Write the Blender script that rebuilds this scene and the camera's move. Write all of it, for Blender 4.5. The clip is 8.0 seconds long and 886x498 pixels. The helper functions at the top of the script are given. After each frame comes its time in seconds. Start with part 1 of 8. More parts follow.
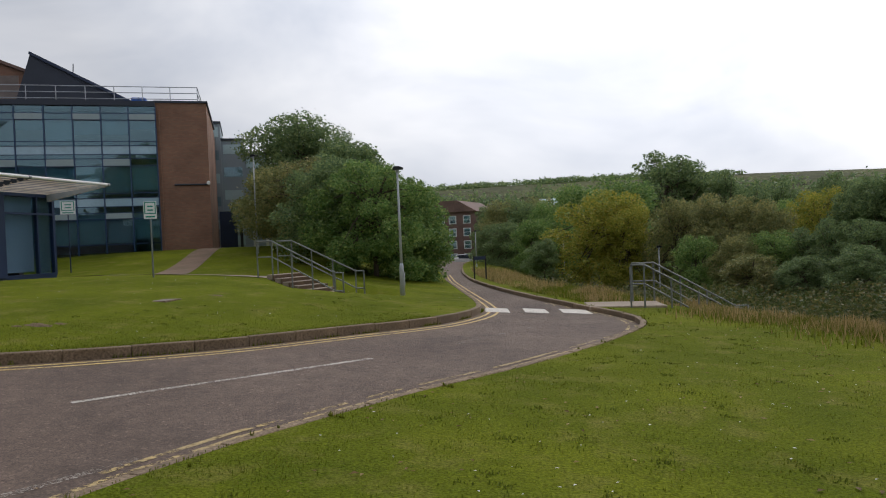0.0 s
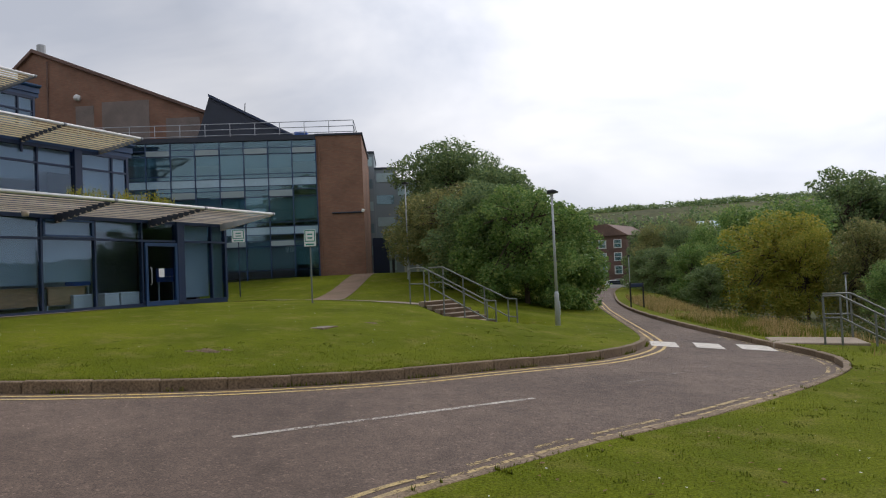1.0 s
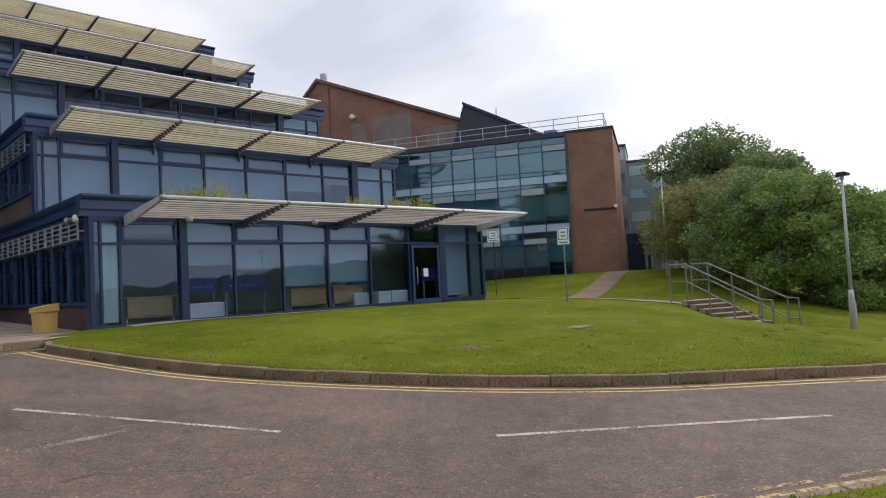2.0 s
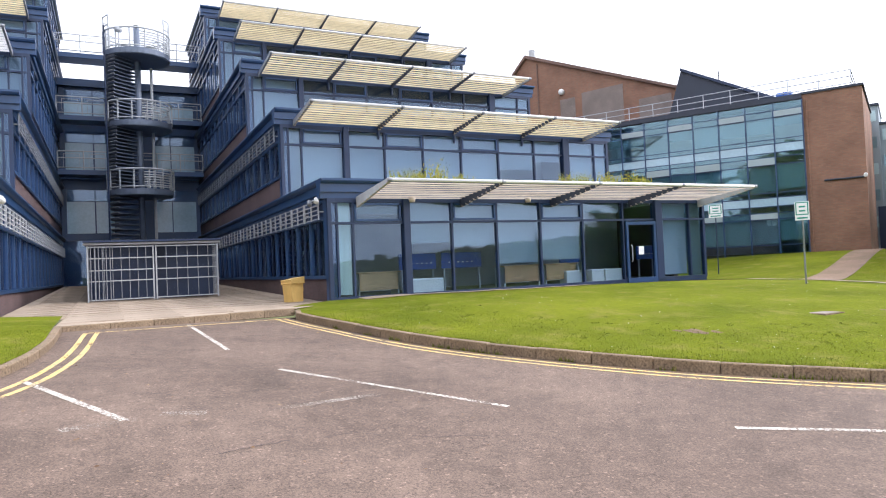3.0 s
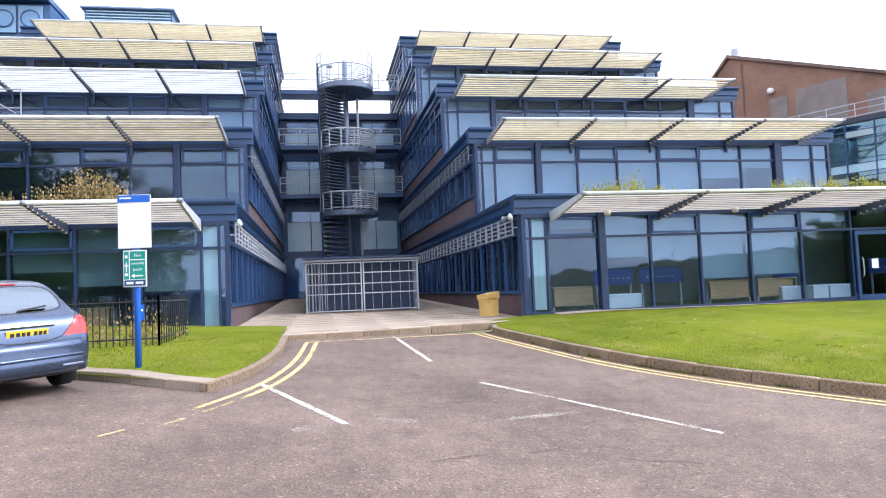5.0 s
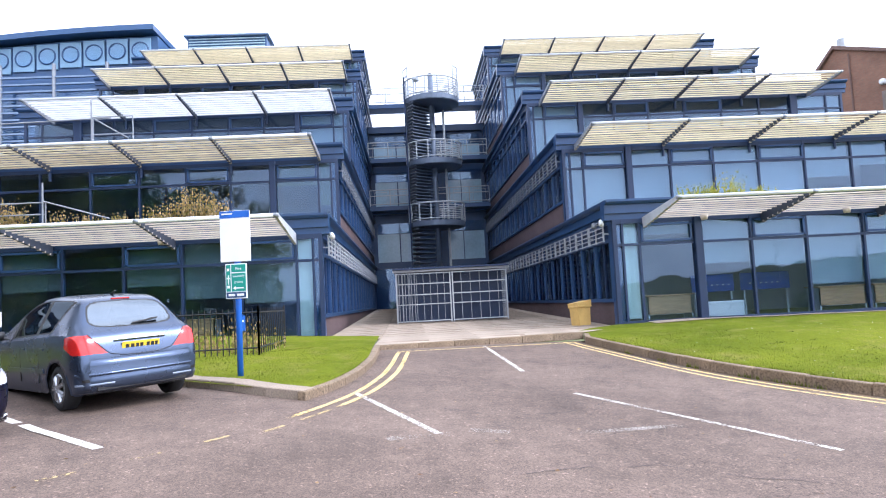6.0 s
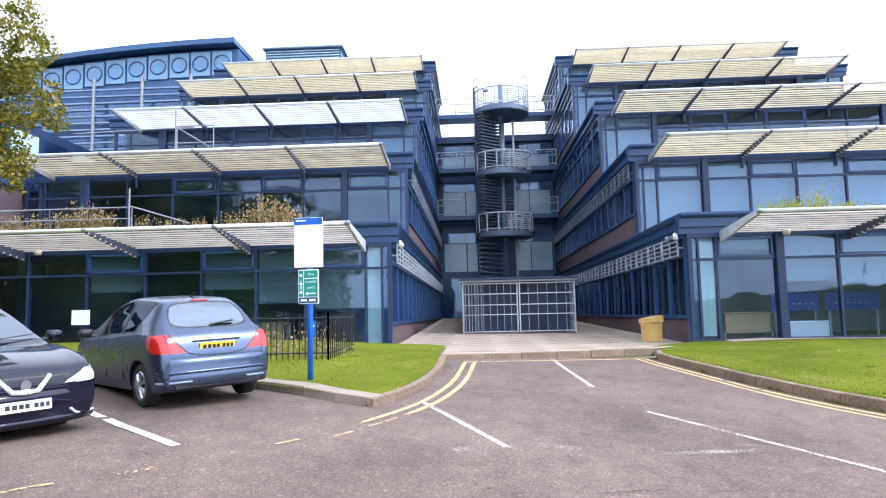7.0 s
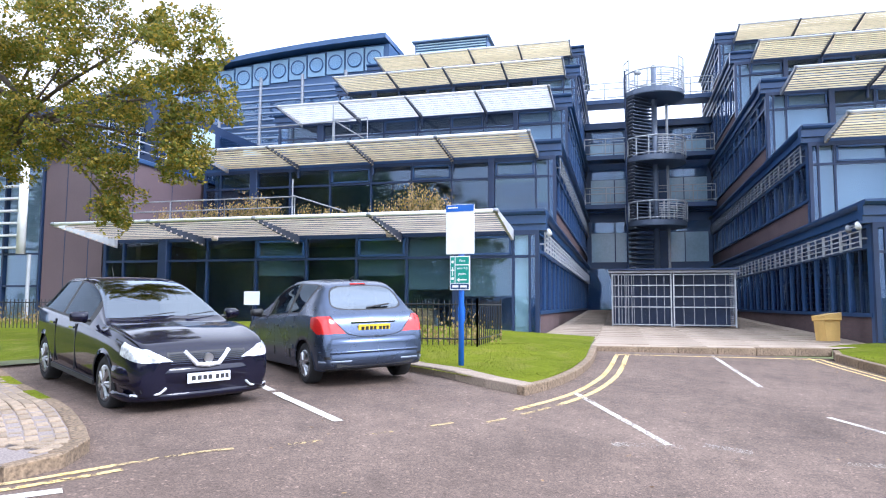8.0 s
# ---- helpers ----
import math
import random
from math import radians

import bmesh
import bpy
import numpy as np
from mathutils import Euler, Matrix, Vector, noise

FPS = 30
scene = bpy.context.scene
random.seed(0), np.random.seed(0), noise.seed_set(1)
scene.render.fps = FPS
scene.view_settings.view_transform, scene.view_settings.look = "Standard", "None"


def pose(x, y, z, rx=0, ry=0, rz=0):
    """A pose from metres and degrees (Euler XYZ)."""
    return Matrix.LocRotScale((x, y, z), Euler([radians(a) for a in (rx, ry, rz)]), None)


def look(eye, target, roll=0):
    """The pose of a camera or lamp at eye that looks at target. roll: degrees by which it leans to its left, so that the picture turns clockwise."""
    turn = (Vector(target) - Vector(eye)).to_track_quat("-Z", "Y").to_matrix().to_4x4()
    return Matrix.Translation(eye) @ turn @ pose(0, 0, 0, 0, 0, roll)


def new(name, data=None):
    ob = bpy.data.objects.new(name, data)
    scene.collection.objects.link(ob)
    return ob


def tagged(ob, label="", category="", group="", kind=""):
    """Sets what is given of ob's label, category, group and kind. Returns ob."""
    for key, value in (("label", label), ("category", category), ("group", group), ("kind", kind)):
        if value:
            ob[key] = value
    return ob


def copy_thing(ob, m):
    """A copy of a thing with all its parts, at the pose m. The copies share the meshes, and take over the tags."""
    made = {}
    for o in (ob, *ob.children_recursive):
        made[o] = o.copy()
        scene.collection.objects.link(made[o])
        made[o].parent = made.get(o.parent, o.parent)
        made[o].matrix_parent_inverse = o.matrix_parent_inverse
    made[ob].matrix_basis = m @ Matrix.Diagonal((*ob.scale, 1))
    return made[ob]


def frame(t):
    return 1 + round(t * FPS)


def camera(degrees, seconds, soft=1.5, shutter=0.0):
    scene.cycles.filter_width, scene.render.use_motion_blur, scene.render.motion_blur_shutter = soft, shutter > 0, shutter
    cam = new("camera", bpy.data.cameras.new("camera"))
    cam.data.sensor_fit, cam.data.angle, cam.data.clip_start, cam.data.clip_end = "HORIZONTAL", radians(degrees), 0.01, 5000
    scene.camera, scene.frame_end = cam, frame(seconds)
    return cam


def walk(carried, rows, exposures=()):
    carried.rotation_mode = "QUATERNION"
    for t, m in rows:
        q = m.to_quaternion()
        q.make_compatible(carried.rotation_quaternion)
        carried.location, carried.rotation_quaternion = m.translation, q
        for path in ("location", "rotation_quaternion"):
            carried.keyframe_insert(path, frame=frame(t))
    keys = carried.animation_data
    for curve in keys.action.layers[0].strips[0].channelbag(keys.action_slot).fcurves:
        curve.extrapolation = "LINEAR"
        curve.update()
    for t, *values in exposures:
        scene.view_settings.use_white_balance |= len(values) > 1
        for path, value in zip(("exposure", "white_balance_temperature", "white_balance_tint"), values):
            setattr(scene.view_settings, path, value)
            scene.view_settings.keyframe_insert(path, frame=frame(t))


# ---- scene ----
cam = camera(66.7, 8.0, soft=1.1)
PATH = [
    (0, (0.258, -0.035, 1.307), (-0.18, 1.916, 1.276), -2.5),
    (0.5, (0.037, 0.31, 1.334), (-0.492, 2.239, 1.339), -3.0),
    (1, (-0.182, 0.579, 1.382), (-1.023, 2.393, 1.443), -2.5),
    (1.5, (-0.296, 0.743, 1.409), (-1.549, 2.299, 1.498), -2.2),
    (2, (-0.37, 0.713, 1.416), (-1.807, 2.101, 1.505), -3.1),
    (2.2, (-0.404, 0.674, 1.415), (-1.948, 1.943, 1.503), -3.3),
    (3.3, (-0.472, 0.469, 1.49), (-2.305, 1.268, 1.537), -2.4),
    (3.5, (-0.459, 0.443, 1.494), (-2.316, 1.182, 1.552), -2.5),
    (4, (-0.446, 0.423, 1.49), (-2.359, 0.999, 1.58), -2.4),
    (5.5, (-0.493, 0.386, 1.495), (-2.473, 0.64, 1.626), -2.8),
    (6, (-0.515, 0.38, 1.491), (-2.506, 0.487, 1.647), -3.0),
    (6.5, (-0.534, 0.359, 1.499), (-2.527, 0.358, 1.668), -2.2),
    (7, (-0.567, 0.32, 1.494), (-2.555, 0.233, 1.687), -1.3),
    (7.5, (-0.599, 0.256, 1.48), (-2.572, -0.006, 1.678), 0.1),
    (8, (-0.656, 0.183, 1.467), (-2.584, -0.323, 1.633), 0.3),
]
walk(cam, [(t, look(eye, target, roll)) for t, eye, target, roll in PATH],
     exposures=[(0.0, -0.74, 6250, 12), (1.0, -0.64, 6250, 13), (1.5, -0.66, 6250, 13), (2.0, -0.20, 6250, 14), (2.2, 0.02, 6250, 14), (3.3, 1.10, 6050, 16), (8.0, 1.18, 5450, 15.5)])

# ---- world and sun: bright overcast, the brightest cloud ahead of the road ----
SUN_AZ, SUN_EL = radians(18), radians(42)  # azimuth east of +y
world = bpy.data.worlds.new("sky")
scene.world = world
world.use_nodes = True
wn, wl = world.node_tree.nodes, world.node_tree.links
wn.clear()
w_out = wn.new("ShaderNodeOutputWorld")
sky = wn.new("ShaderNodeTexSky")
sky.sky_type, sky.sun_disc = "NISHITA", False
sky.sun_elevation, sky.sun_rotation = SUN_EL, SUN_AZ
sky.dust_density, sky.air_density = 3.0, 1.0
w_geo = wn.new("ShaderNodeTexCoord")
w_map = wn.new("ShaderNodeMapping")
w_map.inputs["Scale"].default_value = (1.0, 1.0, 2.3)
wl.new(w_geo.outputs["Generated"], w_map.inputs["Vector"])
cloud = wn.new("ShaderNodeTexNoise")
cloud.inputs["Scale"].default_value, cloud.inputs["Detail"].default_value = 2.3, 5.0
cloud.inputs["Roughness"].default_value, cloud.inputs["Distortion"].default_value = 0.52, 0.35
wl.new(w_map.outputs[0], cloud.inputs["Vector"])
c_ramp = wn.new("ShaderNodeValToRGB")
c_ramp.color_ramp.elements[0].position, c_ramp.color_ramp.elements[0].color = 0.34, (7.4, 7.8, 8.5, 1)
c_ramp.color_ramp.elements[1].position, c_ramp.color_ramp.elements[1].color = 0.60, (11.0, 11.0, 11.0, 1)
wl.new(cloud.outputs["Fac"], c_ramp.inputs["Fac"])
# thin cloud glows towards the sun
sun_dot = wn.new("ShaderNodeVectorMath")
sun_dot.operation = "DOT_PRODUCT"
wl.new(w_geo.outputs["Generated"], sun_dot.inputs[0])
sun_dot.inputs[1].default_value = (math.sin(SUN_AZ) * math.cos(SUN_EL), math.cos(SUN_AZ) * math.cos(SUN_EL), math.sin(SUN_EL))
glow = wn.new("ShaderNodeMapRange")
glow.inputs["From Min"].default_value, glow.inputs["From Max"].default_value = 0.55, 1.0
glow.inputs["To Min"].default_value, glow.inputs["To Max"].default_value = 1.0, 2.0
wl.new(sun_dot.outputs["Value"], glow.inputs["Value"])
c_mul = wn.new("ShaderNodeMix")
c_mul.data_type, c_mul.blend_type = "RGBA", "MULTIPLY"
c_mul.inputs["Factor"].default_value = 1.0
wl.new(c_ramp.outputs["Color"], c_mul.inputs["A"])
wl.new(glow.outputs["Result"], c_mul.inputs["B"])
c_mix = wn.new("ShaderNodeMix")
c_mix.data_type = "RGBA"
c_mix.inputs["Factor"].default_value = 0.9
wl.new(sky.outputs["Color"], c_mix.inputs["A"])
wl.new(c_mul.outputs["Result"], c_mix.inputs["B"])
bg = wn.new("ShaderNodeBackground")
bg.inputs["Strength"].default_value = 0.11
wl.new(c_mix.outputs["Result"], bg.inputs["Color"])
wl.new(bg.outputs[0], w_out.inputs["Surface"])
sun = new("sun", bpy.data.lights.new("sun", "SUN"))
sun.data.energy, sun.data.angle, sun.data.color = 1.3, radians(14), (1.0, 0.95, 0.87)
sun.matrix_world = look((0, 0, 60), (-60 * math.sin(SUN_AZ) / math.tan(SUN_EL), -60 * math.cos(SUN_AZ) / math.tan(SUN_EL), 0))

# ---- materials ----
def nodes_of(name):
    m = bpy.data.materials.new(name)
    m.use_nodes = True
    nt = m.node_tree
    return m, nt.nodes, nt.links, nt.nodes["Principled BSDF"]


def mat(name, col, rough=0.6, metal=0.0, var=0.25, scale=3.0, fine=60.0, fine_var=0.15, bump=0.1, bump_dist=0.004, spec=0.5, tint=None, rand=0.0, stretch=(1, 1, 1), coat=0.0):
    """Base colour varied at two scales, with a fine bump; tint: a second colour for the broad patches."""
    m, n, l, p = nodes_of(name)
    tc = n.new("ShaderNodeTexCoord")
    mp = n.new("ShaderNodeMapping")
    mp.inputs["Scale"].default_value = stretch
    l.new(tc.outputs["Object"], mp.inputs["Vector"])
    a, b = n.new("ShaderNodeTexNoise"), n.new("ShaderNodeTexNoise")
    a.inputs["Scale"].default_value, a.inputs["Detail"].default_value = scale, 6
    b.inputs["Scale"].default_value, b.inputs["Detail"].default_value = fine, 4
    l.new(mp.outputs[0], a.inputs["Vector"]), l.new(mp.outputs[0], b.inputs["Vector"])
    ra = n.new("ShaderNodeMapRange")
    ra.inputs["From Min"].default_value, ra.inputs["From Max"].default_value = 0.3, 0.7
    l.new(a.outputs["Fac"], ra.inputs["Value"])
    mx = n.new("ShaderNodeMix")
    mx.data_type = "RGBA"
    t = tint or [c * (1 - var) for c in col]
    mx.inputs["A"].default_value, mx.inputs["B"].default_value = (*t, 1), (*[min(1, c * (1 + (0 if tint else var * 0.6))) for c in col], 1)
    l.new(ra.outputs[0], mx.inputs["Factor"])
    rb = n.new("ShaderNodeMapRange")
    rb.inputs["From Min"].default_value, rb.inputs["From Max"].default_value = 0.3, 0.7
    rb.inputs["To Min"].default_value, rb.inputs["To Max"].default_value = 1 - fine_var, 1 + fine_var
    l.new(b.outputs["Fac"], rb.inputs["Value"])
    hv = n.new("ShaderNodeHueSaturation")
    l.new(mx.outputs["Result"], hv.inputs["Color"])
    val = rb.outputs[0]
    if rand:
        oi = n.new("ShaderNodeObjectInfo")
        rr = n.new("ShaderNodeMapRange")
        rr.inputs["To Min"].default_value, rr.inputs["To Max"].default_value = 1 - rand, 1 + rand
        l.new(oi.outputs["Random"], rr.inputs["Value"])
        mu = n.new("ShaderNodeMath")
        mu.operation = "MULTIPLY"
        l.new(val, mu.inputs[0]), l.new(rr.outputs[0], mu.inputs[1])
        val = mu.outputs[0]
    l.new(val, hv.inputs["Value"])
    l.new(hv.outputs["Color"], p.inputs["Base Color"])
    ro = n.new("ShaderNodeMapRange")
    ro.inputs["To Min"].default_value, ro.inputs["To Max"].default_value = max(0.02, rough - 0.08), min(1, rough + 0.08)
    l.new(a.outputs["Fac"], ro.inputs["Value"])
    l.new(ro.outputs[0], p.inputs["Roughness"])
    p.inputs["Metallic"].default_value, p.inputs["Specular IOR Level"].default_value = metal, spec
    p.inputs["Coat Weight"].default_value, p.inputs["Coat Roughness"].default_value = coat, 0.04
    if bump:
        bp = n.new("ShaderNodeBump")
        bp.inputs["Strength"].default_value, bp.inputs["Distance"].default_value = bump, bump_dist
        l.new(b.outputs["Fac"], bp.inputs["Height"])
        l.new(bp.outputs["Normal"], p.inputs["Normal"])
    return m


def glass_mat(name, tint, gloss=0.10, rough=0.01, shine=(0.86, 0.92, 1.0)):
    """A thin pane: it lets tinted light straight through and mirrors by Fresnel."""
    m, n, l, p = nodes_of(name)
    n.remove(p)
    tr, gl, mx = n.new("ShaderNodeBsdfTransparent"), n.new("ShaderNodeBsdfGlossy"), n.new("ShaderNodeMixShader")
    tr.inputs["Color"].default_value, gl.inputs["Color"].default_value = (*tint, 1), (*shine, 1)
    gl.inputs["Roughness"].default_value = rough
    fr, pw, mr = n.new("ShaderNodeLayerWeight"), n.new("ShaderNodeMath"), n.new("ShaderNodeMapRange")
    fr.inputs["Blend"].default_value = 0.5
    pw.operation, pw.inputs[1].default_value = "POWER", 5.0
    mr.inputs["To Min"].default_value, mr.inputs["To Max"].default_value = gloss, 1.0
    l.new(fr.outputs["Facing"], pw.inputs[0]), l.new(pw.outputs[0], mr.inputs["Value"]), l.new(mr.outputs[0], mx.inputs["Fac"])
    ns, bp, tc = n.new("ShaderNodeTexNoise"), n.new("ShaderNodeBump"), n.new("ShaderNodeTexCoord")
    ns.inputs["Scale"].default_value = 0.9
    bp.inputs["Strength"].default_value, bp.inputs["Distance"].default_value = 0.25, 0.02
    l.new(tc.outputs["Object"], ns.inputs["Vector"]), l.new(ns.outputs["Fac"], bp.inputs["Height"]), l.new(bp.outputs[0], gl.inputs["Normal"])
    l.new(tr.outputs[0], mx.inputs[1]), l.new(gl.outputs[0], mx.inputs[2])
    l.new(mx.outputs[0], n["Material Output"].inputs["Surface"])
    return m


def brick_mat(name, c1, c2, mortar, width=0.225, height=0.075, bump=0.4):
    """Brickwork too far off to pick apart: courses by a Brick Texture on (run, height)."""
    m, n, l, p = nodes_of(name)
    tc, sp, ad, cb = n.new("ShaderNodeTexCoord"), n.new("ShaderNodeSeparateXYZ"), n.new("ShaderNodeMath"), n.new("ShaderNodeCombineXYZ")
    l.new(tc.outputs["Object"], sp.inputs[0])
    l.new(sp.outputs["X"], ad.inputs[0]), l.new(sp.outputs["Y"], ad.inputs[1])
    l.new(ad.outputs[0], cb.inputs["X"]), l.new(sp.outputs["Z"], cb.inputs["Y"])
    bt = n.new("ShaderNodeTexBrick")
    bt.inputs["Color1"].default_value, bt.inputs["Color2"].default_value, bt.inputs["Mortar"].default_value = (*c1, 1), (*c2, 1), (*mortar, 1)
    bt.inputs["Scale"].default_value, bt.inputs["Mortar Size"].default_value = 1.0, 0.006
    bt.inputs["Brick Width"].default_value, bt.inputs["Row Height"].default_value = width, height
    l.new(cb.outputs[0], bt.inputs["Vector"])
    ns = n.new("ShaderNodeTexNoise")
    ns.inputs["Scale"].default_value, ns.inputs["Detail"].default_value = 0.6, 7
    l.new(tc.outputs["Object"], ns.inputs["Vector"])
    mr = n.new("ShaderNodeMapRange")
    mr.inputs["From Min"].default_value, mr.inputs["From Max"].default_value = 0.3, 0.7
    mr.inputs["To Min"].default_value, mr.inputs["To Max"].default_value = 0.78, 1.15
    l.new(ns.outputs["Fac"], mr.inputs["Value"])
    hv = n.new("ShaderNodeHueSaturation")
    l.new(bt.outputs["Color"], hv.inputs["Color"]), l.new(mr.outputs[0], hv.inputs["Value"])
    l.new(hv.outputs[0], p.inputs["Base Color"])
    p.inputs["Roughness"].default_value = 0.85
    bp = n.new("ShaderNodeBump")
    bp.inputs["Strength"].default_value, bp.inputs["Distance"].default_value = bump, 0.006
    l.new(bt.outputs["Fac"], bp.inputs["Height"])
    bp.invert = True
    l.new(bp.outputs[0], p.inputs["Normal"])
    return m


def leaf_mat(name, c1, c2, c3):
    m, n, l, p = nodes_of(name)
    ge = n.new("ShaderNodeNewGeometry")
    cr = n.new("ShaderNodeValToRGB")
    cr.color_ramp.elements[0].color, cr.color_ramp.elements[1].color = (*c1, 1), (*c3, 1)
    e = cr.color_ramp.elements.new(0.6)
    e.color = (*c2, 1)
    l.new(ge.outputs["Random Per Island"], cr.inputs["Fac"])
    l.new(cr.outputs[0], p.inputs["Base Color"])
    p.inputs["Roughness"].default_value, p.inputs["Specular IOR Level"].default_value = 0.55, 0.3
    tl, mx = n.new("ShaderNodeBsdfTranslucent"), n.new("ShaderNodeMixShader")
    l.new(cr.outputs[0], tl.inputs["Color"])
    mx.inputs["Fac"].default_value = 0.42
    l.new(p.outputs[0], mx.inputs[1]), l.new(tl.outputs[0], mx.inputs[2])
    l.new(mx.outputs[0], n["Material Output"].inputs["Surface"])
    return m


def asphalt_mat():
    """Worn surface dressing: brown-grey binder, pale and dark chippings, broad stains, wheel-worn bands and fine crazing."""
    m, n, l, p = nodes_of("asphalt")
    tc = n.new("ShaderNodeTexCoord")

    def noise_at(scale, detail, rough=0.55):
        t = n.new("ShaderNodeTexNoise")
        t.inputs["Scale"].default_value, t.inputs["Detail"].default_value, t.inputs["Roughness"].default_value = scale, detail, rough
        l.new(tc.outputs["Object"], t.inputs["Vector"])
        return t.outputs["Fac"]

    def ranged(sock, a, b, c=0.0, d=1.0):
        r = n.new("ShaderNodeMapRange")
        for k, v in (("From Min", a), ("From Max", b), ("To Min", c), ("To Max", d)):
            r.inputs[k].default_value = v
        l.new(sock, r.inputs["Value"])
        return r.outputs[0]

    def times(a, b):
        k = n.new("ShaderNodeMath")
        k.operation = "MULTIPLY"
        l.new(a, k.inputs[0]), l.new(b, k.inputs[1])
        return k.outputs[0]

    def chips(scale):
        v, sp = n.new("ShaderNodeTexVoronoi"), n.new("ShaderNodeSeparateColor")
        v.inputs["Scale"].default_value = scale
        l.new(tc.outputs["Object"], v.inputs["Vector"]), l.new(v.outputs["Color"], sp.inputs[0])
        return sp.outputs[0], sp.outputs[1]

    base = n.new("ShaderNodeMix")
    base.data_type = "RGBA"
    base.inputs["A"].default_value, base.inputs["B"].default_value = (0.108, 0.074, 0.056, 1), (0.168, 0.119, 0.091, 1)
    l.new(ranged(noise_at(0.30, 6, 0.6), 0.34, 0.66), base.inputs["Factor"])
    small, _ = chips(95.0)
    large, rare = chips(48.0)
    val = times(ranged(small, 0.0, 1.0, 0.66, 1.40), ranged(noise_at(4.5, 6, 0.65), 0.3, 0.7, 0.82, 1.18))
    val = times(val, ranged(large, 0.94, 0.985, 1.0, 1.75))
    val = times(val, ranged(rare, 0.0, 0.12, 0.70, 1.0))
    val = times(val, ranged(noise_at(1.1, 7, 0.7), 0.36, 0.50, 0.80, 1.0))
    # crazing: thin lines where a warped field crosses its middle, only in tired patches
    warp = n.new("ShaderNodeMath")
    warp.operation = "ABSOLUTE"
    sub = n.new("ShaderNodeMath")
    sub.operation, sub.inputs[1].default_value = "SUBTRACT", 0.5
    l.new(noise_at(1.7, 4, 0.6), sub.inputs[0]), l.new(sub.outputs[0], warp.inputs[0])
    line = ranged(warp.outputs[0], 0.0, 0.006, 0.45, 1.0)
    keep = ranged(noise_at(0.22, 2), 0.50, 0.56)
    lm = n.new("ShaderNodeMix")
    lm.inputs["A"].default_value = 1.0
    l.new(keep, lm.inputs["Factor"]), l.new(line, lm.inputs["B"])
    val = times(val, lm.outputs["Result"])
    hv = n.new("ShaderNodeHueSaturation")
    l.new(base.outputs["Result"], hv.inputs["Color"]), l.new(val, hv.inputs["Value"])
    l.new(hv.outputs[0], p.inputs["Base Color"])
    p.inputs["Roughness"].default_value, p.inputs["Specular IOR Level"].default_value = 0.82, 0.4
    bp = n.new("ShaderNodeBump")
    bp.inputs["Strength"].default_value, bp.inputs["Distance"].default_value = 1.0, 0.008
    l.new(small, bp.inputs["Height"]), l.new(bp.outputs[0], p.inputs["Normal"])
    return m


ASPHALT = asphalt_mat()
KERB = mat("kerb_concrete", (0.25, 0.182, 0.118), 0.9, scale=2.0, fine=30, fine_var=0.5, bump=0.9, bump_dist=0.008, rand=0.14, tint=(0.125, 0.085, 0.05))
PAVING = mat("paving_concrete", (0.34, 0.272, 0.205), 0.85, scale=0.9, fine=40, fine_var=0.22, bump=0.3, rand=0.07, tint=(0.24, 0.185, 0.135))
PATHM = mat("path_tarmac", (0.23, 0.19, 0.17), 0.9, var=0.2, scale=1.0, fine=70, fine_var=0.3, bump=0.4)
FOOTM = mat("brown_path", (0.23, 0.150, 0.105), 0.9, var=0.25, scale=1.0, fine=70, fine_var=0.35, bump=0.5, tint=(0.15, 0.105, 0.06))
PAVER = mat("block_paver", (0.27, 0.205, 0.14), 0.9, var=0.25, scale=6, fine=60, fine_var=0.2, bump=0.4, rand=0.2)


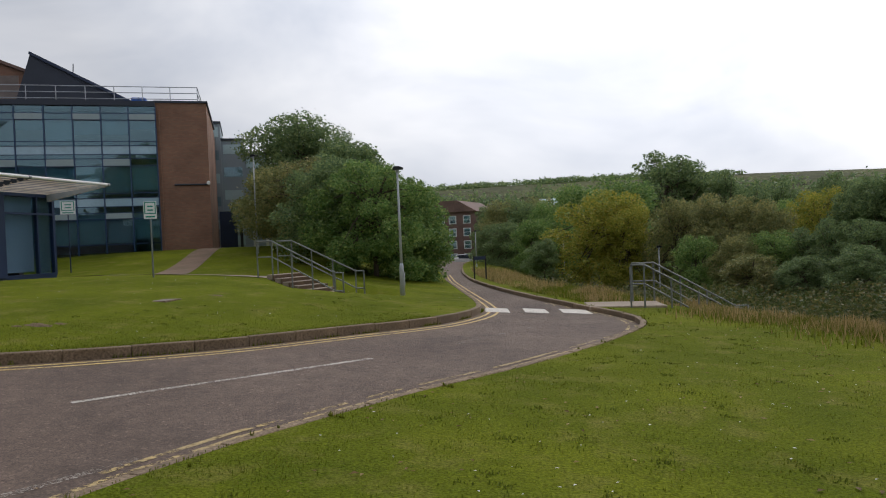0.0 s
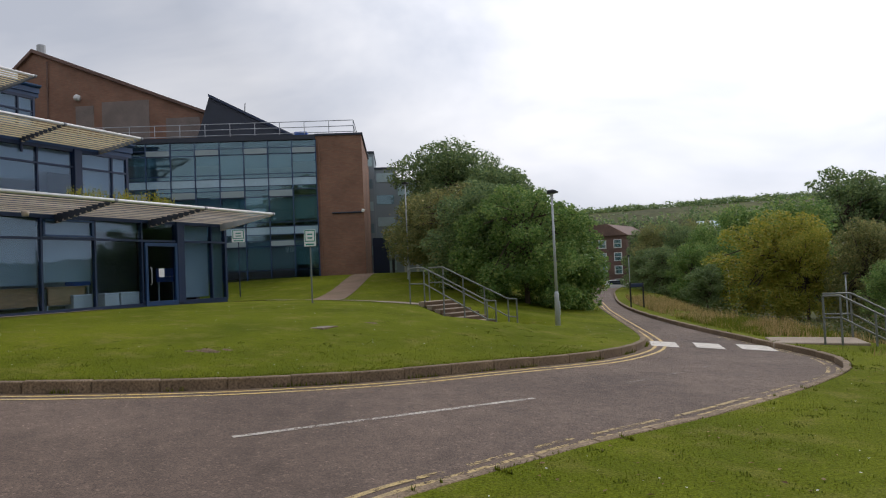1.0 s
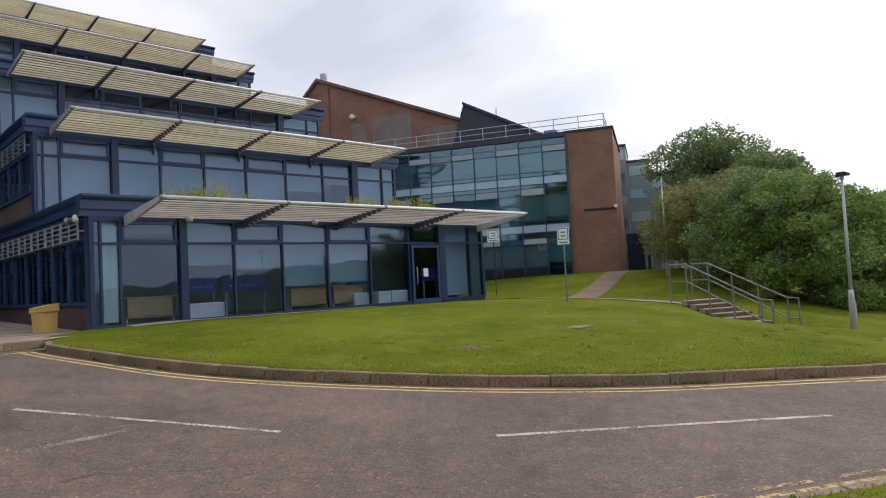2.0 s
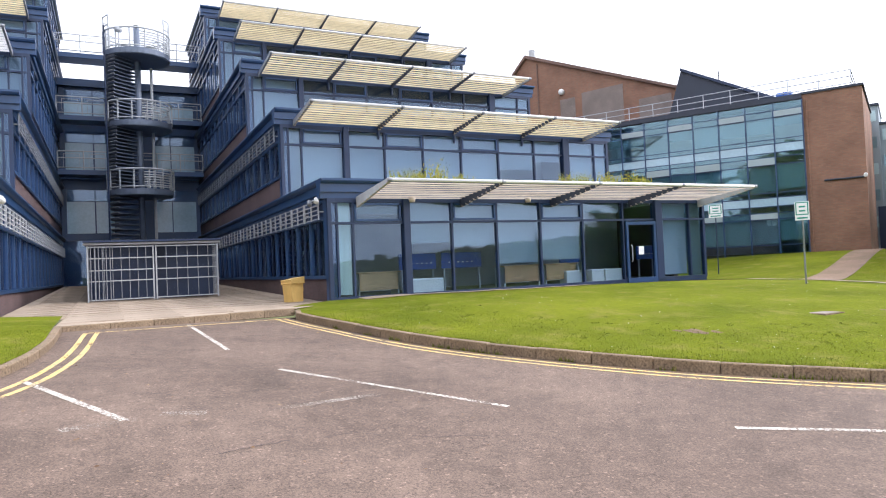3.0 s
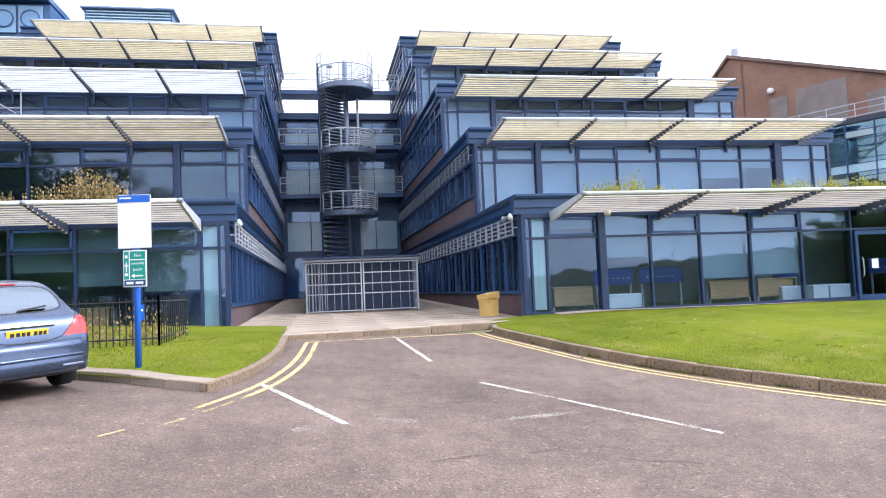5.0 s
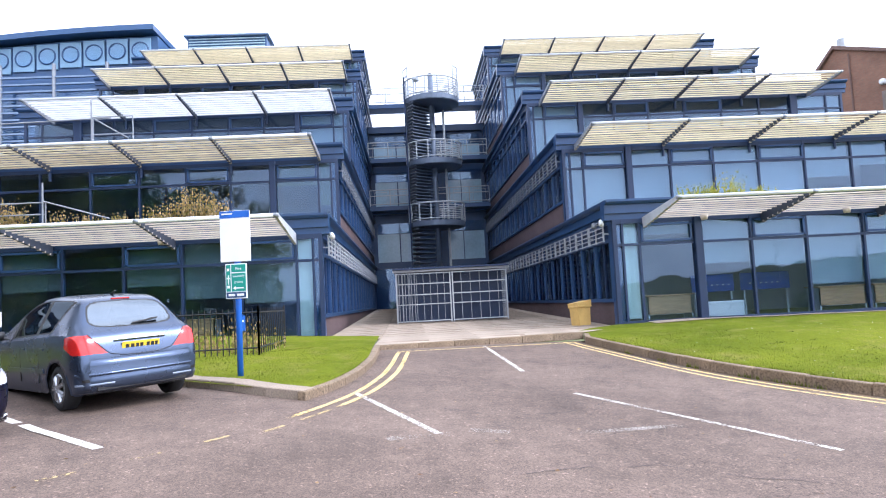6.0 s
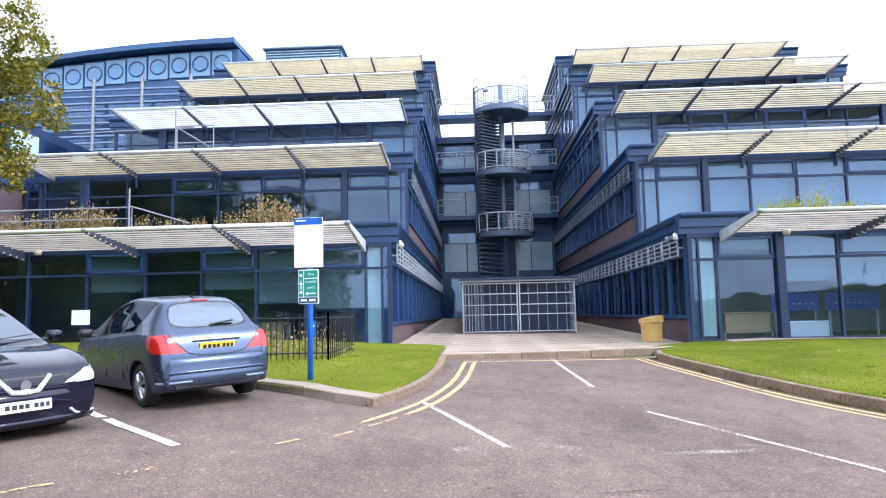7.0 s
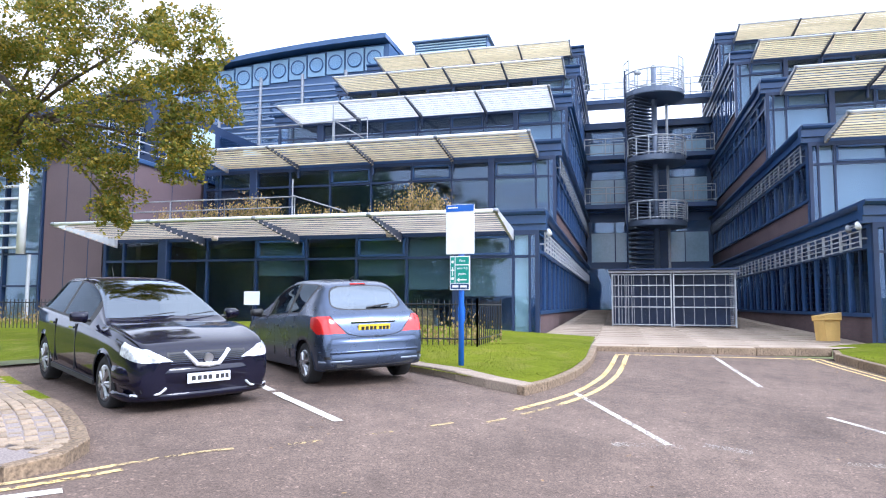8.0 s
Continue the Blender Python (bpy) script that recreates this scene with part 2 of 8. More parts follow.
def lawn_mat():
    """Mown turf: broad green and olive patches, thatch showing through, fine blade grain and mowing unevenness."""
    m, n, l, p = nodes_of("lawn")
    tc = n.new("ShaderNodeTexCoord")

    def noise_at(scale, detail, rough=0.55):
        t = n.new("ShaderNodeTexNoise")
        t.inputs["Scale"].default_value, t.inputs["Detail"].default_value, t.inputs["Roughness"].default_value = scale, detail, rough
        l.new(tc.outputs["Object"], t.inputs["Vector"])
        return t

    def ranged(sock, a, b, c=0.0, d=1.0):
        r = n.new("ShaderNodeMapRange")
        for k, v in (("From Min", a), ("From Max", b), ("To Min", c), ("To Max", d)):
            r.inputs[k].default_value = v
        l.new(sock, r.inputs["Value"])
        return r.outputs[0]

    def mixed(fac, a, b):
        x = n.new("ShaderNodeMix")
        x.data_type = "RGBA"
        for name, v in (("A", a), ("B", b)):
            if isinstance(v, tuple):
                x.inputs[name].default_value = (*v, 1)
            else:
                l.new(v, x.inputs[name])
        l.new(fac, x.inputs["Factor"])
        return x.outputs["Result"]

    broad, patch, tuft, grain = noise_at(0.35, 4), noise_at(1.6, 6, 0.65), noise_at(9.0, 5, 0.7), noise_at(42.0, 3)
    col = mixed(ranged(broad.outputs["Fac"], 0.35, 0.65), (0.088, 0.112, 0.007), (0.146, 0.166, 0.011))
    col = mixed(ranged(patch.outputs["Fac"], 0.51, 0.70, 0.0, 0.7), col, (0.190, 0.172, 0.042))
    col = mixed(ranged(tuft.outputs["Fac"], 0.56, 0.72, 0.0, 0.6), col, (0.060, 0.092, 0.006))
    hv = n.new("ShaderNodeHueSaturation")
    l.new(col, hv.inputs["Color"]), l.new(ranged(grain.outputs["Fac"], 0.3, 0.7, 0.55, 1.45), hv.inputs["Value"])
    l.new(hv.outputs[0], p.inputs["Base Color"])
    p.inputs["Roughness"].default_value, p.inputs["Specular IOR Level"].default_value = 0.95, 0.05
    add = n.new("ShaderNodeMath")
    add.operation = "ADD"
    l.new(grain.outputs["Fac"], add.inputs[0]), l.new(tuft.outputs["Fac"], add.inputs[1])
    bp = n.new("ShaderNodeBump")
    bp.inputs["Strength"].default_value, bp.inputs["Distance"].default_value = 0.7, 0.03
    l.new(add.outputs[0], bp.inputs["Height"]), l.new(bp.outputs[0], p.inputs["Normal"])
    return m


LAWN = lawn_mat()
FARGREEN = mat("far_hill", (0.115, 0.125, 0.045), 0.95, scale=0.02, fine=0.4, fine_var=0.4, bump=0.0, spec=0.1, tint=(0.06, 0.062, 0.034))
EARTH = mat("bare_earth", (0.15, 0.098, 0.052), 0.95, scale=5, fine=60, fine_var=0.4, bump=0.8, bump_dist=0.02)


def worn_paint(m, keep, scale):
    """Road paint rubbed away in flecks, so that the road shows through."""
    n, l = m.node_tree.nodes, m.node_tree.links
    out, p = n["Material Output"], n["Principled BSDF"]
    tc, a, b = n.new("ShaderNodeTexCoord"), n.new("ShaderNodeTexNoise"), n.new("ShaderNodeTexNoise")
    a.inputs["Scale"].default_value, a.inputs["Detail"].default_value, a.inputs["Roughness"].default_value = scale, 8, 0.75
    b.inputs["Scale"].default_value, b.inputs["Detail"].default_value = 1.3, 3
    l.new(tc.outputs["Object"], a.inputs["Vector"]), l.new(tc.outputs["Object"], b.inputs["Vector"])
    ad, mr, tr, mx = n.new("ShaderNodeMath"), n.new("ShaderNodeMapRange"), n.new("ShaderNodeBsdfTransparent"), n.new("ShaderNodeMixShader")
    ad.operation = "MULTIPLY_ADD"
    l.new(b.outputs["Fac"], ad.inputs[0]), l.new(a.outputs["Fac"], ad.inputs[2])
    ad.inputs[1].default_value = 0.4
    mr.inputs["From Min"].default_value, mr.inputs["From Max"].default_value = 1.18 - keep, 1.26 - keep
    l.new(ad.outputs[0], mr.inputs["Value"]), l.new(mr.outputs[0], mx.inputs["Fac"])
    l.new(tr.outputs[0], mx.inputs[1]), l.new(p.outputs[0], mx.inputs[2]), l.new(mx.outputs[0], out.inputs["Surface"])
    return m


YELLOW = worn_paint(mat("yellow_paint", (0.72, 0.49, 0.15), 0.8, scale=5, fine=40, fine_var=0.3, bump=0.3, tint=(0.42, 0.33, 0.17)), 0.62, 14)
YELLOWW = worn_paint(mat("old_yellow_paint", (0.52, 0.38, 0.16), 0.8, scale=5, fine=40, fine_var=0.3, bump=0.3, tint=(0.33, 0.25, 0.13)), 0.53, 14)
WHITE = worn_paint(mat("white_road_paint", (0.68, 0.63, 0.56), 0.75, scale=6, fine=40, fine_var=0.25, bump=0.3, tint=(0.46, 0.42, 0.37)), 0.68, 30)
WHITEF = worn_paint(mat("faded_white_paint", (0.62, 0.57, 0.50), 0.8, scale=6, fine=40, fine_var=0.3, bump=0.3, tint=(0.42, 0.38, 0.33)), 0.55, 34)
WORN = worn_paint(mat("worn_road_paint", (0.40, 0.35, 0.30), 0.8, scale=7, fine=45, fine_var=0.4, bump=0.4, tint=(0.26, 0.225, 0.19)), 0.475, 42)
NAVY = mat("navy_steel", (0.022, 0.060, 0.150), 0.36, var=0.15, scale=0.8, fine=25, fine_var=0.05, bump=0.02, spec=0.5)
NAVYD = mat("dark_frame", (0.011, 0.027, 0.074), 0.45, var=0.15, scale=1.0, fine=30, fine_var=0.05, bump=0.0)
STEEL = mat("galvanised_steel", (0.46, 0.48, 0.51), 0.42, metal=0.75, var=0.15, scale=6, fine=50, fine_var=0.1, bump=0.05)
CAGEG = mat("cage_steel", (0.27, 0.285, 0.31), 0.45, metal=0.2, var=0.25, scale=5, fine=40, fine_var=0.12, bump=0.03)
GREYP = mat("grey_paint", (0.42, 0.44, 0.46), 0.5, var=0.12, scale=4, fine=40, fine_var=0.06, bump=0.03)
SLAT = mat("cream_slat", (0.76, 0.65, 0.41), 0.55, scale=1.2, fine=18, fine_var=0.15, bump=0.1, tint=(0.55, 0.45, 0.26), stretch=(1, 0.15, 1))
SLATP = mat("pale_slat", (0.70, 0.61, 0.53), 0.55, scale=1.5, fine=18, fine_var=0.12, bump=0.1, tint=(0.42, 0.33, 0.26), stretch=(1, 0.15, 1))
WHITEM = mat("white_metal", (0.74, 0.74, 0.73), 0.45, var=0.1, scale=3, fine=30, fine_var=0.05, bump=0.02)
PLUM = brick_mat("plum_brick", (0.095, 0.058, 0.060), (0.120, 0.075, 0.074), (0.080, 0.066, 0.066))
REDB = brick_mat("red_brick", (0.240, 0.120, 0.080), (0.285, 0.150, 0.098), (0.20, 0.15, 0.11))
HALLB = brick_mat("hall_brick", (0.15, 0.086, 0.072), (0.175, 0.104, 0.084), (0.15, 0.12, 0.105))
PANEL = mat("plum_panel", (0.115, 0.080, 0.088), 0.5, var=0.12, scale=0.8, fine=20, fine_var=0.05, bump=0.02)
SLATE = mat("dark_slate_cladding", (0.030, 0.038, 0.060), 0.6, var=0.2, scale=0.7, fine=14, fine_var=0.12, bump=0.2)
ROOFT = mat("brown_roof_tile", (0.17, 0.105, 0.085), 0.8, var=0.25, scale=0.6, fine=9, fine_var=0.2, bump=0.4, bump_dist=0.02)
GLASS = glass_mat("window_glass", (0.80, 0.88, 0.94), 0.085, shine=(0.50, 0.60, 0.74))
SIDEG = glass_mat("court_glass", (0.72, 0.80, 0.88), 0.12, shine=(0.62, 0.72, 0.86))
GLASSB = glass_mat("block_glass", (0.66, 0.80, 0.84), 0.115, shine=(0.60, 0.82, 0.92))
CLEAR = glass_mat("clear_glass", (0.80, 0.86, 0.86), 0.05)
ROOM = mat("room_wall", (0.46, 0.47, 0.48), 0.9, var=0.15, scale=0.8, fine=12, fine_var=0.05, bump=0.0)
# the dimness of the left wing's rooms is put into this wall colour
ROOMDIM = mat("dimmed_room_wall", (0.085, 0.12, 0.19), 0.9, var=0.3, scale=0.8, fine=12, fine_var=0.1, bump=0.0)
ROOMF = mat("room_carpet", (0.17, 0.17, 0.18), 0.95, var=0.15, scale=2, fine=60, fine_var=0.2, bump=0.0)
BLIND = mat("roller_blind", (0.285, 0.335, 0.375), 0.8, var=0.08, scale=0.6, fine=30, fine_var=0.04, bump=0.0)
BLINDG = mat("green_blind", (0.12, 0.165, 0.165), 0.8, var=0.08, scale=0.6, fine=30, fine_var=0.04, bump=0.0)
SPANDREL = mat("pale_spandrel", (0.40, 0.53, 0.56), 0.3, var=0.12, scale=0.7, fine=10, fine_var=0.04, bump=0.0)
SPANG = mat("grey_spandrel", (0.16, 0.21, 0.25), 0.3, var=0.15, scale=0.7, fine=10, fine_var=0.04, bump=0.0)
WOODM = mat("light_wood", (0.52, 0.31, 0.15), 0.5, scale=3, fine=20, fine_var=0.12, bump=0.05, tint=(0.33, 0.19, 0.09), stretch=(1, 1, 6))
BLUEP = mat("blue_screen_fabric", (0.02, 0.06, 0.30), 0.8, var=0.15, scale=3, fine=60, fine_var=0.1, bump=0.1)
OFFW = mat("off_white", (0.62, 0.62, 0.60), 0.6, var=0.08, scale=3, fine=30, fine_var=0.05, bump=0.0)
BLUEPOST = mat("blue_paint", (0.02, 0.12, 0.50), 0.4, var=0.1, scale=4, fine=40, fine_var=0.05, bump=0.02)
GREENS = mat("green_sign", (0.01, 0.27, 0.20), 0.45, var=0.08, scale=4, fine=40, fine_var=0.03, bump=0.0)
SIGNW = mat("white_sign", (0.80, 0.81, 0.82), 0.45, var=0.05, scale=4, fine=40, fine_var=0.02, bump=0.0)
BLACKM = mat("black_railing", (0.012, 0.013, 0.016), 0.5, var=0.2, scale=8, fine=60, fine_var=0.1, bump=0.05)
RAILG = mat("weathered_rail", (0.20, 0.215, 0.205), 0.5, metal=0.4, var=0.2, scale=6, fine=50, fine_var=0.1, bump=0.05)
CRACK = mat("crack_fill", (0.045, 0.04, 0.04), 0.9, var=0.2, scale=6, fine=60, fine_var=0.2, bump=0.0)
DEBRIS = mat("leaf_litter", (0.17, 0.105, 0.055), 0.95, scale=4, fine=50, fine_var=0.5, bump=0.6, bump_dist=0.01, tint=(0.10, 0.08, 0.065))
TIMBER = mat("step_timber", (0.13, 0.085, 0.05), 0.85, var=0.3, scale=6, fine=40, fine_var=0.2, bump=0.3)
GRIT = mat("yellow_grit_plastic", (0.62, 0.40, 0.12), 0.6, var=0.15, scale=3, fine=50, fine_var=0.08, bump=0.1)
BARK = mat("bark", (0.10, 0.075, 0.055), 0.95, var=0.35, scale=5, fine=40, fine_var=0.35, bump=0.8, bump_dist=0.01, stretch=(3, 3, 0.6))
LEAF = leaf_mat("leaf_green", (0.098, 0.190, 0.052), (0.190, 0.300, 0.080), (0.345, 0.420, 0.120))
LEAFD = leaf_mat("leaf_dark", (0.108, 0.175, 0.078), (0.195, 0.272, 0.112), (0.305, 0.370, 0.135))
LEAFY = leaf_mat("leaf_yellowing", (0.216, 0.252, 0.036), (0.360, 0.360, 0.060), (0.504, 0.408, 0.072))
LEAFB = leaf_mat("leaf_brownish", (0.150, 0.182, 0.070), (0.255, 0.268, 0.100), (0.40, 0.34, 0.125))
BIRCH = leaf_mat("leaf_birch", (0.095, 0.125, 0.018), (0.210, 0.195, 0.028), (0.42, 0.29, 0.03))
GRASSB = leaf_mat("grass_blade", (0.084, 0.112, 0.007), (0.136, 0.164, 0.011), (0.225, 0.215, 0.033))
TUFT = leaf_mat("weed_leaf", (0.075, 0.105, 0.012), (0.110, 0.140, 0.016), (0.17, 0.175, 0.03))
STRAW = leaf_mat("dry_grass", (0.18, 0.165, 0.045), (0.36, 0.255, 0.105), (0.50, 0.36, 0.19))
CIRCLEP = mat("pale_blue_panel", (0.20, 0.33, 0.46), 0.4, var=0.1, scale=1, fine=12, fine_var=0.04, bump=0.0)
LOUVREB = mat("blue_grey_louvre", (0.21, 0.28, 0.40), 0.45, var=0.1, scale=1, fine=12, fine_var=0.05, bump=0.0)
STAIRG = mat("stair_grey", (0.130, 0.160, 0.215), 0.45, metal=0.2, var=0.15, scale=3, fine=30, fine_var=0.08, bump=0.02)
VENTP = mat("vent_panel", (0.32, 0.40, 0.42), 0.3, var=0.12, scale=0.7, fine=10, fine_var=0.04, bump=0.0)
PALEG = mat("pale_glass_strip", (0.37, 0.53, 0.64), 0.12, var=0.15, scale=0.5, fine=8, fine_var=0.06, bump=0.0)
LEAFU = leaf_mat("undergrowth_leaf", (0.050, 0.078, 0.020), (0.100, 0.120, 0.035), (0.21, 0.17, 0.06))
# navy made lighter, with the haze over the curved-roof block in its colour
BLUEM = mat("haze_blue_metal", (0.040, 0.095, 0.210), 0.4, var=0.15, scale=0.6, fine=12, fine_var=0.06, bump=0.02)
CURTG = mat("pale_green_curtain", (0.74, 0.84, 0.74), 0.85, var=0.12, scale=2, fine=20, fine_var=0.06, bump=0.0, stretch=(1, 6, 0.3))
LITTER = leaf_mat("dry_leaf", (0.12, 0.065, 0.03), (0.24, 0.14, 0.06), (0.40, 0.28, 0.12))
SLATW = mat("weathered_slat", (0.58, 0.49, 0.31), 0.6, scale=1.4, fine=18, fine_var=0.2, bump=0.1, tint=(0.34, 0.26, 0.15), stretch=(1, 0.15, 1))

# ---- mesh helpers ----
class Geo:
    """Collects boxes, tubes and polygons into one mesh."""

    def __init__(self):
        self.v, self.f = [], []

    def poly(self, pts):
        k = len(self.v)
        self.v += [tuple(p) for p in pts]
        self.f.append(tuple(range(k, k + len(pts))))

    def box(self, x0, x1, y0, y1, z0, z1, m=None, cut=0.0):
        """A box between two corners, its vertical or long edges cut by a small chamfer."""
        if x0 > x1: x0, x1 = x1, x0
        if y0 > y1: y0, y1 = y1, y0
        if z0 > z1: z0, z1 = z1, z0
        k = len(self.v)
        if cut and min(x1 - x0, y1 - y0, z1 - z0) > 2.2 * cut:
            c = cut
            for z, i in ((z0, c), (z0 + c, 0), (z1 - c, 0), (z1, c)):
                self.v += [(x0 + i + c, y0 + i, z), (x1 - i - c, y0 + i, z), (x1 - i, y0 + i + c, z), (x1 - i, y1 - i - c, z),
                           (x1 - i - c, y1 - i, z), (x0 + i + c, y1 - i, z), (x0 + i, y1 - i - c, z), (x0 + i, y0 + i + c, z)]
            for r in range(3):
                for j in range(8):
                    a, b = k + r * 8 + j, k + r * 8 + (j + 1) % 8
                    self.f.append((a, b, b + 8, a + 8))
            self.f.append(tuple(k + j for j in range(7, -1, -1)))
            self.f.append(tuple(k + 24 + j for j in range(8)))
        else:
            self.v += [(x, y, z) for z in (z0, z1) for x, y in ((x0, y0), (x1, y0), (x1, y1), (x0, y1))]
            for q in ((0, 3, 2, 1), (4, 5, 6, 7), (0, 1, 5, 4), (1, 2, 6, 5), (2, 3, 7, 6), (3, 0, 4, 7)):
                self.f.append(tuple(k + i for i in q))
        if m is not None:
            for i in range(k, len(self.v)):
                self.v[i] = tuple(m @ Vector(self.v[i]))
        return self

    def tube(self, pts, r, n=8, closed=False, r2=None):
        """A round bar along a line of points; r2: its radius at the far end."""
        pts = [Vector(p) for p in pts]
        k, m = len(self.v), len(pts)
        for i, p in enumerate(pts):
            a = pts[i - 1] if i or closed else p
            b = pts[(i + 1) % m] if i < m - 1 or closed else p
            d = (b - a).normalized() if (b - a).length > 1e-6 else Vector((0, 0, 1))
            u = d.cross(Vector((0, 0, 1)) if abs(d.z) < 0.9 else Vector((1, 0, 0))).normalized()
            w = d.cross(u)
            q = r if r2 is None else r + (r2 - r) * i / (m - 1)
            for j in range(n):
                t = 2 * math.pi * j / n
                self.v.append(tuple(p + q * (math.cos(t) * u + math.sin(t) * w)))
        for i in range(m if closed else m - 1):
            for j in range(n):
                a, b = k + i * n + j, k + i * n + (j + 1) % n
                c, d = k + ((i + 1) % m) * n + (j + 1) % n, k + ((i + 1) % m) * n + j
                self.f.append((a, b, c, d))
        if not closed:
            self.f.append(tuple(k + j for j in range(n - 1, -1, -1)))
            self.f.append(tuple(k + (m - 1) * n + j for j in range(n)))
        return self

    def prism(self, outline, fn, a, b):
        """An outline of (u, v) pairs pushed from a to b; fn(u, v, w) gives the place."""
        k, n = len(self.v), len(outline)
        self.v += [tuple(fn(u, v, a)) for u, v in outline] + [tuple(fn(u, v, b)) for u, v in outline]
        self.f.append(tuple(k + i for i in range(n - 1, -1, -1)))
        self.f.append(tuple(k + n + i for i in range(n)))
        for i in range(n):
            j = (i + 1) % n
            self.f.append((k + i, k + j, k + n + j, k + n + i))
        return self

    def disc(self, c, r, z0, z1, n=28, a0=0.0, a1=2 * math.pi, r0=0.0):
        """A flat ring or sector with thickness."""
        full = a1 - a0 > 6.28
        m = n if full else n + 1
        out = [(c[0] + r * math.cos(a0 + (a1 - a0) * i / n), c[1] + r * math.sin(a0 + (a1 - a0) * i / n)) for i in range(m)]
        if r0:
            inn = [(c[0] + r0 * math.cos(a0 + (a1 - a0) * i / n), c[1] + r0 * math.sin(a0 + (a1 - a0) * i / n)) for i in range(m)]
            out = out + inn[::-1]
        elif not full:
            out.append((c[0], c[1]))
        return self.prism(out, lambda u, v, w: (u, v, w), z0, z1)

    def mesh(self, name, material, smooth=False):
        me = bpy.data.meshes.new(name)
        me.from_pydata(self.v, [], self.f)
        me.materials.append(material)
        if smooth:
            me.polygons.foreach_set("use_smooth", [True] * len(me.polygons))
        return me


def fix(me):
    b = bmesh.new()
    b.from_mesh(me)
    bmesh.ops.recalc_face_normals(b, faces=b.faces)
    b.to_mesh(me)
    b.free()
    return me


def part(name, geo, material, parent=None, label="", smooth=False, at=None, kind=""):
    """ONE mesh object under a thing, a part or nothing. geo: a Geo or a mesh."""
    me = fix(geo.mesh(name, material, smooth)) if isinstance(geo, Geo) else geo
    ob = new(name, me)
    if parent is not None:
        ob.parent = parent
    if at is not None:
        ob.matrix_basis = at
    return tagged(ob, label=label, kind=kind)


def thing(name, label, category, at=None, group="", kind=""):
    ob = new(name)
    ob.empty_display_size = 0.2
    if at is not None:
        ob.matrix_basis = at
    return tagged(ob, label, category, group, kind)


def solid(name, geo, material, label, category, at=None, group="", kind="", smooth=False):
    ob = part(name, geo, material, None, label, smooth, at, kind)
    return tagged(ob, category=category, group=group)


def spline(ctrl, step=0.4):
    """Catmull-Rom through control points, resampled at even steps."""
    p = [np.array(c, float) for c in ctrl]
    p = [2 * p[0] - p[1]] + p + [2 * p[-1] - p[-2]]
    out = []
    for i in range(1, len(p) - 2):
        for u in np.linspace(0, 1, 24, endpoint=False):
            a, b, c, d = p[i - 1:i + 3]
            out.append(0.5 * (2 * b + (c - a) * u + (2 * a - 5 * b + 4 * c - d) * u * u + (3 * b - a - 3 * c + d) * u ** 3))
    out.append(p[-2])
    out = np.array(out)
    s = np.concatenate([[0], np.cumsum(np.linalg.norm(np.diff(out, axis=0), axis=1))])
    m = max(2, int(round(s[-1] / step)) + 1)
    t = np.linspace(0, s[-1], m)
    return np.stack([np.interp(t, s, out[:, k]) for k in range(out.shape[1])], axis=1)


def offset(line, d):
    """A plan line pushed d to its left."""
    line = np.asarray(line)[:, :2]
    t = np.gradient(line, axis=0)
    t /= np.linalg.norm(t, axis=1)[:, None]
    return line + d * np.stack([-t[:, 1], t[:, 0]], axis=1)


def sheet(name, outline, height, material, step, lift=0.0, label="", category="", holes=(), kind="structure", fine=None):
    """A ground sheet inside a plan outline, draped on height(x, y), with grid points at the given step."""
    from mathutils.geometry import delaunay_2d_cdt
    o = np.asarray(outline, float)
    lo, hi = o.min(0), o.max(0)
    pts = [Vector(p) for p in o]
    edges = [(i, (i + 1) % len(o)) for i in range(len(o))]
    gx, gy = np.meshgrid(np.arange(lo[0] + step / 2, hi[0], step), np.arange(lo[1] + step / 2, hi[1], step))
    g = np.stack([gx.ravel(), gy.ravel()], 1)
    inside = np.zeros(len(g), bool)
    near = np.full(len(g), 1e9)
    for a, b in zip(o, np.roll(o, -1, 0)):
        cr = ((a[1] > g[:, 1]) != (b[1] > g[:, 1]))
        with np.errstate(divide="ignore", invalid="ignore"):
            xx = (b[0] - a[0]) * (g[:, 1] - a[1]) / (b[1] - a[1]) + a[0]
        inside ^= cr & (g[:, 0] < xx)
        ab = b - a
        t = np.clip(((g - a) @ ab) / max(ab @ ab, 1e-9), 0, 1)
        near = np.minimum(near, np.linalg.norm(g - a - t[:, None] * ab, axis=1))
    g = g[inside & (near > step * 0.35)]
    pts += [Vector(p) for p in g]
    v, _, f, _, _, _ = delaunay_2d_cdt(pts, edges, [list(range(len(o)))], 1, 1e-5)
    me = bpy.data.meshes.new(name)
    me.from_pydata([(p.x, p.y, height(p.x, p.y) + lift) for p in v], [], [tuple(q) for q in f])
    me.materials.append(material)
    me.polygons.foreach_set("use_smooth", [True] * len(me.polygons))
    fix(me)
    if len(me.polygons) and sum(q.normal.z for q in me.polygons) < 0:
        me.flip_normals()
    return tagged(new(name, me), label, category, kind=kind)


def ss(t):
    t = min(1.0, max(0.0, t))
    return t * t * (3 - 2 * t)


def side(u):
    """Flat local frame: x along u (a plan direction), y to its left, z up."""
    return Matrix.Rotation(math.atan2(u[1], u[0]), 4, "Z")

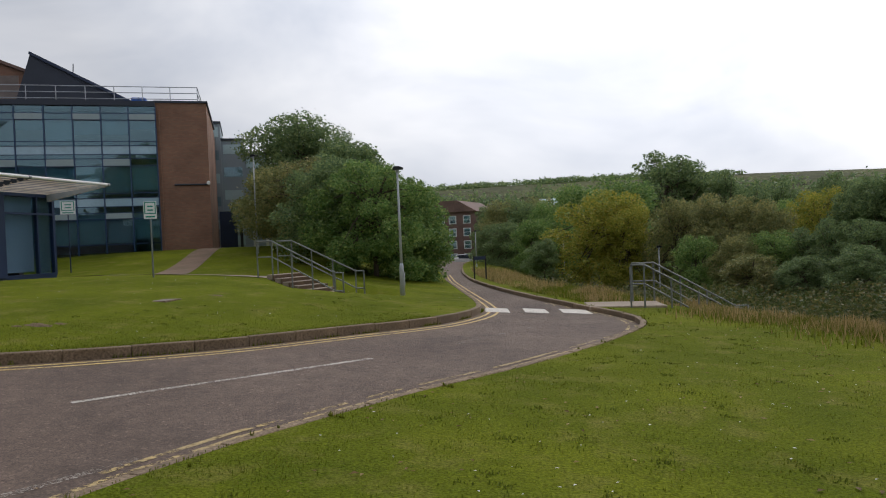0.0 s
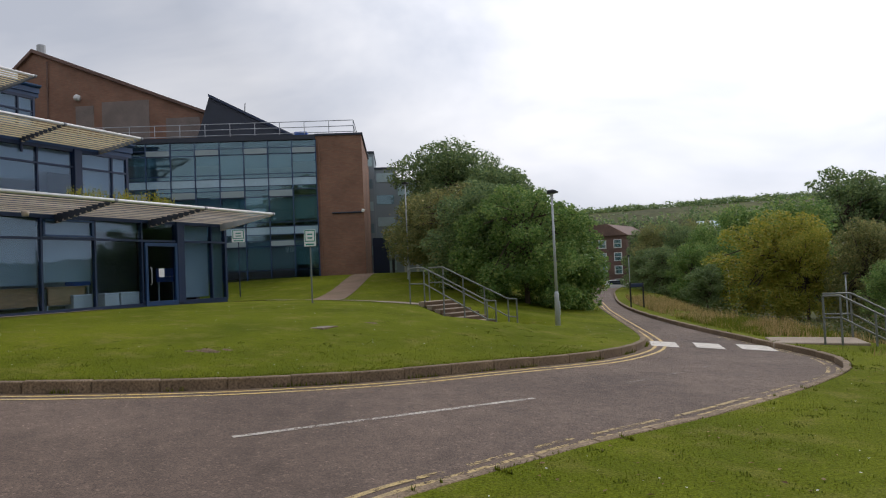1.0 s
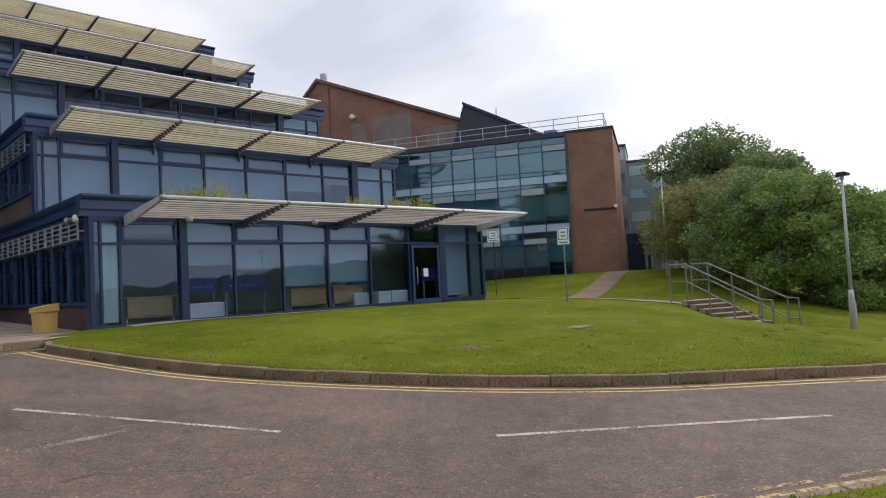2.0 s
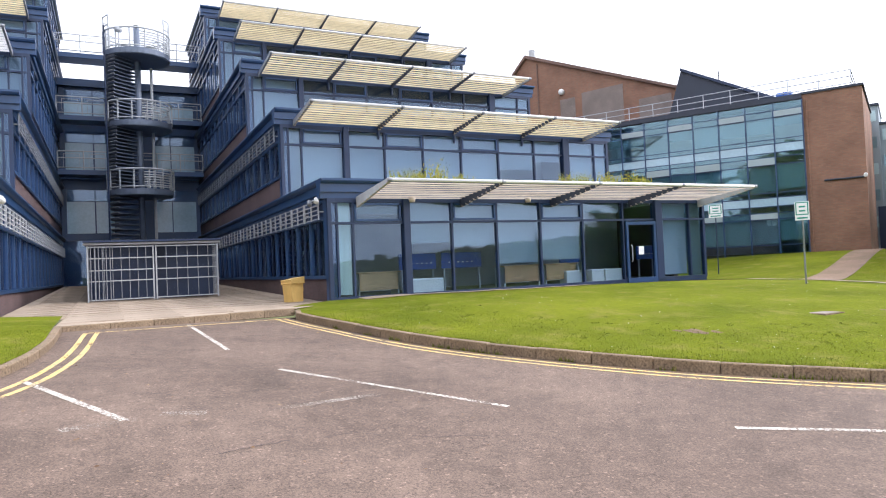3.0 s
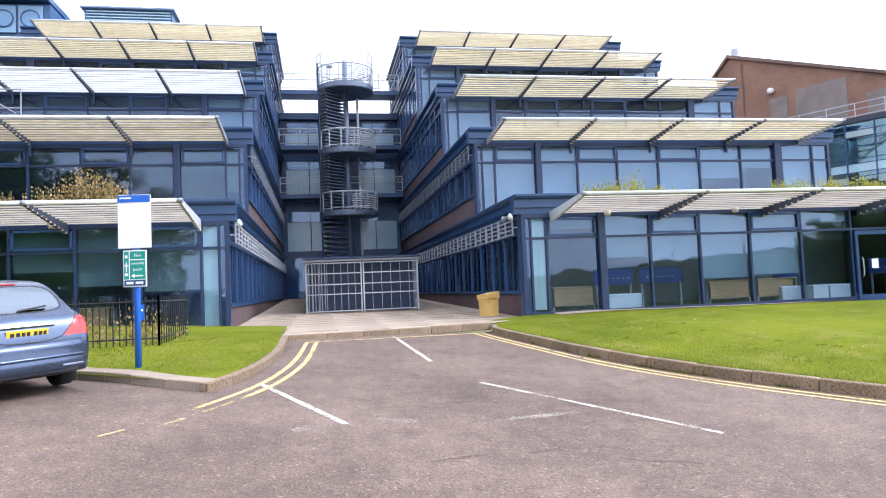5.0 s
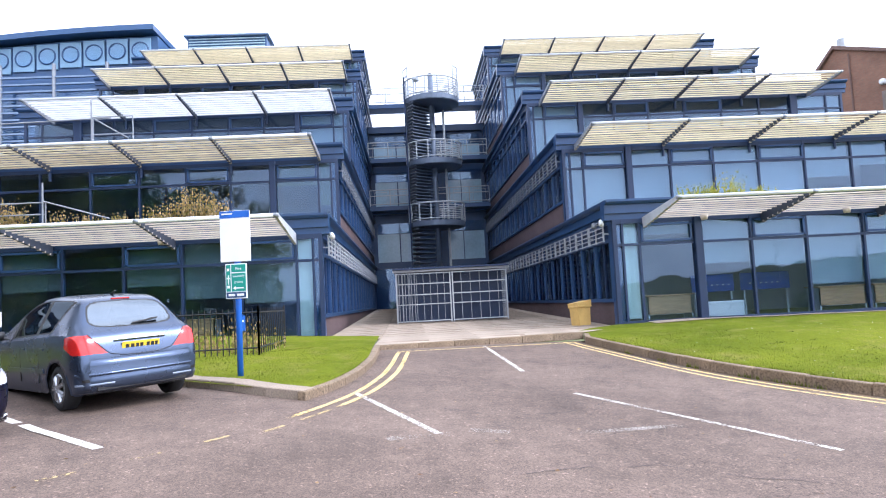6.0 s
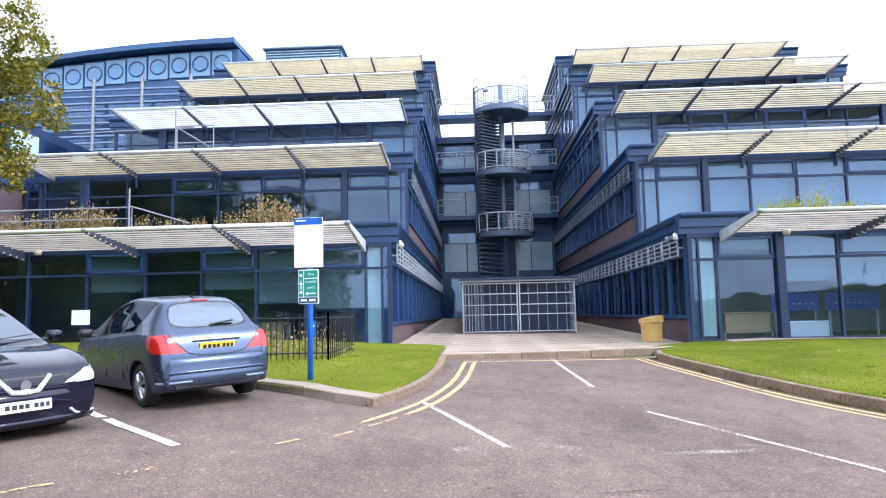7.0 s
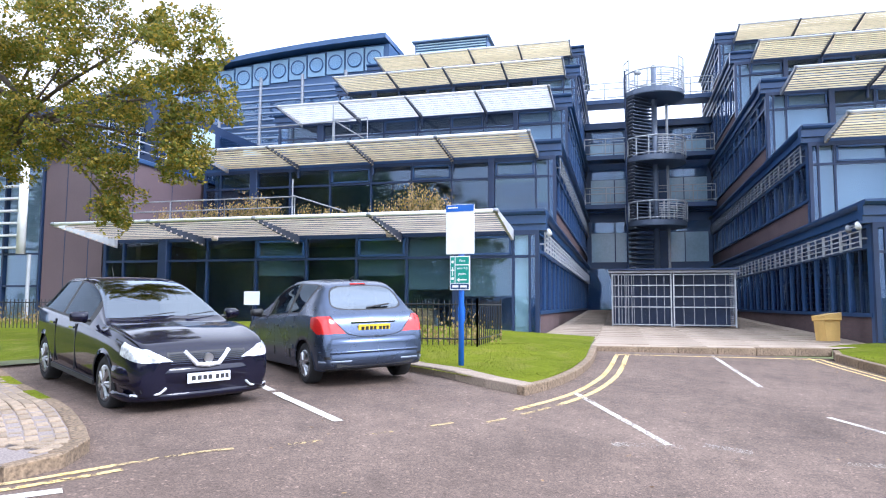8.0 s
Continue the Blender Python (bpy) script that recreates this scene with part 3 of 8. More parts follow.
# ---- ground: road, kerbs, lawns, paving ----
FK = spline([(-17.0, 4.62), (-16.5, 4.42), (-15.34, 4.57), (-13.67, 4.94), (-12.0, 5.33), (-10.75, 5.75), (-9.81, 6.2), (-8.97, 6.68), (-8.25, 7.16), (-7.6, 7.62),
             (-6.92, 8.2), (-6.25, 8.88), (-5.6, 9.62), (-5.1, 10.38), (-4.55, 11.3), (-4.0, 12.2), (-3.5, 13.0), (-3.0, 14.0), (-2.68, 15.3), (-2.6, 16.6), (-2.8, 17.9), (-3.3, 19.8), (-4.3, 23.2), (-5.8, 28.4), (-7.2, 33.5), (-10, 45), (-15, 66), (-19, 90)], 0.3)
NK = spline([(0.5, -60), (-1.4, -20), (-2.2, -8), (-2.7, -3), (-3.0, 1), (-3.14, 2.8), (-3.08, 3.7), (-2.93, 4.5), (-2.76, 5.2), (-2.48, 5.85), (-2.18, 6.55), (-1.8, 7.42),
             (-1.31, 8.35), (-0.71, 9.55), (0.0, 11.2), (0.52, 12.4), (0.98, 13.6), (1.16, 14.7), (1.06, 16.0), (0.55, 17.3), (-0.2, 18.7), (-0.74, 19.8), (-1.9, 22.3), (-2.95, 24.8), (-4.5, 29.0), (-6.3, 35.0), (-8.6, 45), (-12.6, 66), (-16, 90)], 0.3)


NKA = int(np.argmin(np.abs(NK[:, 1] + 3)))


def road_z(x, y):
    f = -0.055 * max(y, -5.5) if y < 5 else (-0.275 - 0.02 * (y - 5) if y < 15 else -0.475 - 0.027 * (y - 15))
    t = min(1.0, max(0.0, (2.5 * (-8.2 - x) + 1.5 * (y + 5.9)) / 8.5))
    dip = 0.09 * ss((2.5 - math.hypot(x + 8.2 + 2.5 * t, y + 5.9 - 1.5 * t)) / 1.4)
    return -0.216 - 0.05 * min(max(x, -17.0), 3.0) + f - dip


def pave_z(x, y):
    return 0.633 - 0.0134 * y + 0.019 * max(0.0, -19.2 - x)


STEP_A, STEP_B = np.array((-9.75, 20.25)), np.array((-7.0, 19.0))


def step_z(t):
    return 0.40 - 0.92 * t


def step_cut(x, y, z):
    """The bank is cut away along the garden steps."""
    u = STEP_B - STEP_A
    n = math.hypot(*u)
    px, py = x - STEP_A[0], y - STEP_A[1]
    t, lat = (px * u[0] + py * u[1]) / (n * n), abs(px * u[1] - py * u[0]) / n
    if t < -0.05 or t > 1.9:
        return z
    floor = step_z(min(t, 1.02)) - 0.10 + 0.55 * max(0.0, lat - 0.72) + 0.5 * max(0.0, t - 1.25) * n
    return min(z, floor)


def lawn_z(x, y):
    d = np.sqrt(((FK - (x, y)) ** 2).sum(1).min())
    g = math.exp(-((x + 12.5) ** 2 + (y - 18.5) ** 2) / 40.0)
    hill = 1.35 * ss((y - 22) / 13) * ss(d / 8)
    return step_cut(x, y, road_z(x, y) + 0.15 + 0.20 * ss(d / 4.5) + 0.30 * g * ss(d / 5) + hill + 0.012 * noise.noise((x * 0.9, y * 0.9, 0)) * min(1.0, d))


def ridge_x(y):
    return max(5.2 - 0.46 * (y - 13), -16.0 * (y / 90.0) + 2.6) if y > 8 else 7.5 - 0.05 * y


def verge_z(x, y):
    d = np.sqrt(((NK - (x, y)) ** 2).sum(1).min())
    up = 0.045 + 0.07 * ss((y - 11) / 3)
    return road_z(x, y) + up + 0.03 * ss((d - 0.3) / 2.5) - 0.30 * max(0.0, x - ridge_x(y)) + 0.015 * noise.noise((x * 0.8, y * 0.8, 3)) * min(1.0, d)


def strip_z(x, y):
    return max(min(road_z(x, y) + 0.10, 0.70), road_z(x, y) + 0.05)


def far_z(x, y):
    near = math.exp(-((x + 5) ** 2 + (y - 10) ** 2) / (55.0 ** 2))
    crest = 24.0 + 2.0 * noise.noise((x * 0.006, y * 0.006, 0)) - 0.012 * abs(x) * (1 if x > 0 else 0.2)
    return -4.5 * (1 - near) - 1.4 * near + (crest + 4.5) * ss((y - 110) / 210) - 10 * ss((y - 340) / 500)


# the land out to the horizon: one polar sheet
g = Geo()
rings = [0.0] + list(np.geomspace(6, 3200, 46))
SEG = 96
g.v.append((-5.0, 10.0, far_z(-5, 10)))
for r in rings[1:]:
    for j in range(SEG):
        a = 2 * math.pi * j / SEG
        x, y = -5 + r * math.cos(a), 10 + r * math.sin(a)
        g.v.append((x, y, far_z(x, y)))
for j in range(SEG):
    g.f.append((0, 1 + j, 1 + (j + 1) % SEG))
for i in range(len(rings) - 2):
    for j in range(SEG):
        a, b = 1 + i * SEG + j, 1 + i * SEG + (j + 1) % SEG
        g.f.append((a, a + SEG, b + SEG, b))
solid("ground", g, FARGREEN, "green and brown farmland rising to a bare hill crest", "ground", kind="structure", smooth=True)

nk_r = offset(NK, -0.6)
under = [(-16.9, 5.2), (-15.3, -0.4), (-13.0, -0.65), (-10.1, -1.35), (-10.3, -2.2), (-11.1, -3.1), (-12.95, -5.65), (-8.6, -9.0), (-7.7, -7.0), (-6.5, -5.45), (-5.2, -4.45), (-4.4, -4.4), (-3.6, -5.2), (-3.2, -60)]
sheet("road", np.concatenate([nk_r[::2], offset(FK, 0.35)[::-1][::2], under]), road_z, ASPHALT, 0.8, 0.0, "worn grey asphalt campus road with faded markings", "road")
fk_in = offset(FK, 0.13)
sheet("lawn", np.concatenate([fk_in[::-1], [(-17.35, 4.35), (-18.6, 5.2), (-19.1, 6.1), (-19.12, 21.2), (-62, 21.2), (-62, 90)]]), lawn_z, LAWN, 0.55, 0.0,
      "short mown green lawn with a few worn patches", "lawn")
nk_in = offset(NK, -0.13)
sheet("verge", np.concatenate([nk_in, [(16, 90), (40, 40), (60, -60)]]), verge_z, LAWN, 0.6, 0.0, "grass verge falling away from the road", "verge")
GRASS_STRIP = [(-14.75, -0.42), (-13.0, -0.42), (-11.6, -0.55), (-10.4, -0.8), (-9.55, -1.12), (-9.95, -1.95), (-10.85, -3.0), (-12.7, -5.6), (-8.5, -8.7),
               (-7.35, -6.75), (-6.3, -5.2), (-5.4, -4.1), (-4.9, -3.97), (-4.4, -4.1), (-3.4, -4.9), (-2.0, -60), (-17.9, -60), (-17.9, -0.42)]
sheet("grass_strip", GRASS_STRIP, strip_z, LAWN, 0.5, 0.0, "small patch of mown grass between kerbs", "lawn")


# paving slabs: each its own piece near the camera, the rest joined
pave = thing("pavement", "pale concrete slab paving with dark joints, slightly stained", "pavement", kind="structure")
sheet_pts = [(-14.95, -0.42), (-17.05, 4.62), (-19.1, 6.2), (-48, 6.2), (-48, -1.9), (-19.1, -1.9), (-19.1, -24), (-17.9, -24), (-17.9, -0.42)]
bed = sheet("bed", sheet_pts, pave_z, PAVING, 1.2, -0.012, "", "", kind="")
bed.parent = pave


def in_poly(p, poly):
    c = False
    for (ax, ay), (bx, by) in zip(poly, poly[1:] + poly[:1]):
        if (ay > p[1]) != (by > p[1]) and p[0] < (bx - ax) * (p[1] - ay) / (by - ay) + ax:
            c = not c
    return c


slab = Geo().box(-0.445, 0.445, -0.595, 0.595, -0.04, 0.0, cut=0.008).mesh("slab", PAVING)
fix(slab)
rest = Geo()
for i in range(40):
    for j in range(22):
        x, y = -14.9 - 0.9 * i, -19.0 + 1.2 * j
        if not all(in_poly((x + a, y + b), sheet_pts) for a in (-0.43, 0.43) for b in (-0.58, 0.58)):
            continue
        if x > -27 and y > -4.5:
            part("slab", slab, PAVING, pave, at=pose(x, y, pave_z(x, y) + random.uniform(-0.003, 0.003), random.uniform(-0.15, 0.15), random.uniform(-0.1, 0.1), 0))
        else:
            rest.box(x - 0.445, x + 0.445, y - 0.595, y + 0.595, pave_z(x, y) - 0.04, pave_z(x, y))
part("slabs", rest, PAVING, pave, kind="stuff")


def kerb_run(line, height, lean, label, stone=0.9, width=0.125, stone_mat=None, name="kerb"):
    """Kerb stones laid end to end along a plan line; each is a piece. lean: which side the body lies (+1 left)."""
    th = thing(name, label, "kerb", kind="structure")
    stone_mat = stone_mat or KERB
    d = np.concatenate([[0], np.cumsum(np.linalg.norm(np.diff(line, axis=0), axis=1))])
    n = max(1, round(d[-1] / stone))
    stone = d[-1] / n
    block = Geo().box(0, stone - 0.007, 0, width * lean, -0.18, 0.0, cut=0.012).mesh("kerbstone", stone_mat)
    fix(block)
    far = Geo()
    for i in range(n):
        a = np.array([np.interp(i * stone, d, line[:, k]) for k in (0, 1)])
        b = np.array([np.interp((i + 1) * stone, d, line[:, k]) for k in (0, 1)])
        za, zb = (height(*a), height(*b))
        u = (b - a) / np.linalg.norm(b - a)
        m = Matrix.Translation((a[0], a[1], za + random.uniform(-0.006, 0.006))) @ Matrix.Rotation(math.atan2(u[1], u[0]) + random.uniform(-0.008, 0.008), 4, "Z") @ Matrix.Rotation(-math.atan2(zb - za, stone), 4, "Y")
        if a[1] < 40:
            part("kerbstone", block, stone_mat, th, at=m)
        else:
            far.box(0, stone, 0, width * lean, -0.18, 0, m)
    if far.v:
        part("kerbstones", far, stone_mat, th, kind="stuff")
    return th


kerb_run(FK, lambda x, y: road_z(x, y) + 0.165, 1, "weathered concrete kerb round the lawn, stained brown")
kerb_run(NK[NKA:], lambda x, y: road_z(x, y) + 0.045 + 0.075 * ss((y - 11) / 3), -1, "low concrete kerb half overgrown by grass")
kerb_run(spline([(-14.9, -0.28), (-13.0, -0.3), (-11.55, -0.43), (-10.3, -0.68), (-9.4, -1.02)], 0.2), lambda x, y: road_z(x, y) + 0.12, -1, "concrete kerb curving round the grass", 0.6)
kerb_run(spline([(-14.9, -0.28), (-15.6, 1.3), (-16.3, 2.95), (-17.0, 4.62)], 0.3), lambda x, y: pave_z(x, y) + 0.005, 1, "stained concrete kerb along the paving edge")
kerb_run(spline([(-12.7, -5.55), (-10.85, -2.95), (-9.9, -1.85), (-9.45, -1.05)], 0.3), lambda x, y: road_z(x, y) + 0.125, 1, "pale flush kerb along the parking bay", 0.6, 0.32, PAVING)

# block-paved strip beside the parked car
strip = thing("paver_strip", "buff block pavers edging the parking bay", "paving", kind="structure")
edge = spline([(-4.5, -3.95), (-4.95, -3.85), (-5.35, -4.02), (-6.25, -5.12), (-7.3, -6.65), (-8.45, -8.6)], 0.21)
brick = fix(Geo().box(-0.098, 0.098, -0.048, 0.048, -0.06, 0, cut=0.006).mesh("paver", PAVER))
for i, p in enumerate(edge[2:]):
    q = edge[min(i + 3, len(edge) - 1)] - edge[i + 1]
    u = q / np.linalg.norm(q)
    for k in range(7):
        c = p + np.array([u[1], -u[0]]) * (-0.2 - 0.105 * k) * -1 * -1
        part("paver", brick, PAVER, strip, at=Matrix.Translation((c[0], c[1], road_z(*c) + 0.112 + random.uniform(-0.003, 0.003))) @ side(u) @ pose(0.1 * (k % 2), 0, 0, 0, 0, random.uniform(-2, 2)))
bed2 = Geo()
inner = offset(edge, 0.98)
outer = offset(edge, 0.05)
for i in range(len(edge) - 1):
    bed2.poly([(*p, road_z(*p) + 0.104) for p in (inner[i], inner[i + 1], outer[i + 1], outer[i])])
part("paver_bed", bed2, PATHM, strip)
kerb_run(edge, lambda x, y: road_z(x, y) + 0.11, 1, "rounded concrete kerb at the end of the bay", 0.42, 0.14)


# ---- road markings ----
def stripe(name, line, width, material, label, lift=0.006, worn=0.0):
    line = np.asarray(line, float)
    if len(line) == 2:
        n = max(2, int(np.linalg.norm(line[1] - line[0]) / 0.25))
        line = line[0] + (line[1] - line[0]) * np.linspace(0, 1, n)[:, None]
    a, b = offset(line, width / 2), offset(line, -width / 2)
    g = Geo()
    for i in range(len(line) - 1):
        if worn and noise.noise((line[i][0] * 2.3, line[i][1] * 2.3, 5)) > 0.5 - worn:
            continue
        g.poly([(*p, road_z(*p) + lift) for p in (b[i], b[i + 1], a[i + 1], a[i])])
    return solid(name, g, material, label, "road marking", kind="structure")


fk2 = FK[2:]
for d in (-0.21, -0.42):
    stripe("yellow_line", offset(fk2, d)[:150], 0.075, YELLOW, "faded double yellow line along the kerb")
for d in (0.10, 0.25):
    stripe("yellow_line", offset(NK[NKA + 22:], d)[:62], 0.065, YELLOWW, "faded double yellow line beside the grass", worn=0.10 if d < 0.2 else 0.32)
stripe("leaf_litter", offset(FK[3:170], -0.10), 0.17, DEBRIS, "brown leaf litter gathered along the kerb foot", lift=0.003, worn=0.1)
stripe("leaf_litter", offset(NK[NKA + 22:NKA + 90], 0.03), 0.10, DEBRIS, "brown leaf litter gathered along the kerb foot", lift=0.003, worn=0.15)
left_y = spline([(-6.85, -2.05), (-7.6, -1.5), (-8.55, -0.98), (-9.85, -0.45), (-11.3, -0.14), (-12.6, 0.0), (-14.0, 0.08), (-14.55, 0.12)], 0.15)
for d in (0.0, 0.19):
    line = offset(left_y, -d)
    k = 18 if d else 13
    stripe("yellow_line", line[k:], 0.075, YELLOW, "double yellow line sweeping round the grass corner", worn=0.0)
    stripe("yellow_line", line[6 if d else 0:k + 1], 0.05, YELLOWW, "worn end of the double yellow line", worn=0.42)
stripe("yellow_line", [(-14.55, 0.1), (-16.35, 4.22)], 0.075, YELLOW, "yellow line along the paving edge")
stripe("yellow_line", spline([(-5.1, -3.55), (-5.7, -3.15), (-6.2, -2.6), (-6.85, -2.05)], 0.15), 0.05, YELLOWW, "worn yellow line across the bay mouth", worn=0.42)
for d in (0.0, 0.13):
    stripe("yellow_line", offset(spline([(-3.9, -4.35), (-4.4, -3.98), (-4.75, -3.75), (-5.1, -3.55)], 0.15), -d), 0.06, YELLOW, "yellow line by the block-paved kerb")
stripe("white_line", [(-9.95, -0.43), (-7.6, 0.62)], 0.085, WHITEF, "white lane line at the drive mouth")
stripe("white_line", [(-15.6, 2.0), (-11.85, 2.22)], 0.085, WHITEF, "white centre line of the drive")
stripe("white_line", [(-9.85, 2.6), (-6.85, 4.42)], 0.085, WHITEF, "faded white junction line")
stripe("white_line", [(-7.75, 0.95), (-7.55, 1.8), ], 0.16, WORN, "ghost of an old give-way line", worn=0.2)
stripe("white_line", [(-7.55, 1.9), (-7.9, 3.3)], 0.12, WORN, "ghost of an old give-way line", worn=0.1)
stripe("white_line", [(-7.1, -0.9), (-7.6, 0.75)], 0.14, WORN, "ghost of an old give-way line", worn=0.35)
stripe("white_line", [(-5.17, 5.98), (-3.03, 9.45)], 0.085, WHITEF, "worn white centre dash")
stripe("white_line", [(-2.12, 11.25), (-1.06, 14.0)], 0.085, WORN, "worn white centre dash")
stripe("white_line", spline([(-9.06, -4.72), (-8.56, -4.13), (-8.16, -3.78), (-7.82, -3.47), (-7.12, -2.60)], 0.2), 0.11, WHITE, "crisp white parking bay line")
stripe("white_line", [(-4.0, -3.95), (-4.52, -3.48)], 0.10, WHITE, "short white road line")
stripe("white_line", [(-3.6, 3.3), (-3.25, 4.5)], 0.09, WORN, "worn white edge line near the kerb")
for k, (x0, x1) in enumerate(((-2.62, -1.98), (-1.62, -1.0), (-0.66, 0.08))):
    g = Geo()
    y = 17.55 + 0.17 * k
    g.poly([(px, py, road_z(px, py) + 0.007) for px, py in ((x0 + 0.1, y - 0.55), (x1 + 0.1, y - 0.6), (x1 - 0.12, y + 0.55), (x0 - 0.1, y + 0.6))])
    solid("road_table_mark", g, WHITE, "white painted block across the speed table", "road marking", kind="structure")
fa, nb = FK[int(np.argmin(np.abs(FK[:, 1] - 17))):], NK[int(np.argmin(np.abs(NK[:, 1] - 17))):]
mid = 0.5 * (fa[:150] + nb[:150])
for i in (30, 40, 50, 62):
    stripe("white_line", mid[i:i + 6], 0.08, WORN, "worn white centre dash")

# ---- the stepped glass building: two wings either side of a courtyard ----
LX = [-19.2, -24.55, -30.6, -37.9, -43.1]      # facade planes, storey by storey
LC = [4.10, 7.36, 10.90, 14.80, 17.90]         # cornice tops
LF = [0.60, 4.10, 7.36, 10.90, 14.80]          # floors
BACK = -52.0
TIPX = [-16.6, -22.1, -28.0, -35.7, -41.0]
TIPZ = [3.75, 7.10, 10.50, 14.52, 17.54]
ROOTZ = [3.53, 6.90, 10.34, 14.32, 17.36]
MODS = [0.0, 0.22, 0.70, 2.27, 2.50, 3.95, 5.58, 7.28, 9.05, 10.85, 12.32, 12.66, 14.1, 14.85]


def wing(name, y0, s, width, label, blinds, wall=None):
    """One wing. y0: the courtyard face; s: the way it runs from there; blinds(level, bay) gives the pane's backing."""
    k = width / MODS[-1]
    Y = lambda d: y0 + s * d * k
    top = thing(name, label, "office building")
    for lv in range(5):
        x, f, c = LX[lv], LF[lv], LC[lv]
        back = BACK
        # body: floor, soffit, room walls
        g = Geo()
        g.box(x - 0.25, back, Y(0.12), Y(14.7), c - 0.50, c - 0.06)
        g.box(x - 0.02, back, Y(0.12), Y(14.7), f - 0.30 if lv else 0.2, f + 0.02)
        part("slab", g, NAVYD, top)
        g = Geo()
        g.box(x - 4.6, x - 4.75, Y(0.3), Y(14.6), f, c - 0.5)
        g.box(x - 0.3, x - 4.6, Y(14.45), Y(14.6), f, c - 0.5) if lv else None
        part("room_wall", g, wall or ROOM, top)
        part("room_floor", Geo().box(x - 0.1, x - 4.6, Y(0.3), Y(14.6), f + 0.02, f + 0.03), ROOMF, top)
        # cornice: stepped moulding round the front and the courtyard side
        prof = [(-0.3, -0.56), (0.02, -0.56), (0.02, -0.38), (0.10, -0.38), (0.10, -0.14), (0.20, -0.12), (0.26, -0.06), (0.26, 0.0), (-0.3, 0.0)]
        part("cornice", Geo().prism(prof, lambda u, v, w: (x + u, w, c + v), Y(-0.26 / k), Y(14.85 + 0.26 / k)), NAVY, top)
        part("side_cornice", Geo().prism(prof, lambda u, v, w: (w, y0 - s * u, c + v), x - 0.3, back), NAVY, top)
        # roof terrace
        if lv < 4:
            part("terrace", Geo().box(x, LX[lv + 1] + 0.1, Y(0.2), Y(14.7), c - 0.05, c + 0.02), ROOMF, top, "grey felt terrace")
        else:
            part("terrace", Geo().box(x, back, Y(0.1), Y(14.75), c - 0.05, c + 0.02), ROOMF, top, "grey felt roof")
        # front: posts, mullions, transoms and panes
        zt, zs = c - 1.28, f + (0.05 if lv else 0.08)
        for i, d in enumerate(MODS):
            if i not in (3, 4, 10, 11):
                w = 0.11 if i in (0, 13) else 0.06
                part("mullion", Geo().box(x + 0.05, x - 0.10, Y(d) - w / 2, Y(d) + w / 2, f, c - 0.55), NAVYD, top)
        part("transom", Geo().box(x + 0.045, x - 0.08, Y(0), Y(14.85), zt - 0.035, zt + 0.035), NAVYD, top)
        part("sill", Geo().box(x + 0.055, x - 0.105, Y(0), Y(14.85), f - (0.25 if lv == 0 else 0), zs), NAVYD, top)
        part("head", Geo().box(x + 0.04, x - 0.11, Y(0), Y(14.85), c - 0.68, c - 0.55), NAVYD, top)
        for a, b in ((3, 4), (10, 11)):
            part("column", Geo().box(x + 0.14, x - 0.14, Y(MODS[a]), Y(MODS[b]), f, c - 0.55, cut=0.02), NAVYD, top)
        for i in range(13):
            if i in (3, 10):
                continue
            ya, yb = sorted((Y(MODS[i]) + s * 0.03, Y(MODS[i + 1]) - s * 0.03))
            part("pane", Geo().box(x, x - 0.012, ya, yb, zs, zt - 0.035), GLASS, top).visible_shadow = False
            part("pane", Geo().box(x, x - 0.012, ya, yb, zt + 0.035, c - 0.68), GLASS, top).visible_shadow = False
            bl = blinds(lv, i)
            if bl:
                m, drop = bl
                part("blind", Geo().box(x - 0.16, x - 0.165, ya, yb, c - 0.68 - drop * (c - 0.68 - zs), c - 0.68), m, top)
            if i in (2, 5, 7):
                # opening light above the transom
                h = Geo()
                for q in (ya + 0.02, yb - 0.08):
                    h.box(x + 0.07, x - 0.02, q, q + 0.06, zt + 0.05, c - 0.70)
                h.box(x + 0.07, x - 0.02, ya, yb, zt + 0.05, zt + 0.11)
                h.box(x + 0.07, x - 0.02, ya, yb, c - 0.76, c - 0.70)
                part("vent_frame", h, NAVY, top)
        # courtyard side: plinth or spandrel, window band, louvres, fins
        depth = (x - 0.15) - (LX[lv + 1] if lv < 4 else BACK)
        xe = BACK
        zb = f + (0.62 if lv == 0 else 0.80)
        zl = c - 0.62
        part("spandrel", Geo().box(x - 0.35, xe, y0 + s * 0.02, y0 + s * 0.26, f - (0.15 if lv == 0 else 0), zb), PLUM, top, "dark plum brick panel")
        part("side_rail", Geo().box(x - 0.30, xe, y0 - s * 0.05, y0 + s * 0.2, zb, zb + 0.10), NAVY, top)
        part("side_rail", Geo().box(x - 0.30, xe, y0 - s * 0.02, y0 + s * 0.2, zl - 0.52, zl - 0.42), NAVY, top)
        part("side_rail", Geo().box(x - 0.30, xe, y0 - s * 0.02, y0 + s * 0.2, zl, c - 0.5), NAVY, top)
        part("corner_post", Geo().box(x - 0.02, x - 0.42, y0 - s * 0.03, y0 + s * 0.24, f - (0.1 if lv == 0 else 0), c - 0.55, cut=0.015), NAVY, top)
        bay = 0
        xx = x - 0.42
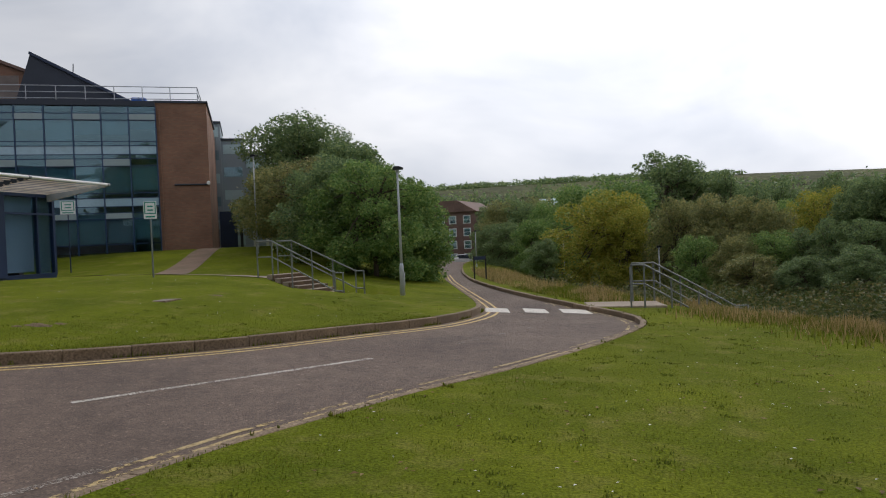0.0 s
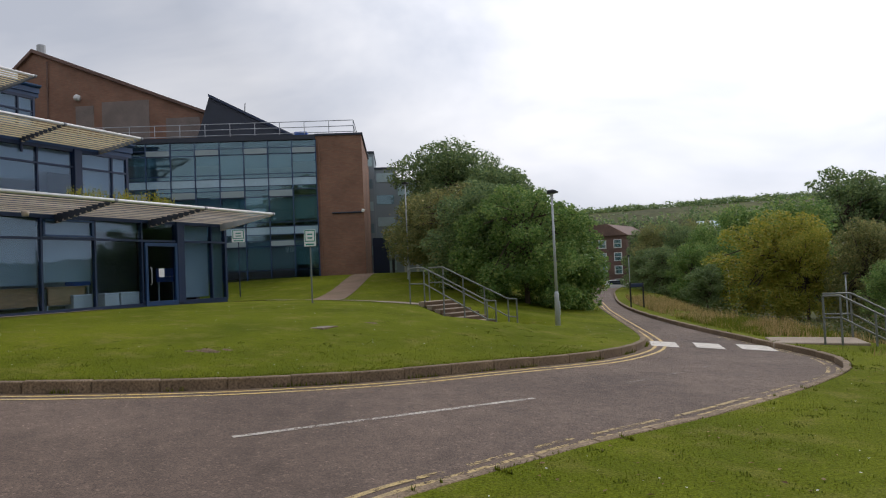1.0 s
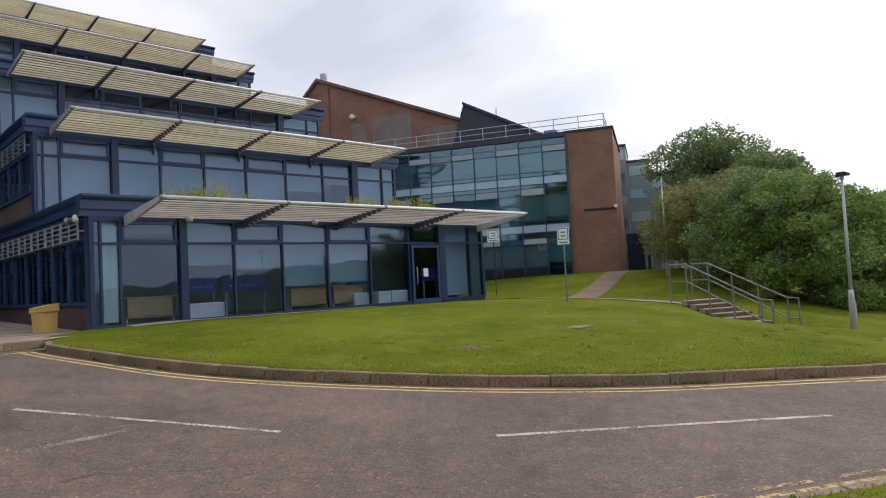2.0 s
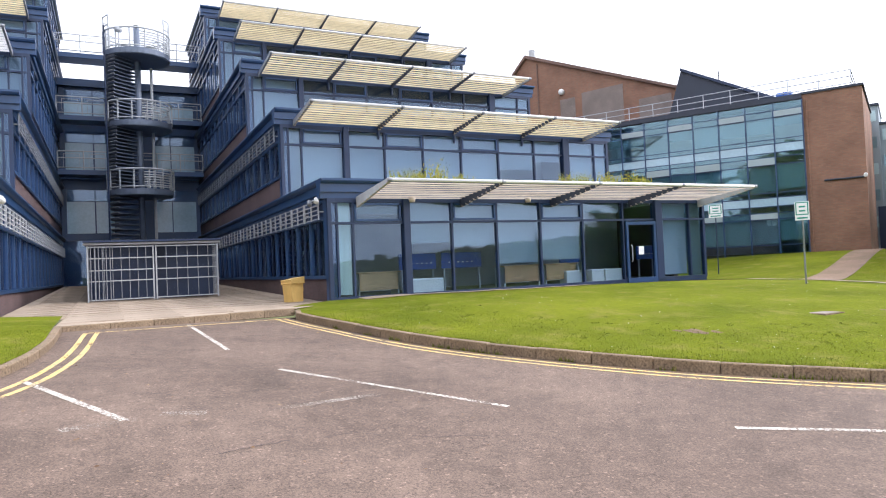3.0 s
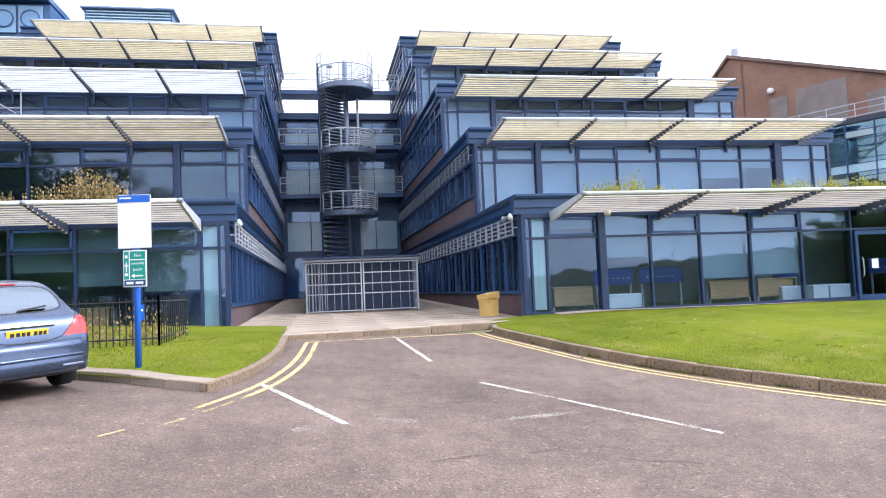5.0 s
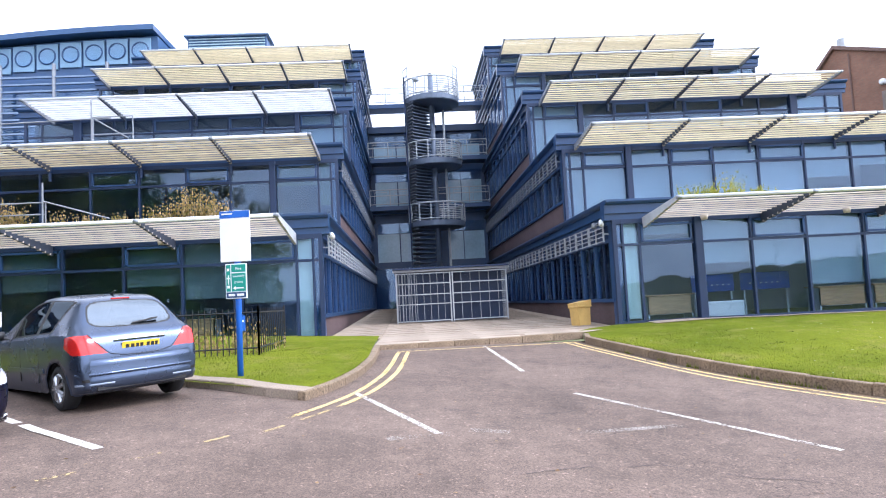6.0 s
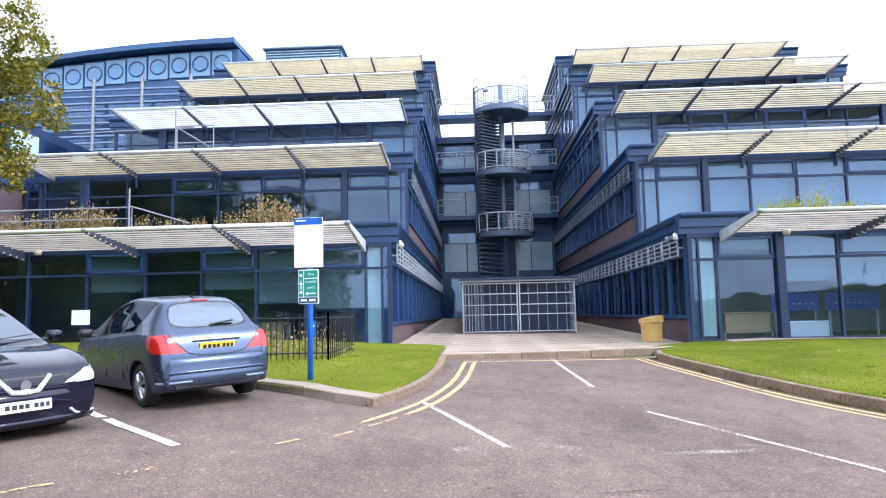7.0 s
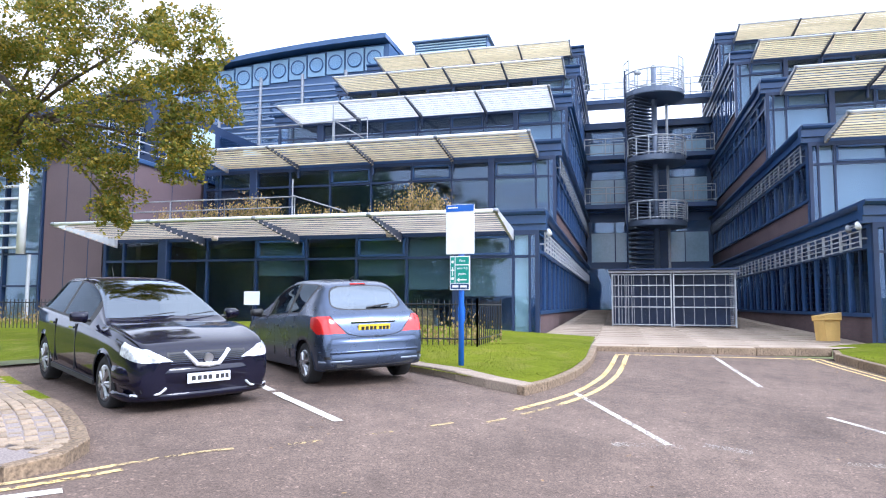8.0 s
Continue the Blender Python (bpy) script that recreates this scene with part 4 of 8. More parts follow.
        while xx > xe + 1:
            nx = max(xx - 1.62, xe)
            part("fin", Geo().box(xx, xx - 0.13, y0 - s * 0.015, y0 + s * 0.15, zb, c - 0.5, cut=0.012), NAVY, top)
            part("side_mullion", Geo().box(xx - 0.84, xx - 0.90, y0 + s * 0.02, y0 + s * 0.12, zb + 0.1, zl - 0.5), NAVYD, top)
            part("pane", Geo().box(xx - 0.13, nx, y0 + s * 0.045, y0 + s * 0.057, zb + 0.1, zl - 0.52), SIDEG, top).visible_shadow = False
            part("upper_panel", Geo().box(xx - 0.13, nx, y0 + s * 0.09, y0 + s * 0.13, zl - 0.42, zl), NAVYD, top)
            # sunshade blades stand proud of the upper band on the two lower storeys, in front of the panes above
            if lv < 4 and nx < (LX[lv + 1] if lv < 4 else xe) + 40:
                bl = Geo()
                for q in range(5):
                    z = zl - 0.50 + 0.13 * q
                    bl.box(xx - 0.03, nx + 0.03, y0 - s * 0.19, y0 - s * 0.165, z, z + 0.026)
                for q in (xx - 0.03, (xx + nx) / 2, nx + 0.07):
                    bl.box(q, q - 0.035, y0 - s * 0.195, y0 - s * 0.15, zl - 0.52, zl + 0.06)
                bl.box(xx - 0.05, xx - 0.08, y0 - s * 0.15, y0 + s * 0.02, zl - 0.30, zl - 0.26)
                if lv < 2:
                    part("louvre", bl, CAGEG if lv else GREYP, top, "grey sunshade blades")
            xx, bay = nx, bay + 1
        # far side wall, plain panels
        g = Geo().box(x - 1.4, xe, Y(14.85) - s * 0.2, Y(14.85), f, c - 0.5)
        part("end_wall", g, PANEL if lv else PLUM, top, "plum end wall panels")
        part("end_glass", Geo().box(x - 0.12, x - 1.4, Y(14.85) - s * 0.02, Y(14.85), zs, c - 0.68), GLASS, top).visible_shadow = False
    part("back_wall", Geo().box(BACK, BACK - 0.3, Y(0), Y(14.85), 0.3, 18.0), PANEL, top)
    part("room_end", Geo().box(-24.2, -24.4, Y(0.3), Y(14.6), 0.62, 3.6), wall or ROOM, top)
    return top


def canopy(lv, y0, s, d0, d1, material):
    """A tilted louvred sunshade: four slatted panels between brackets, a round front rail."""
    x0, z0, x1, z1 = LX[lv] + 0.05, ROOTZ[lv], TIPX[lv], TIPZ[lv]
    th = thing("canopy", "tilted slatted sunshade of pale louvres on steel brackets", "sunshade", pose(x0, y0, z0), "sunshades over the storeys")
    ux, uz = x1 - x0, z1 - z0
    n, hs = 10, (0.018, 0.026, 0.028, 0.036, 0.042)[lv] + (0.012 if material is WHITEM else 0.0)
    for p in range(4):
        a, b = d0 + (d1 - d0) * p / 4, d0 + (d1 - d0) * (p + 1) / 4
        g = Geo()
        for i in range(n):
            t = (i + 0.55) / n
            cx, cz = ux * t, uz * t
            g.box(cx - 0.012, cx + 0.012, s * (a + 0.05), s * (b - 0.05), cz - hs, cz + hs)
        part("louvre_panel", g, material, th, "cream louvre slats" if lv else "pale weathered louvre slats")
    for p in range(5):
        a = s * (d0 + (d1 - d0) * p / 4)
        g = Geo()
        g.prism([(0, -0.16 if lv else -0.26), (0, 0.05), (ux, uz + 0.05), (ux, uz - 0.06)], lambda u, v, w: (u, w, v), a - 0.035, a + 0.035)
        part("bracket", g, SLATE if 0 < p < 4 else (CAGEG if lv else GREYP), th)
        if lv < 2:
            g = Geo()
            for i in range(n):
                t = (i + 0.55) / n
                drop = (0.16 if lv else 0.26) * (1 - t) + 0.06 * t
                g.box(ux * t - 0.03, ux * t + 0.03, a - 0.039, a + 0.039, uz * t - drop - 0.008, uz * t - drop + 0.04)
            part("slat_edging", g, material, th, "pale slat ends showing like a comb", kind="stuff")
        if 0 < p < 4 and lv:
            part("strut", Geo().tube([(0.02, a, -0.5), (0.02, a, 0.0)], 0.05), NAVYD, th)
    for p in range(5):
        a = s * (d0 + (d1 - d0) * p / 4)
        part("collar", Geo().tube([(ux + 0.03, a - 0.06, uz), (ux + 0.03, a + 0.06, uz)], 0.056, 10), CAGEG, th, smooth=True)
    part("front_rail", Geo().tube([(ux + 0.03, s * (d0 - 0.04), uz), (ux + 0.03, s * (d1 + 0.04), uz)], 0.05, 10), WHITEM, th, smooth=True)
    return th


def blinds_right(lv, i):
    if lv == 0:
        return {1: (CURTG, 0.98), 2: (BLIND, 0.12), 4: (BLIND, 0.45), 5: (BLIND, 0.50), 6: (BLIND, 0.72), 7: (BLIND, 0.70), 11: (BLIND, 0.97), 12: (BLINDG, 1.0), 8: (BLIND, 0.12), 9: None}.get(i)
    if lv == 1:
        return {1: (BLIND, 1.0), 2: (BLIND, 0.9), 4: (BLIND, 0.9), 5: (BLIND, 0.92), 6: (BLIND, 0.95), 7: (BLIND, 0.95), 8: (BLIND, 0.5), 9: (BLIND, 0.35), 11: (BLIND, 1.0), 12: (BLIND, 1.0)}.get(i)
    return (BLIND, 0.9) if i in (0, 1, 2, 11, 12) else None


def blinds_left(lv, i):
    if lv == 0:
        return {1: (CURTG, 1.0), 2: (BLINDG, 0.62), 4: (BLINDG, 0.55), 5: (BLINDG, 0.40), 7: (BLINDG, 0.40)}.get(i)
    if lv == 1:
        return {1: (BLINDG, 0.6), 2: (BLINDG, 0.3)}.get(i)
    return (BLIND, 0.5) if i in (1, 2) else None


wing("office_wing", 6.25, 1, 14.85, "stepped office wing of navy steel and glass, blinds half drawn", blinds_right)
wing("office_wing", -2.0, -1, 14.15, "stepped office wing of navy steel and dark glass behind parked cars", blinds_left, ROOMDIM)
for lv in range(5):
    canopy(lv, 6.25, 1, (0.85, 0.44, 0.52, 0.78, 0.79)[lv], (14.6, 13.5, 13.2, 13.97, 13.52)[lv], SLAT if lv else SLATP)
    canopy(lv, -2.0, -1, (0.68, 0.59, 0.52, 0.56, 0.54)[lv], (13.7, 13.1, 12.9, 13.6, 13.1)[lv], (SLATP, SLATW, WHITEM, SLAT, SLAT)[lv])

# ---- the courtyard: back block, bridges, spiral stair, caged gate ----
blk = thing("link_block", "glazed navy link block closing the courtyard", "building")
part("wall", Geo().box(-48.3, -52, -1.95, 6.2, 0.4, 14.0), NAVY, blk)
part("parapet", Geo().box(-47.9, -52, -2.0, 6.25, 13.7, 14.15), NAVY, blk)
part("ground_glass", Geo().box(-48.2, -48.25, -1.9, 6.15, 1.0, 4.1), GLASS, blk)
for z0, z1 in ((4.45, 7.2), (8.3, 10.9), (11.9, 13.5)):
    for ya, yb in ((-1.65, -0.1), (-0.02, 1.0), (3.5, 4.45), (4.5, 5.95)):
        # opaque lower panes: the brightness of the glass is put into their colour
        part("pane", Geo().box(-48.18, -48.24, ya, yb, z0, z1 - 0.75), PALEG, blk, "opaque pane coloured pale blue like bright glass")
        part("pane", Geo().box(-48.18, -48.24, ya, yb, z1 - 0.7, z1), GLASS, blk)
        part("window_frame", Geo().box(-48.14, -48.28, ya - 0.06, ya, z0 - 0.05, z1 + 0.05), NAVY, blk)
    part("band", Geo().box(-48.05, -48.3, -1.95, 6.2, z0 - 0.45, z0 - 0.08), NAVY, blk)


def railing(name, parent, pts, h=1.1, mids=(0.55, 0.12), post=1.2, r=0.025, mat_=None):
    """A run of posts and rails, each its own part."""
    mat_ = mat_ or GREYP
    pts = [Vector(p) for p in pts]
    for q in (h, *mids):
        part("rail", Geo().tube([p + Vector((0, 0, q)) for p in pts], r, 6), mat_, parent)
    for a, b in zip(pts, pts[1:]):
        n = max(1, round((b - a).length / post))
        for i in range(n + 1):
            p = a + (b - a) * i / n
            part("post", Geo().tube([p, p + Vector((0, 0, h))], r, 6), mat_, parent)


for zd in (14.92, 11.14, 7.85):
    br = thing("footbridge", "steel footbridge with a pale tubular railing", "footbridge", group="bridges across the courtyard")
    part("deck", Geo().box(-46.0, -47.4, -2.0, 6.25, zd, zd + 0.3, cut=0.02), NAVY, br)
    railing("rail", br, [(-46.05, -1.95, zd + 0.3), (-46.05, 6.2, zd + 0.3)], 1.12, (0.72, 0.14), 1.35, 0.032)
    for i in range(6):
        y = -1.9 + 1.35 * i
        part("panel_frame", Geo().tube([(-46.02, y + 0.25, zd + 0.45), (-46.02, y + 1.1, zd + 0.45), (-46.02, y + 1.1, zd + 1.25), (-46.02, y + 0.25, zd + 1.25)], 0.02, 5, True), GREYP, br)

st = thing("spiral_stair", "dark steel spiral stair with drum landings and grey railings", "spiral staircase")
CX, CY, SR = -43.4, 2.42, 1.78
part("pole", Geo().tube([(CX, CY, 0.9), (CX, CY, 16.3)], 0.17, 14), STAIRG, st, smooth=True)
part("pole_cap", Geo().tube([(CX, CY, 16.3), (CX, CY, 16.42)], 0.2, 12, r2=0.08), GREYP, st, smooth=True)
part("side_post", Geo().tube([(CX + 0.8, CY - SR + 0.05, 0.9), (CX + 0.8, CY - SR + 0.05, 15.9)], 0.05, 8), NAVYD, st)
part("side_post", Geo().tube([(CX - 0.4, CY + 0.75, 0.9), (CX - 0.4, CY + 0.75, 14.0)], 0.08, 8), GREYP, st)
LAND = [2.25, 6.25, 10.15, 14.25]
for zl in LAND[1:]:
    part("landing", Geo().disc((CX, CY), SR, zl, zl + 0.30, 36), STAIRG, st, "grey drum landing")
    part("landing_soffit", Geo().disc((CX, CY), SR - 0.06, zl - 0.04, zl, 36), STAIRG, st)
    for q, rr in ((1.42, 0.05), (0.42, 0.035)):
        part("guard_rail", Geo().tube([(CX + SR * math.cos(a), CY + SR * math.sin(a), zl + q) for a in np.linspace(0, 2 * math.pi, 40, endpoint=False)], rr, 6, True), GREYP, st)
    for i in range(14):
        a = 2 * math.pi * i / 14 + 0.2
        part("guard_post", Geo().tube([(CX + SR * math.cos(a), CY + SR * math.sin(a), zl + 0.3), (CX + SR * math.cos(a), CY + SR * math.sin(a), zl + 1.42)], 0.042, 6), GREYP, st)
    for i in range(6):
        q = zl + 0.52 + 0.14 * i
        part("guard_blade", Geo().tube([(CX + SR * math.cos(a), CY + SR * math.sin(a), q) for a in np.linspace(0.05, 1.15, 10)], 0.035, 5), GREYP, st)
for k in range(3):
    za, zb = LAND[k] + 0.3 if k else 0.9, LAND[k + 1]
    n = 18
    for i in range(n):
        z = za + (zb - za) * (i + 0.5) / n
        a0 = -2.1 + 0.15 * i / n
        part("tread", Geo().disc((CX, CY), SR - 0.12, z - 0.03, z + 0.03, 6, a0, a0 + 1.15, 0.12), STAIRG, st)
        part("tread_nosing", Geo().tube([(CX + 0.2 * math.cos(a0), CY + 0.2 * math.sin(a0), z + 0.04)] + [(CX + (SR - 0.1) * math.cos(a), CY + (SR - 0.1) * math.sin(a), z + 0.04) for a in np.linspace(a0, a0 + 1.15, 7)], 0.034, 5), CAGEG, st)
for a in (-2.6, -2.2, -1.8, -1.4, -1.0, 0.9, 1.3, 1.7):
    part("top_post", Geo().tube([(CX + SR * math.cos(a), CY + SR * math.sin(a), 14.5), (CX + SR * math.cos(a), CY + SR * math.sin(a), 16.5)], 0.04, 6), GREYP, st)
for q in (15.95, 16.5):
    part("top_rail", Geo().tube([(CX + SR * math.cos(a), CY + SR * math.sin(a), q) for a in (-2.6, -2.2, -1.8, -1.4, -1.0)], 0.035, 6), GREYP, st)
    part("top_rail", Geo().tube([(CX + SR * math.cos(a), CY + SR * math.sin(a), q) for a in (0.9, 1.3, 1.7)], 0.035, 6), GREYP, st)
part("floodlight", Geo().tube([(CX + 1.2, CY - 0.9, 15.6), (CX + 1.55, CY - 1.05, 15.5)], 0.16, 10), GREYP, st, smooth=True)

cage = thing("cage_gate", "galvanised steel cage with double mesh gates round the stair foot", "gate")
GX, GY0, GY1, GZ0, GZ1 = -25.5, -0.1, 4.05, 0.80, 2.62
for y0, y1, nb in ((GY0, 1.95, 8), (1.99, GY1, 6)):
    for y in (y0, y1 - 0.05):
        part("stile", Geo().box(GX, GX - 0.06, y, y + 0.045, GZ0 - 0.06, GZ1, cut=0.006), GREYP, cage)
    for z in (GZ0, GZ0 + 0.62, GZ0 + 0.98, GZ0 + 1.38, GZ1 - 0.06):
        part("cross_rail", Geo().box(GX - 0.005, GX - 0.05, y0 + 0.05, y1 - 0.05, z, z + 0.035), GREYP, cage)
    for i in range(1, nb):
        y = y0 + (y1 - y0) * i / nb
        part("bar", Geo().box(GX - 0.01, GX - 0.035, y - 0.009, y + 0.009, GZ0, GZ1), CAGEG, cage)
    if y0 < 0:
        for i in range(6):
            y = y0 + 0.12 + 0.115 * i
            part("bar", Geo().tube([(GX + 0.01, y, GZ0), (GX + 0.01, y, GZ1)], 0.014, 6), CAGEG, cage)
    g = Geo()
    for i in range(int((GZ1 - GZ0) / 0.072)):
        g.box(GX - 0.059, GX - 0.066, y0 + 0.30, y1 - 0.12, GZ0 + 0.072 * i, GZ0 + 0.072 * i + 0.016)
    part("mesh_infill", g, NAVYD, cage, kind="stuff")
part("lintel", Geo().box(GX + 0.05, GX - 0.12, GY0 - 0.1, GY1 + 0.08, GZ1 + 0.02, GZ1 + 0.10, cut=0.02), GREYP, cage)
part("roof_plate", Geo().box(GX + 0.15, GX - 16.5, GY0 - 0.1, GY1 + 0.08, GZ1 + 0.11, GZ1 + 0.17), NAVYD, cage)
for y in (GY0, GY1 - 0.05):
    part("side_frame", Geo().box(GX - 0.07, GX - 4, y, y + 0.05, GZ1 - 0.06, GZ1), CAGEG, cage)
    for i in range(12):
        part("side_bar", Geo().box(GX - 0.3 - 0.32 * i, GX - 0.33 - 0.32 * i, y + 0.01, y + 0.04, GZ0, GZ1), CAGEG, cage)
# added dark sheet that stands for the shade inside the cage
part("shade_backing", Geo().box(-26.6, -26.7, GY0 + 0.06, GY1 - 0.06, 0.75, 2.62), NAVYD, cage)

# grit bin by the wing's corner
gb = thing("grit_bin", "yellow plastic grit bin with a sloping lid", "grit bin", pose(-20.3, 5.42, pave_z(-20.3, 5.4), 0, -3, 24) @ Matrix.Diagonal((0.72, 0.70, 1.0, 1)))
part("tub", Geo().prism([(-0.40, 0), (0.36, 0), (0.46, 0.56), (-0.46, 0.56)], lambda u, v, w: (w, u * 0.72, v), -0.28, 0.28), GRIT, gb)
part("lid", Geo().prism([(-0.34, 0.57), (0.34, 0.57), (0.36, 0.74), (-0.36, 0.66)], lambda u, v, w: (w, u, v), -0.34, 0.34), GRIT, gb, "sun-faded yellow lid")
part("rim", Geo().box(-0.35, 0.35, -0.36, 0.36, 0.53, 0.58, cut=0.012), GRIT, gb)

# flood lamps on the wing corners
for y, s, n in ((6.25, 1, 2), (-2.0, -1, 1)):
    for i in range(n):
        fl = thing("wall_floodlight", "small round wall floodlight on a bracket", "light", pose(-19.4 - 0.75 * i, y - s * 0.14, 3.5), "wall floodlights")
        part("arm", Geo().tube([(0, s * 0.1, 0.1), (0, -s * 0.12, 0.05)], 0.025, 6), GREYP, fl)
        part("head", Geo().tube([(0.16, -s * 0.2, -0.06), (-0.1, -s * 0.14, 0.06)], 0.075, 12, r2=0.055), OFFW if i == 0 else CAGEG, fl, "pale round lamp head", smooth=True)
for y, lv in ((8.75, 0), (12.9, 0), (-6.2, 0), (-11.9, 0)):
    fl = thing("soffit_light", "round white bulkhead light under the sunshade", "light", pose(-18.9, y, 3.47), "bulkhead lights")
    part("body", Geo().tube([(0, 0, 0.08), (0, 0, 0.0), (0, 0, -0.06)], 0.11, 14, r2=0.085), SLATP, fl, smooth=True)

# ---- rooms behind the ground floor glass ----
def desk(x, y, w, label):
    d = thing("desk", label, "desk", pose(x, y, LF[0] + 0.03))
    part("top", Geo().box(-0.35, 0.35, -w / 2, w / 2, 0.70, 0.735, cut=0.006), WOODM, d)
    part("modesty_panel", Geo().box(0.28, 0.30, -w / 2 + 0.05, w / 2 - 0.05, 0.18, 0.70), WOODM, d)
    for sy in (-1, 1):
        part("leg", Geo().box(-0.3, 0.3, sy * (w / 2 - 0.05), sy * (w / 2 - 0.09), 0, 0.70), GREYP, d)


desk(-19.75, 7.8, 1.4, "light wood desk behind the window")
desk(-19.75, 12.9, 1.5, "light wood desk behind the window")
desk(-19.75, 14.5, 1.4, "light wood desk behind the window")
desk(-19.75, -5.6, 1.3, "light wood cupboard desk behind the window")
for y, w in ((11.0, 1.5), (15.4, 0.9), (19.0, 0.9), (9.4, 1.3)):
    sc = thing("desk_screen", "deep blue fabric desk screen", "desk screen", pose(-20.15, y, LF[0] + 0.03))
    part("panel", Geo().box(-0.02, 0.02, -w / 2, w / 2, 0.74, 1.25, cut=0.006), BLUEP, sc)
    for q in (-w / 2 + 0.1, w / 2 - 0.1):
        part("foot", Geo().box(-0.03, 0.03, q - 0.02, q + 0.02, 0, 0.74), GREYP, sc)
    g = Geo()
    for i in range(6):
        g.box(0.021, 0.024, -w / 2 + 0.25 + 0.17 * i, -w / 2 + 0.31 + 0.17 * i, 0.92, 0.95)
    part("motif", g, OFFW, sc, "row of small pale marks", kind="stuff")
for y, w in ((9.3, 1.2), (15.0, 0.75), (16.0, 0.55), (16.7, 0.75)):
    b = thing("storage_box", "white storage box standing inside the glass", "box", pose(-19.52, y, LF[0] + 0.03))
    part("body", Geo().box(-0.2, 0.2, -w / 2, w / 2, 0, 0.42, cut=0.01), OFFW, b)
    part("lid", Geo().box(-0.21, 0.21, -w / 2 - 0.01, w / 2 + 0.01, 0.42, 0.46, cut=0.008), SIGNW, b)
# the entrance door of the wing
dr = thing("door_1", "navy framed glass entrance door with a pull handle", "door", pose(-19.15, 17.15, 0.50), kind="structure")
for y0, y1, z0, z1 in ((0.02, 0.12, 0, 2.25), (1.32, 1.42, 0, 2.25), (0.12, 1.32, 0, 0.22), (0.12, 1.32, 2.13, 2.25)):
    part("frame", Geo().box(0.0, 0.07, y0, y1, z0, z1), NAVY, dr)
part("handle", Geo().tube([(0.08, 0.2, 0.8), (0.13, 0.2, 0.85), (0.13, 0.2, 1.35), (0.08, 0.2, 1.4)], 0.018, 8), STEEL, dr, "steel pull handle")
part("notice", Geo().box(0.0, 0.005, 0.62, 0.86, 1.05, 1.35), SIGNW, dr, "white paper notice")

# ---- terrace edge: weeds, handrails ----
def weeds(name, spots, material, label):
    g = Geo()
    for x, y, z, h, n in spots:
        for i in range(n):
            a, t = random.uniform(0, 6.28), random.uniform(0.0, 0.45)
            bx, by = x + random.gauss(0, 0.10), y + random.gauss(0, 0.22)
            hh = h * random.uniform(0.4, 1.0)
            for k in range(5):
                u = k / 4
                px, py, pz = bx + math.cos(a) * t * hh * u * u, by + math.sin(a) * t * hh * u * u, z + hh * u
                s = 0.045 * (1 - 0.5 * u)
                b = random.uniform(0, 6.28)
                g.poly([(px - s * math.cos(b), py - s * math.sin(b), pz), (px, py, pz + s * 1.5), (px + s * math.cos(b), py + s * math.sin(b), pz), (px, py, pz - s)])
    return solid(name, g, material, label, "weeds", kind="stuff")


weeds("weeds", [(-19.25, -y, 4.06, h, n) for y, h, n in ((5.0, 0.75, 90), (5.6, 0.95, 120), (6.3, 0.5, 40), (8.2, 0.35, 20), (9.0, 0.45, 25), (10.2, 0.7, 60), (10.8, 0.95, 90), (11.4, 0.7, 60), (12.2, 0.6, 50), (13.0, 0.7, 55), (14.0, 0.5, 40), (7.4, 0.35, 20))], STRAW, "tall dry yellow weeds along the terrace edge")
weeds("weeds", [(-19.25, y, 4.06, h, n) for y, h, n in ((8.6, 0.4, 30), (9.2, 0.45, 40), (9.75, 0.75, 38), (10.6, 0.3, 20), (14.9, 0.45, 30), (15.6, 0.5, 30), (16.6, 0.5, 40), (17.6, 0.55, 40), (18.2, 0.4, 30))], LEAFY, "green and yellow weeds along the terrace edge")
for pts, hh in (([(-19.05, -9.3, 4.1), (-19.05, -11.7, 4.1), (-19.05, -15.6, 4.1)], 0.62), ([(-23.2, -9.9, 7.36), (-23.2, -8.6, 7.36)], 0.9)):
    hr = thing("handrail", "galvanised tube handrail on the terrace edge", "handrail", group="terrace handrails")
    railing("rail", hr, pts, hh, (0.3,), 2.4, 0.021, CAGEG)
hr = thing("scaffold_pole", "galvanised scaffold pole clamped to the terrace rail", "pole")
part("pole", Geo().tube([(-19.0, -9.35, 4.0), (-19.0, -9.35, 5.25)], 0.024, 8), CAGEG, hr)
part("brace", Geo().tube([(-19.0, -9.35, 4.75), (-19.0, -7.6, 4.2)], 0.02, 8), CAGEG, hr)

hr = thing("scaffold_pole", "galvanised scaffold pole braced on the upper terrace", "pole")
part("pole", Geo().tube([(-23.2, -9.95, 7.3), (-23.2, -9.95, 8.85)], 0.028, 8), CAGEG, hr)
part("brace", Geo().tube([(-23.2, -9.95, 8.25), (-23.2, -8.75, 7.5)], 0.022, 8), CAGEG, hr)
part("ledger", Geo().tube([(-23.2, -9.3, 8.22), (-23.2, -13.6, 8.12)], 0.024, 8), CAGEG, hr)

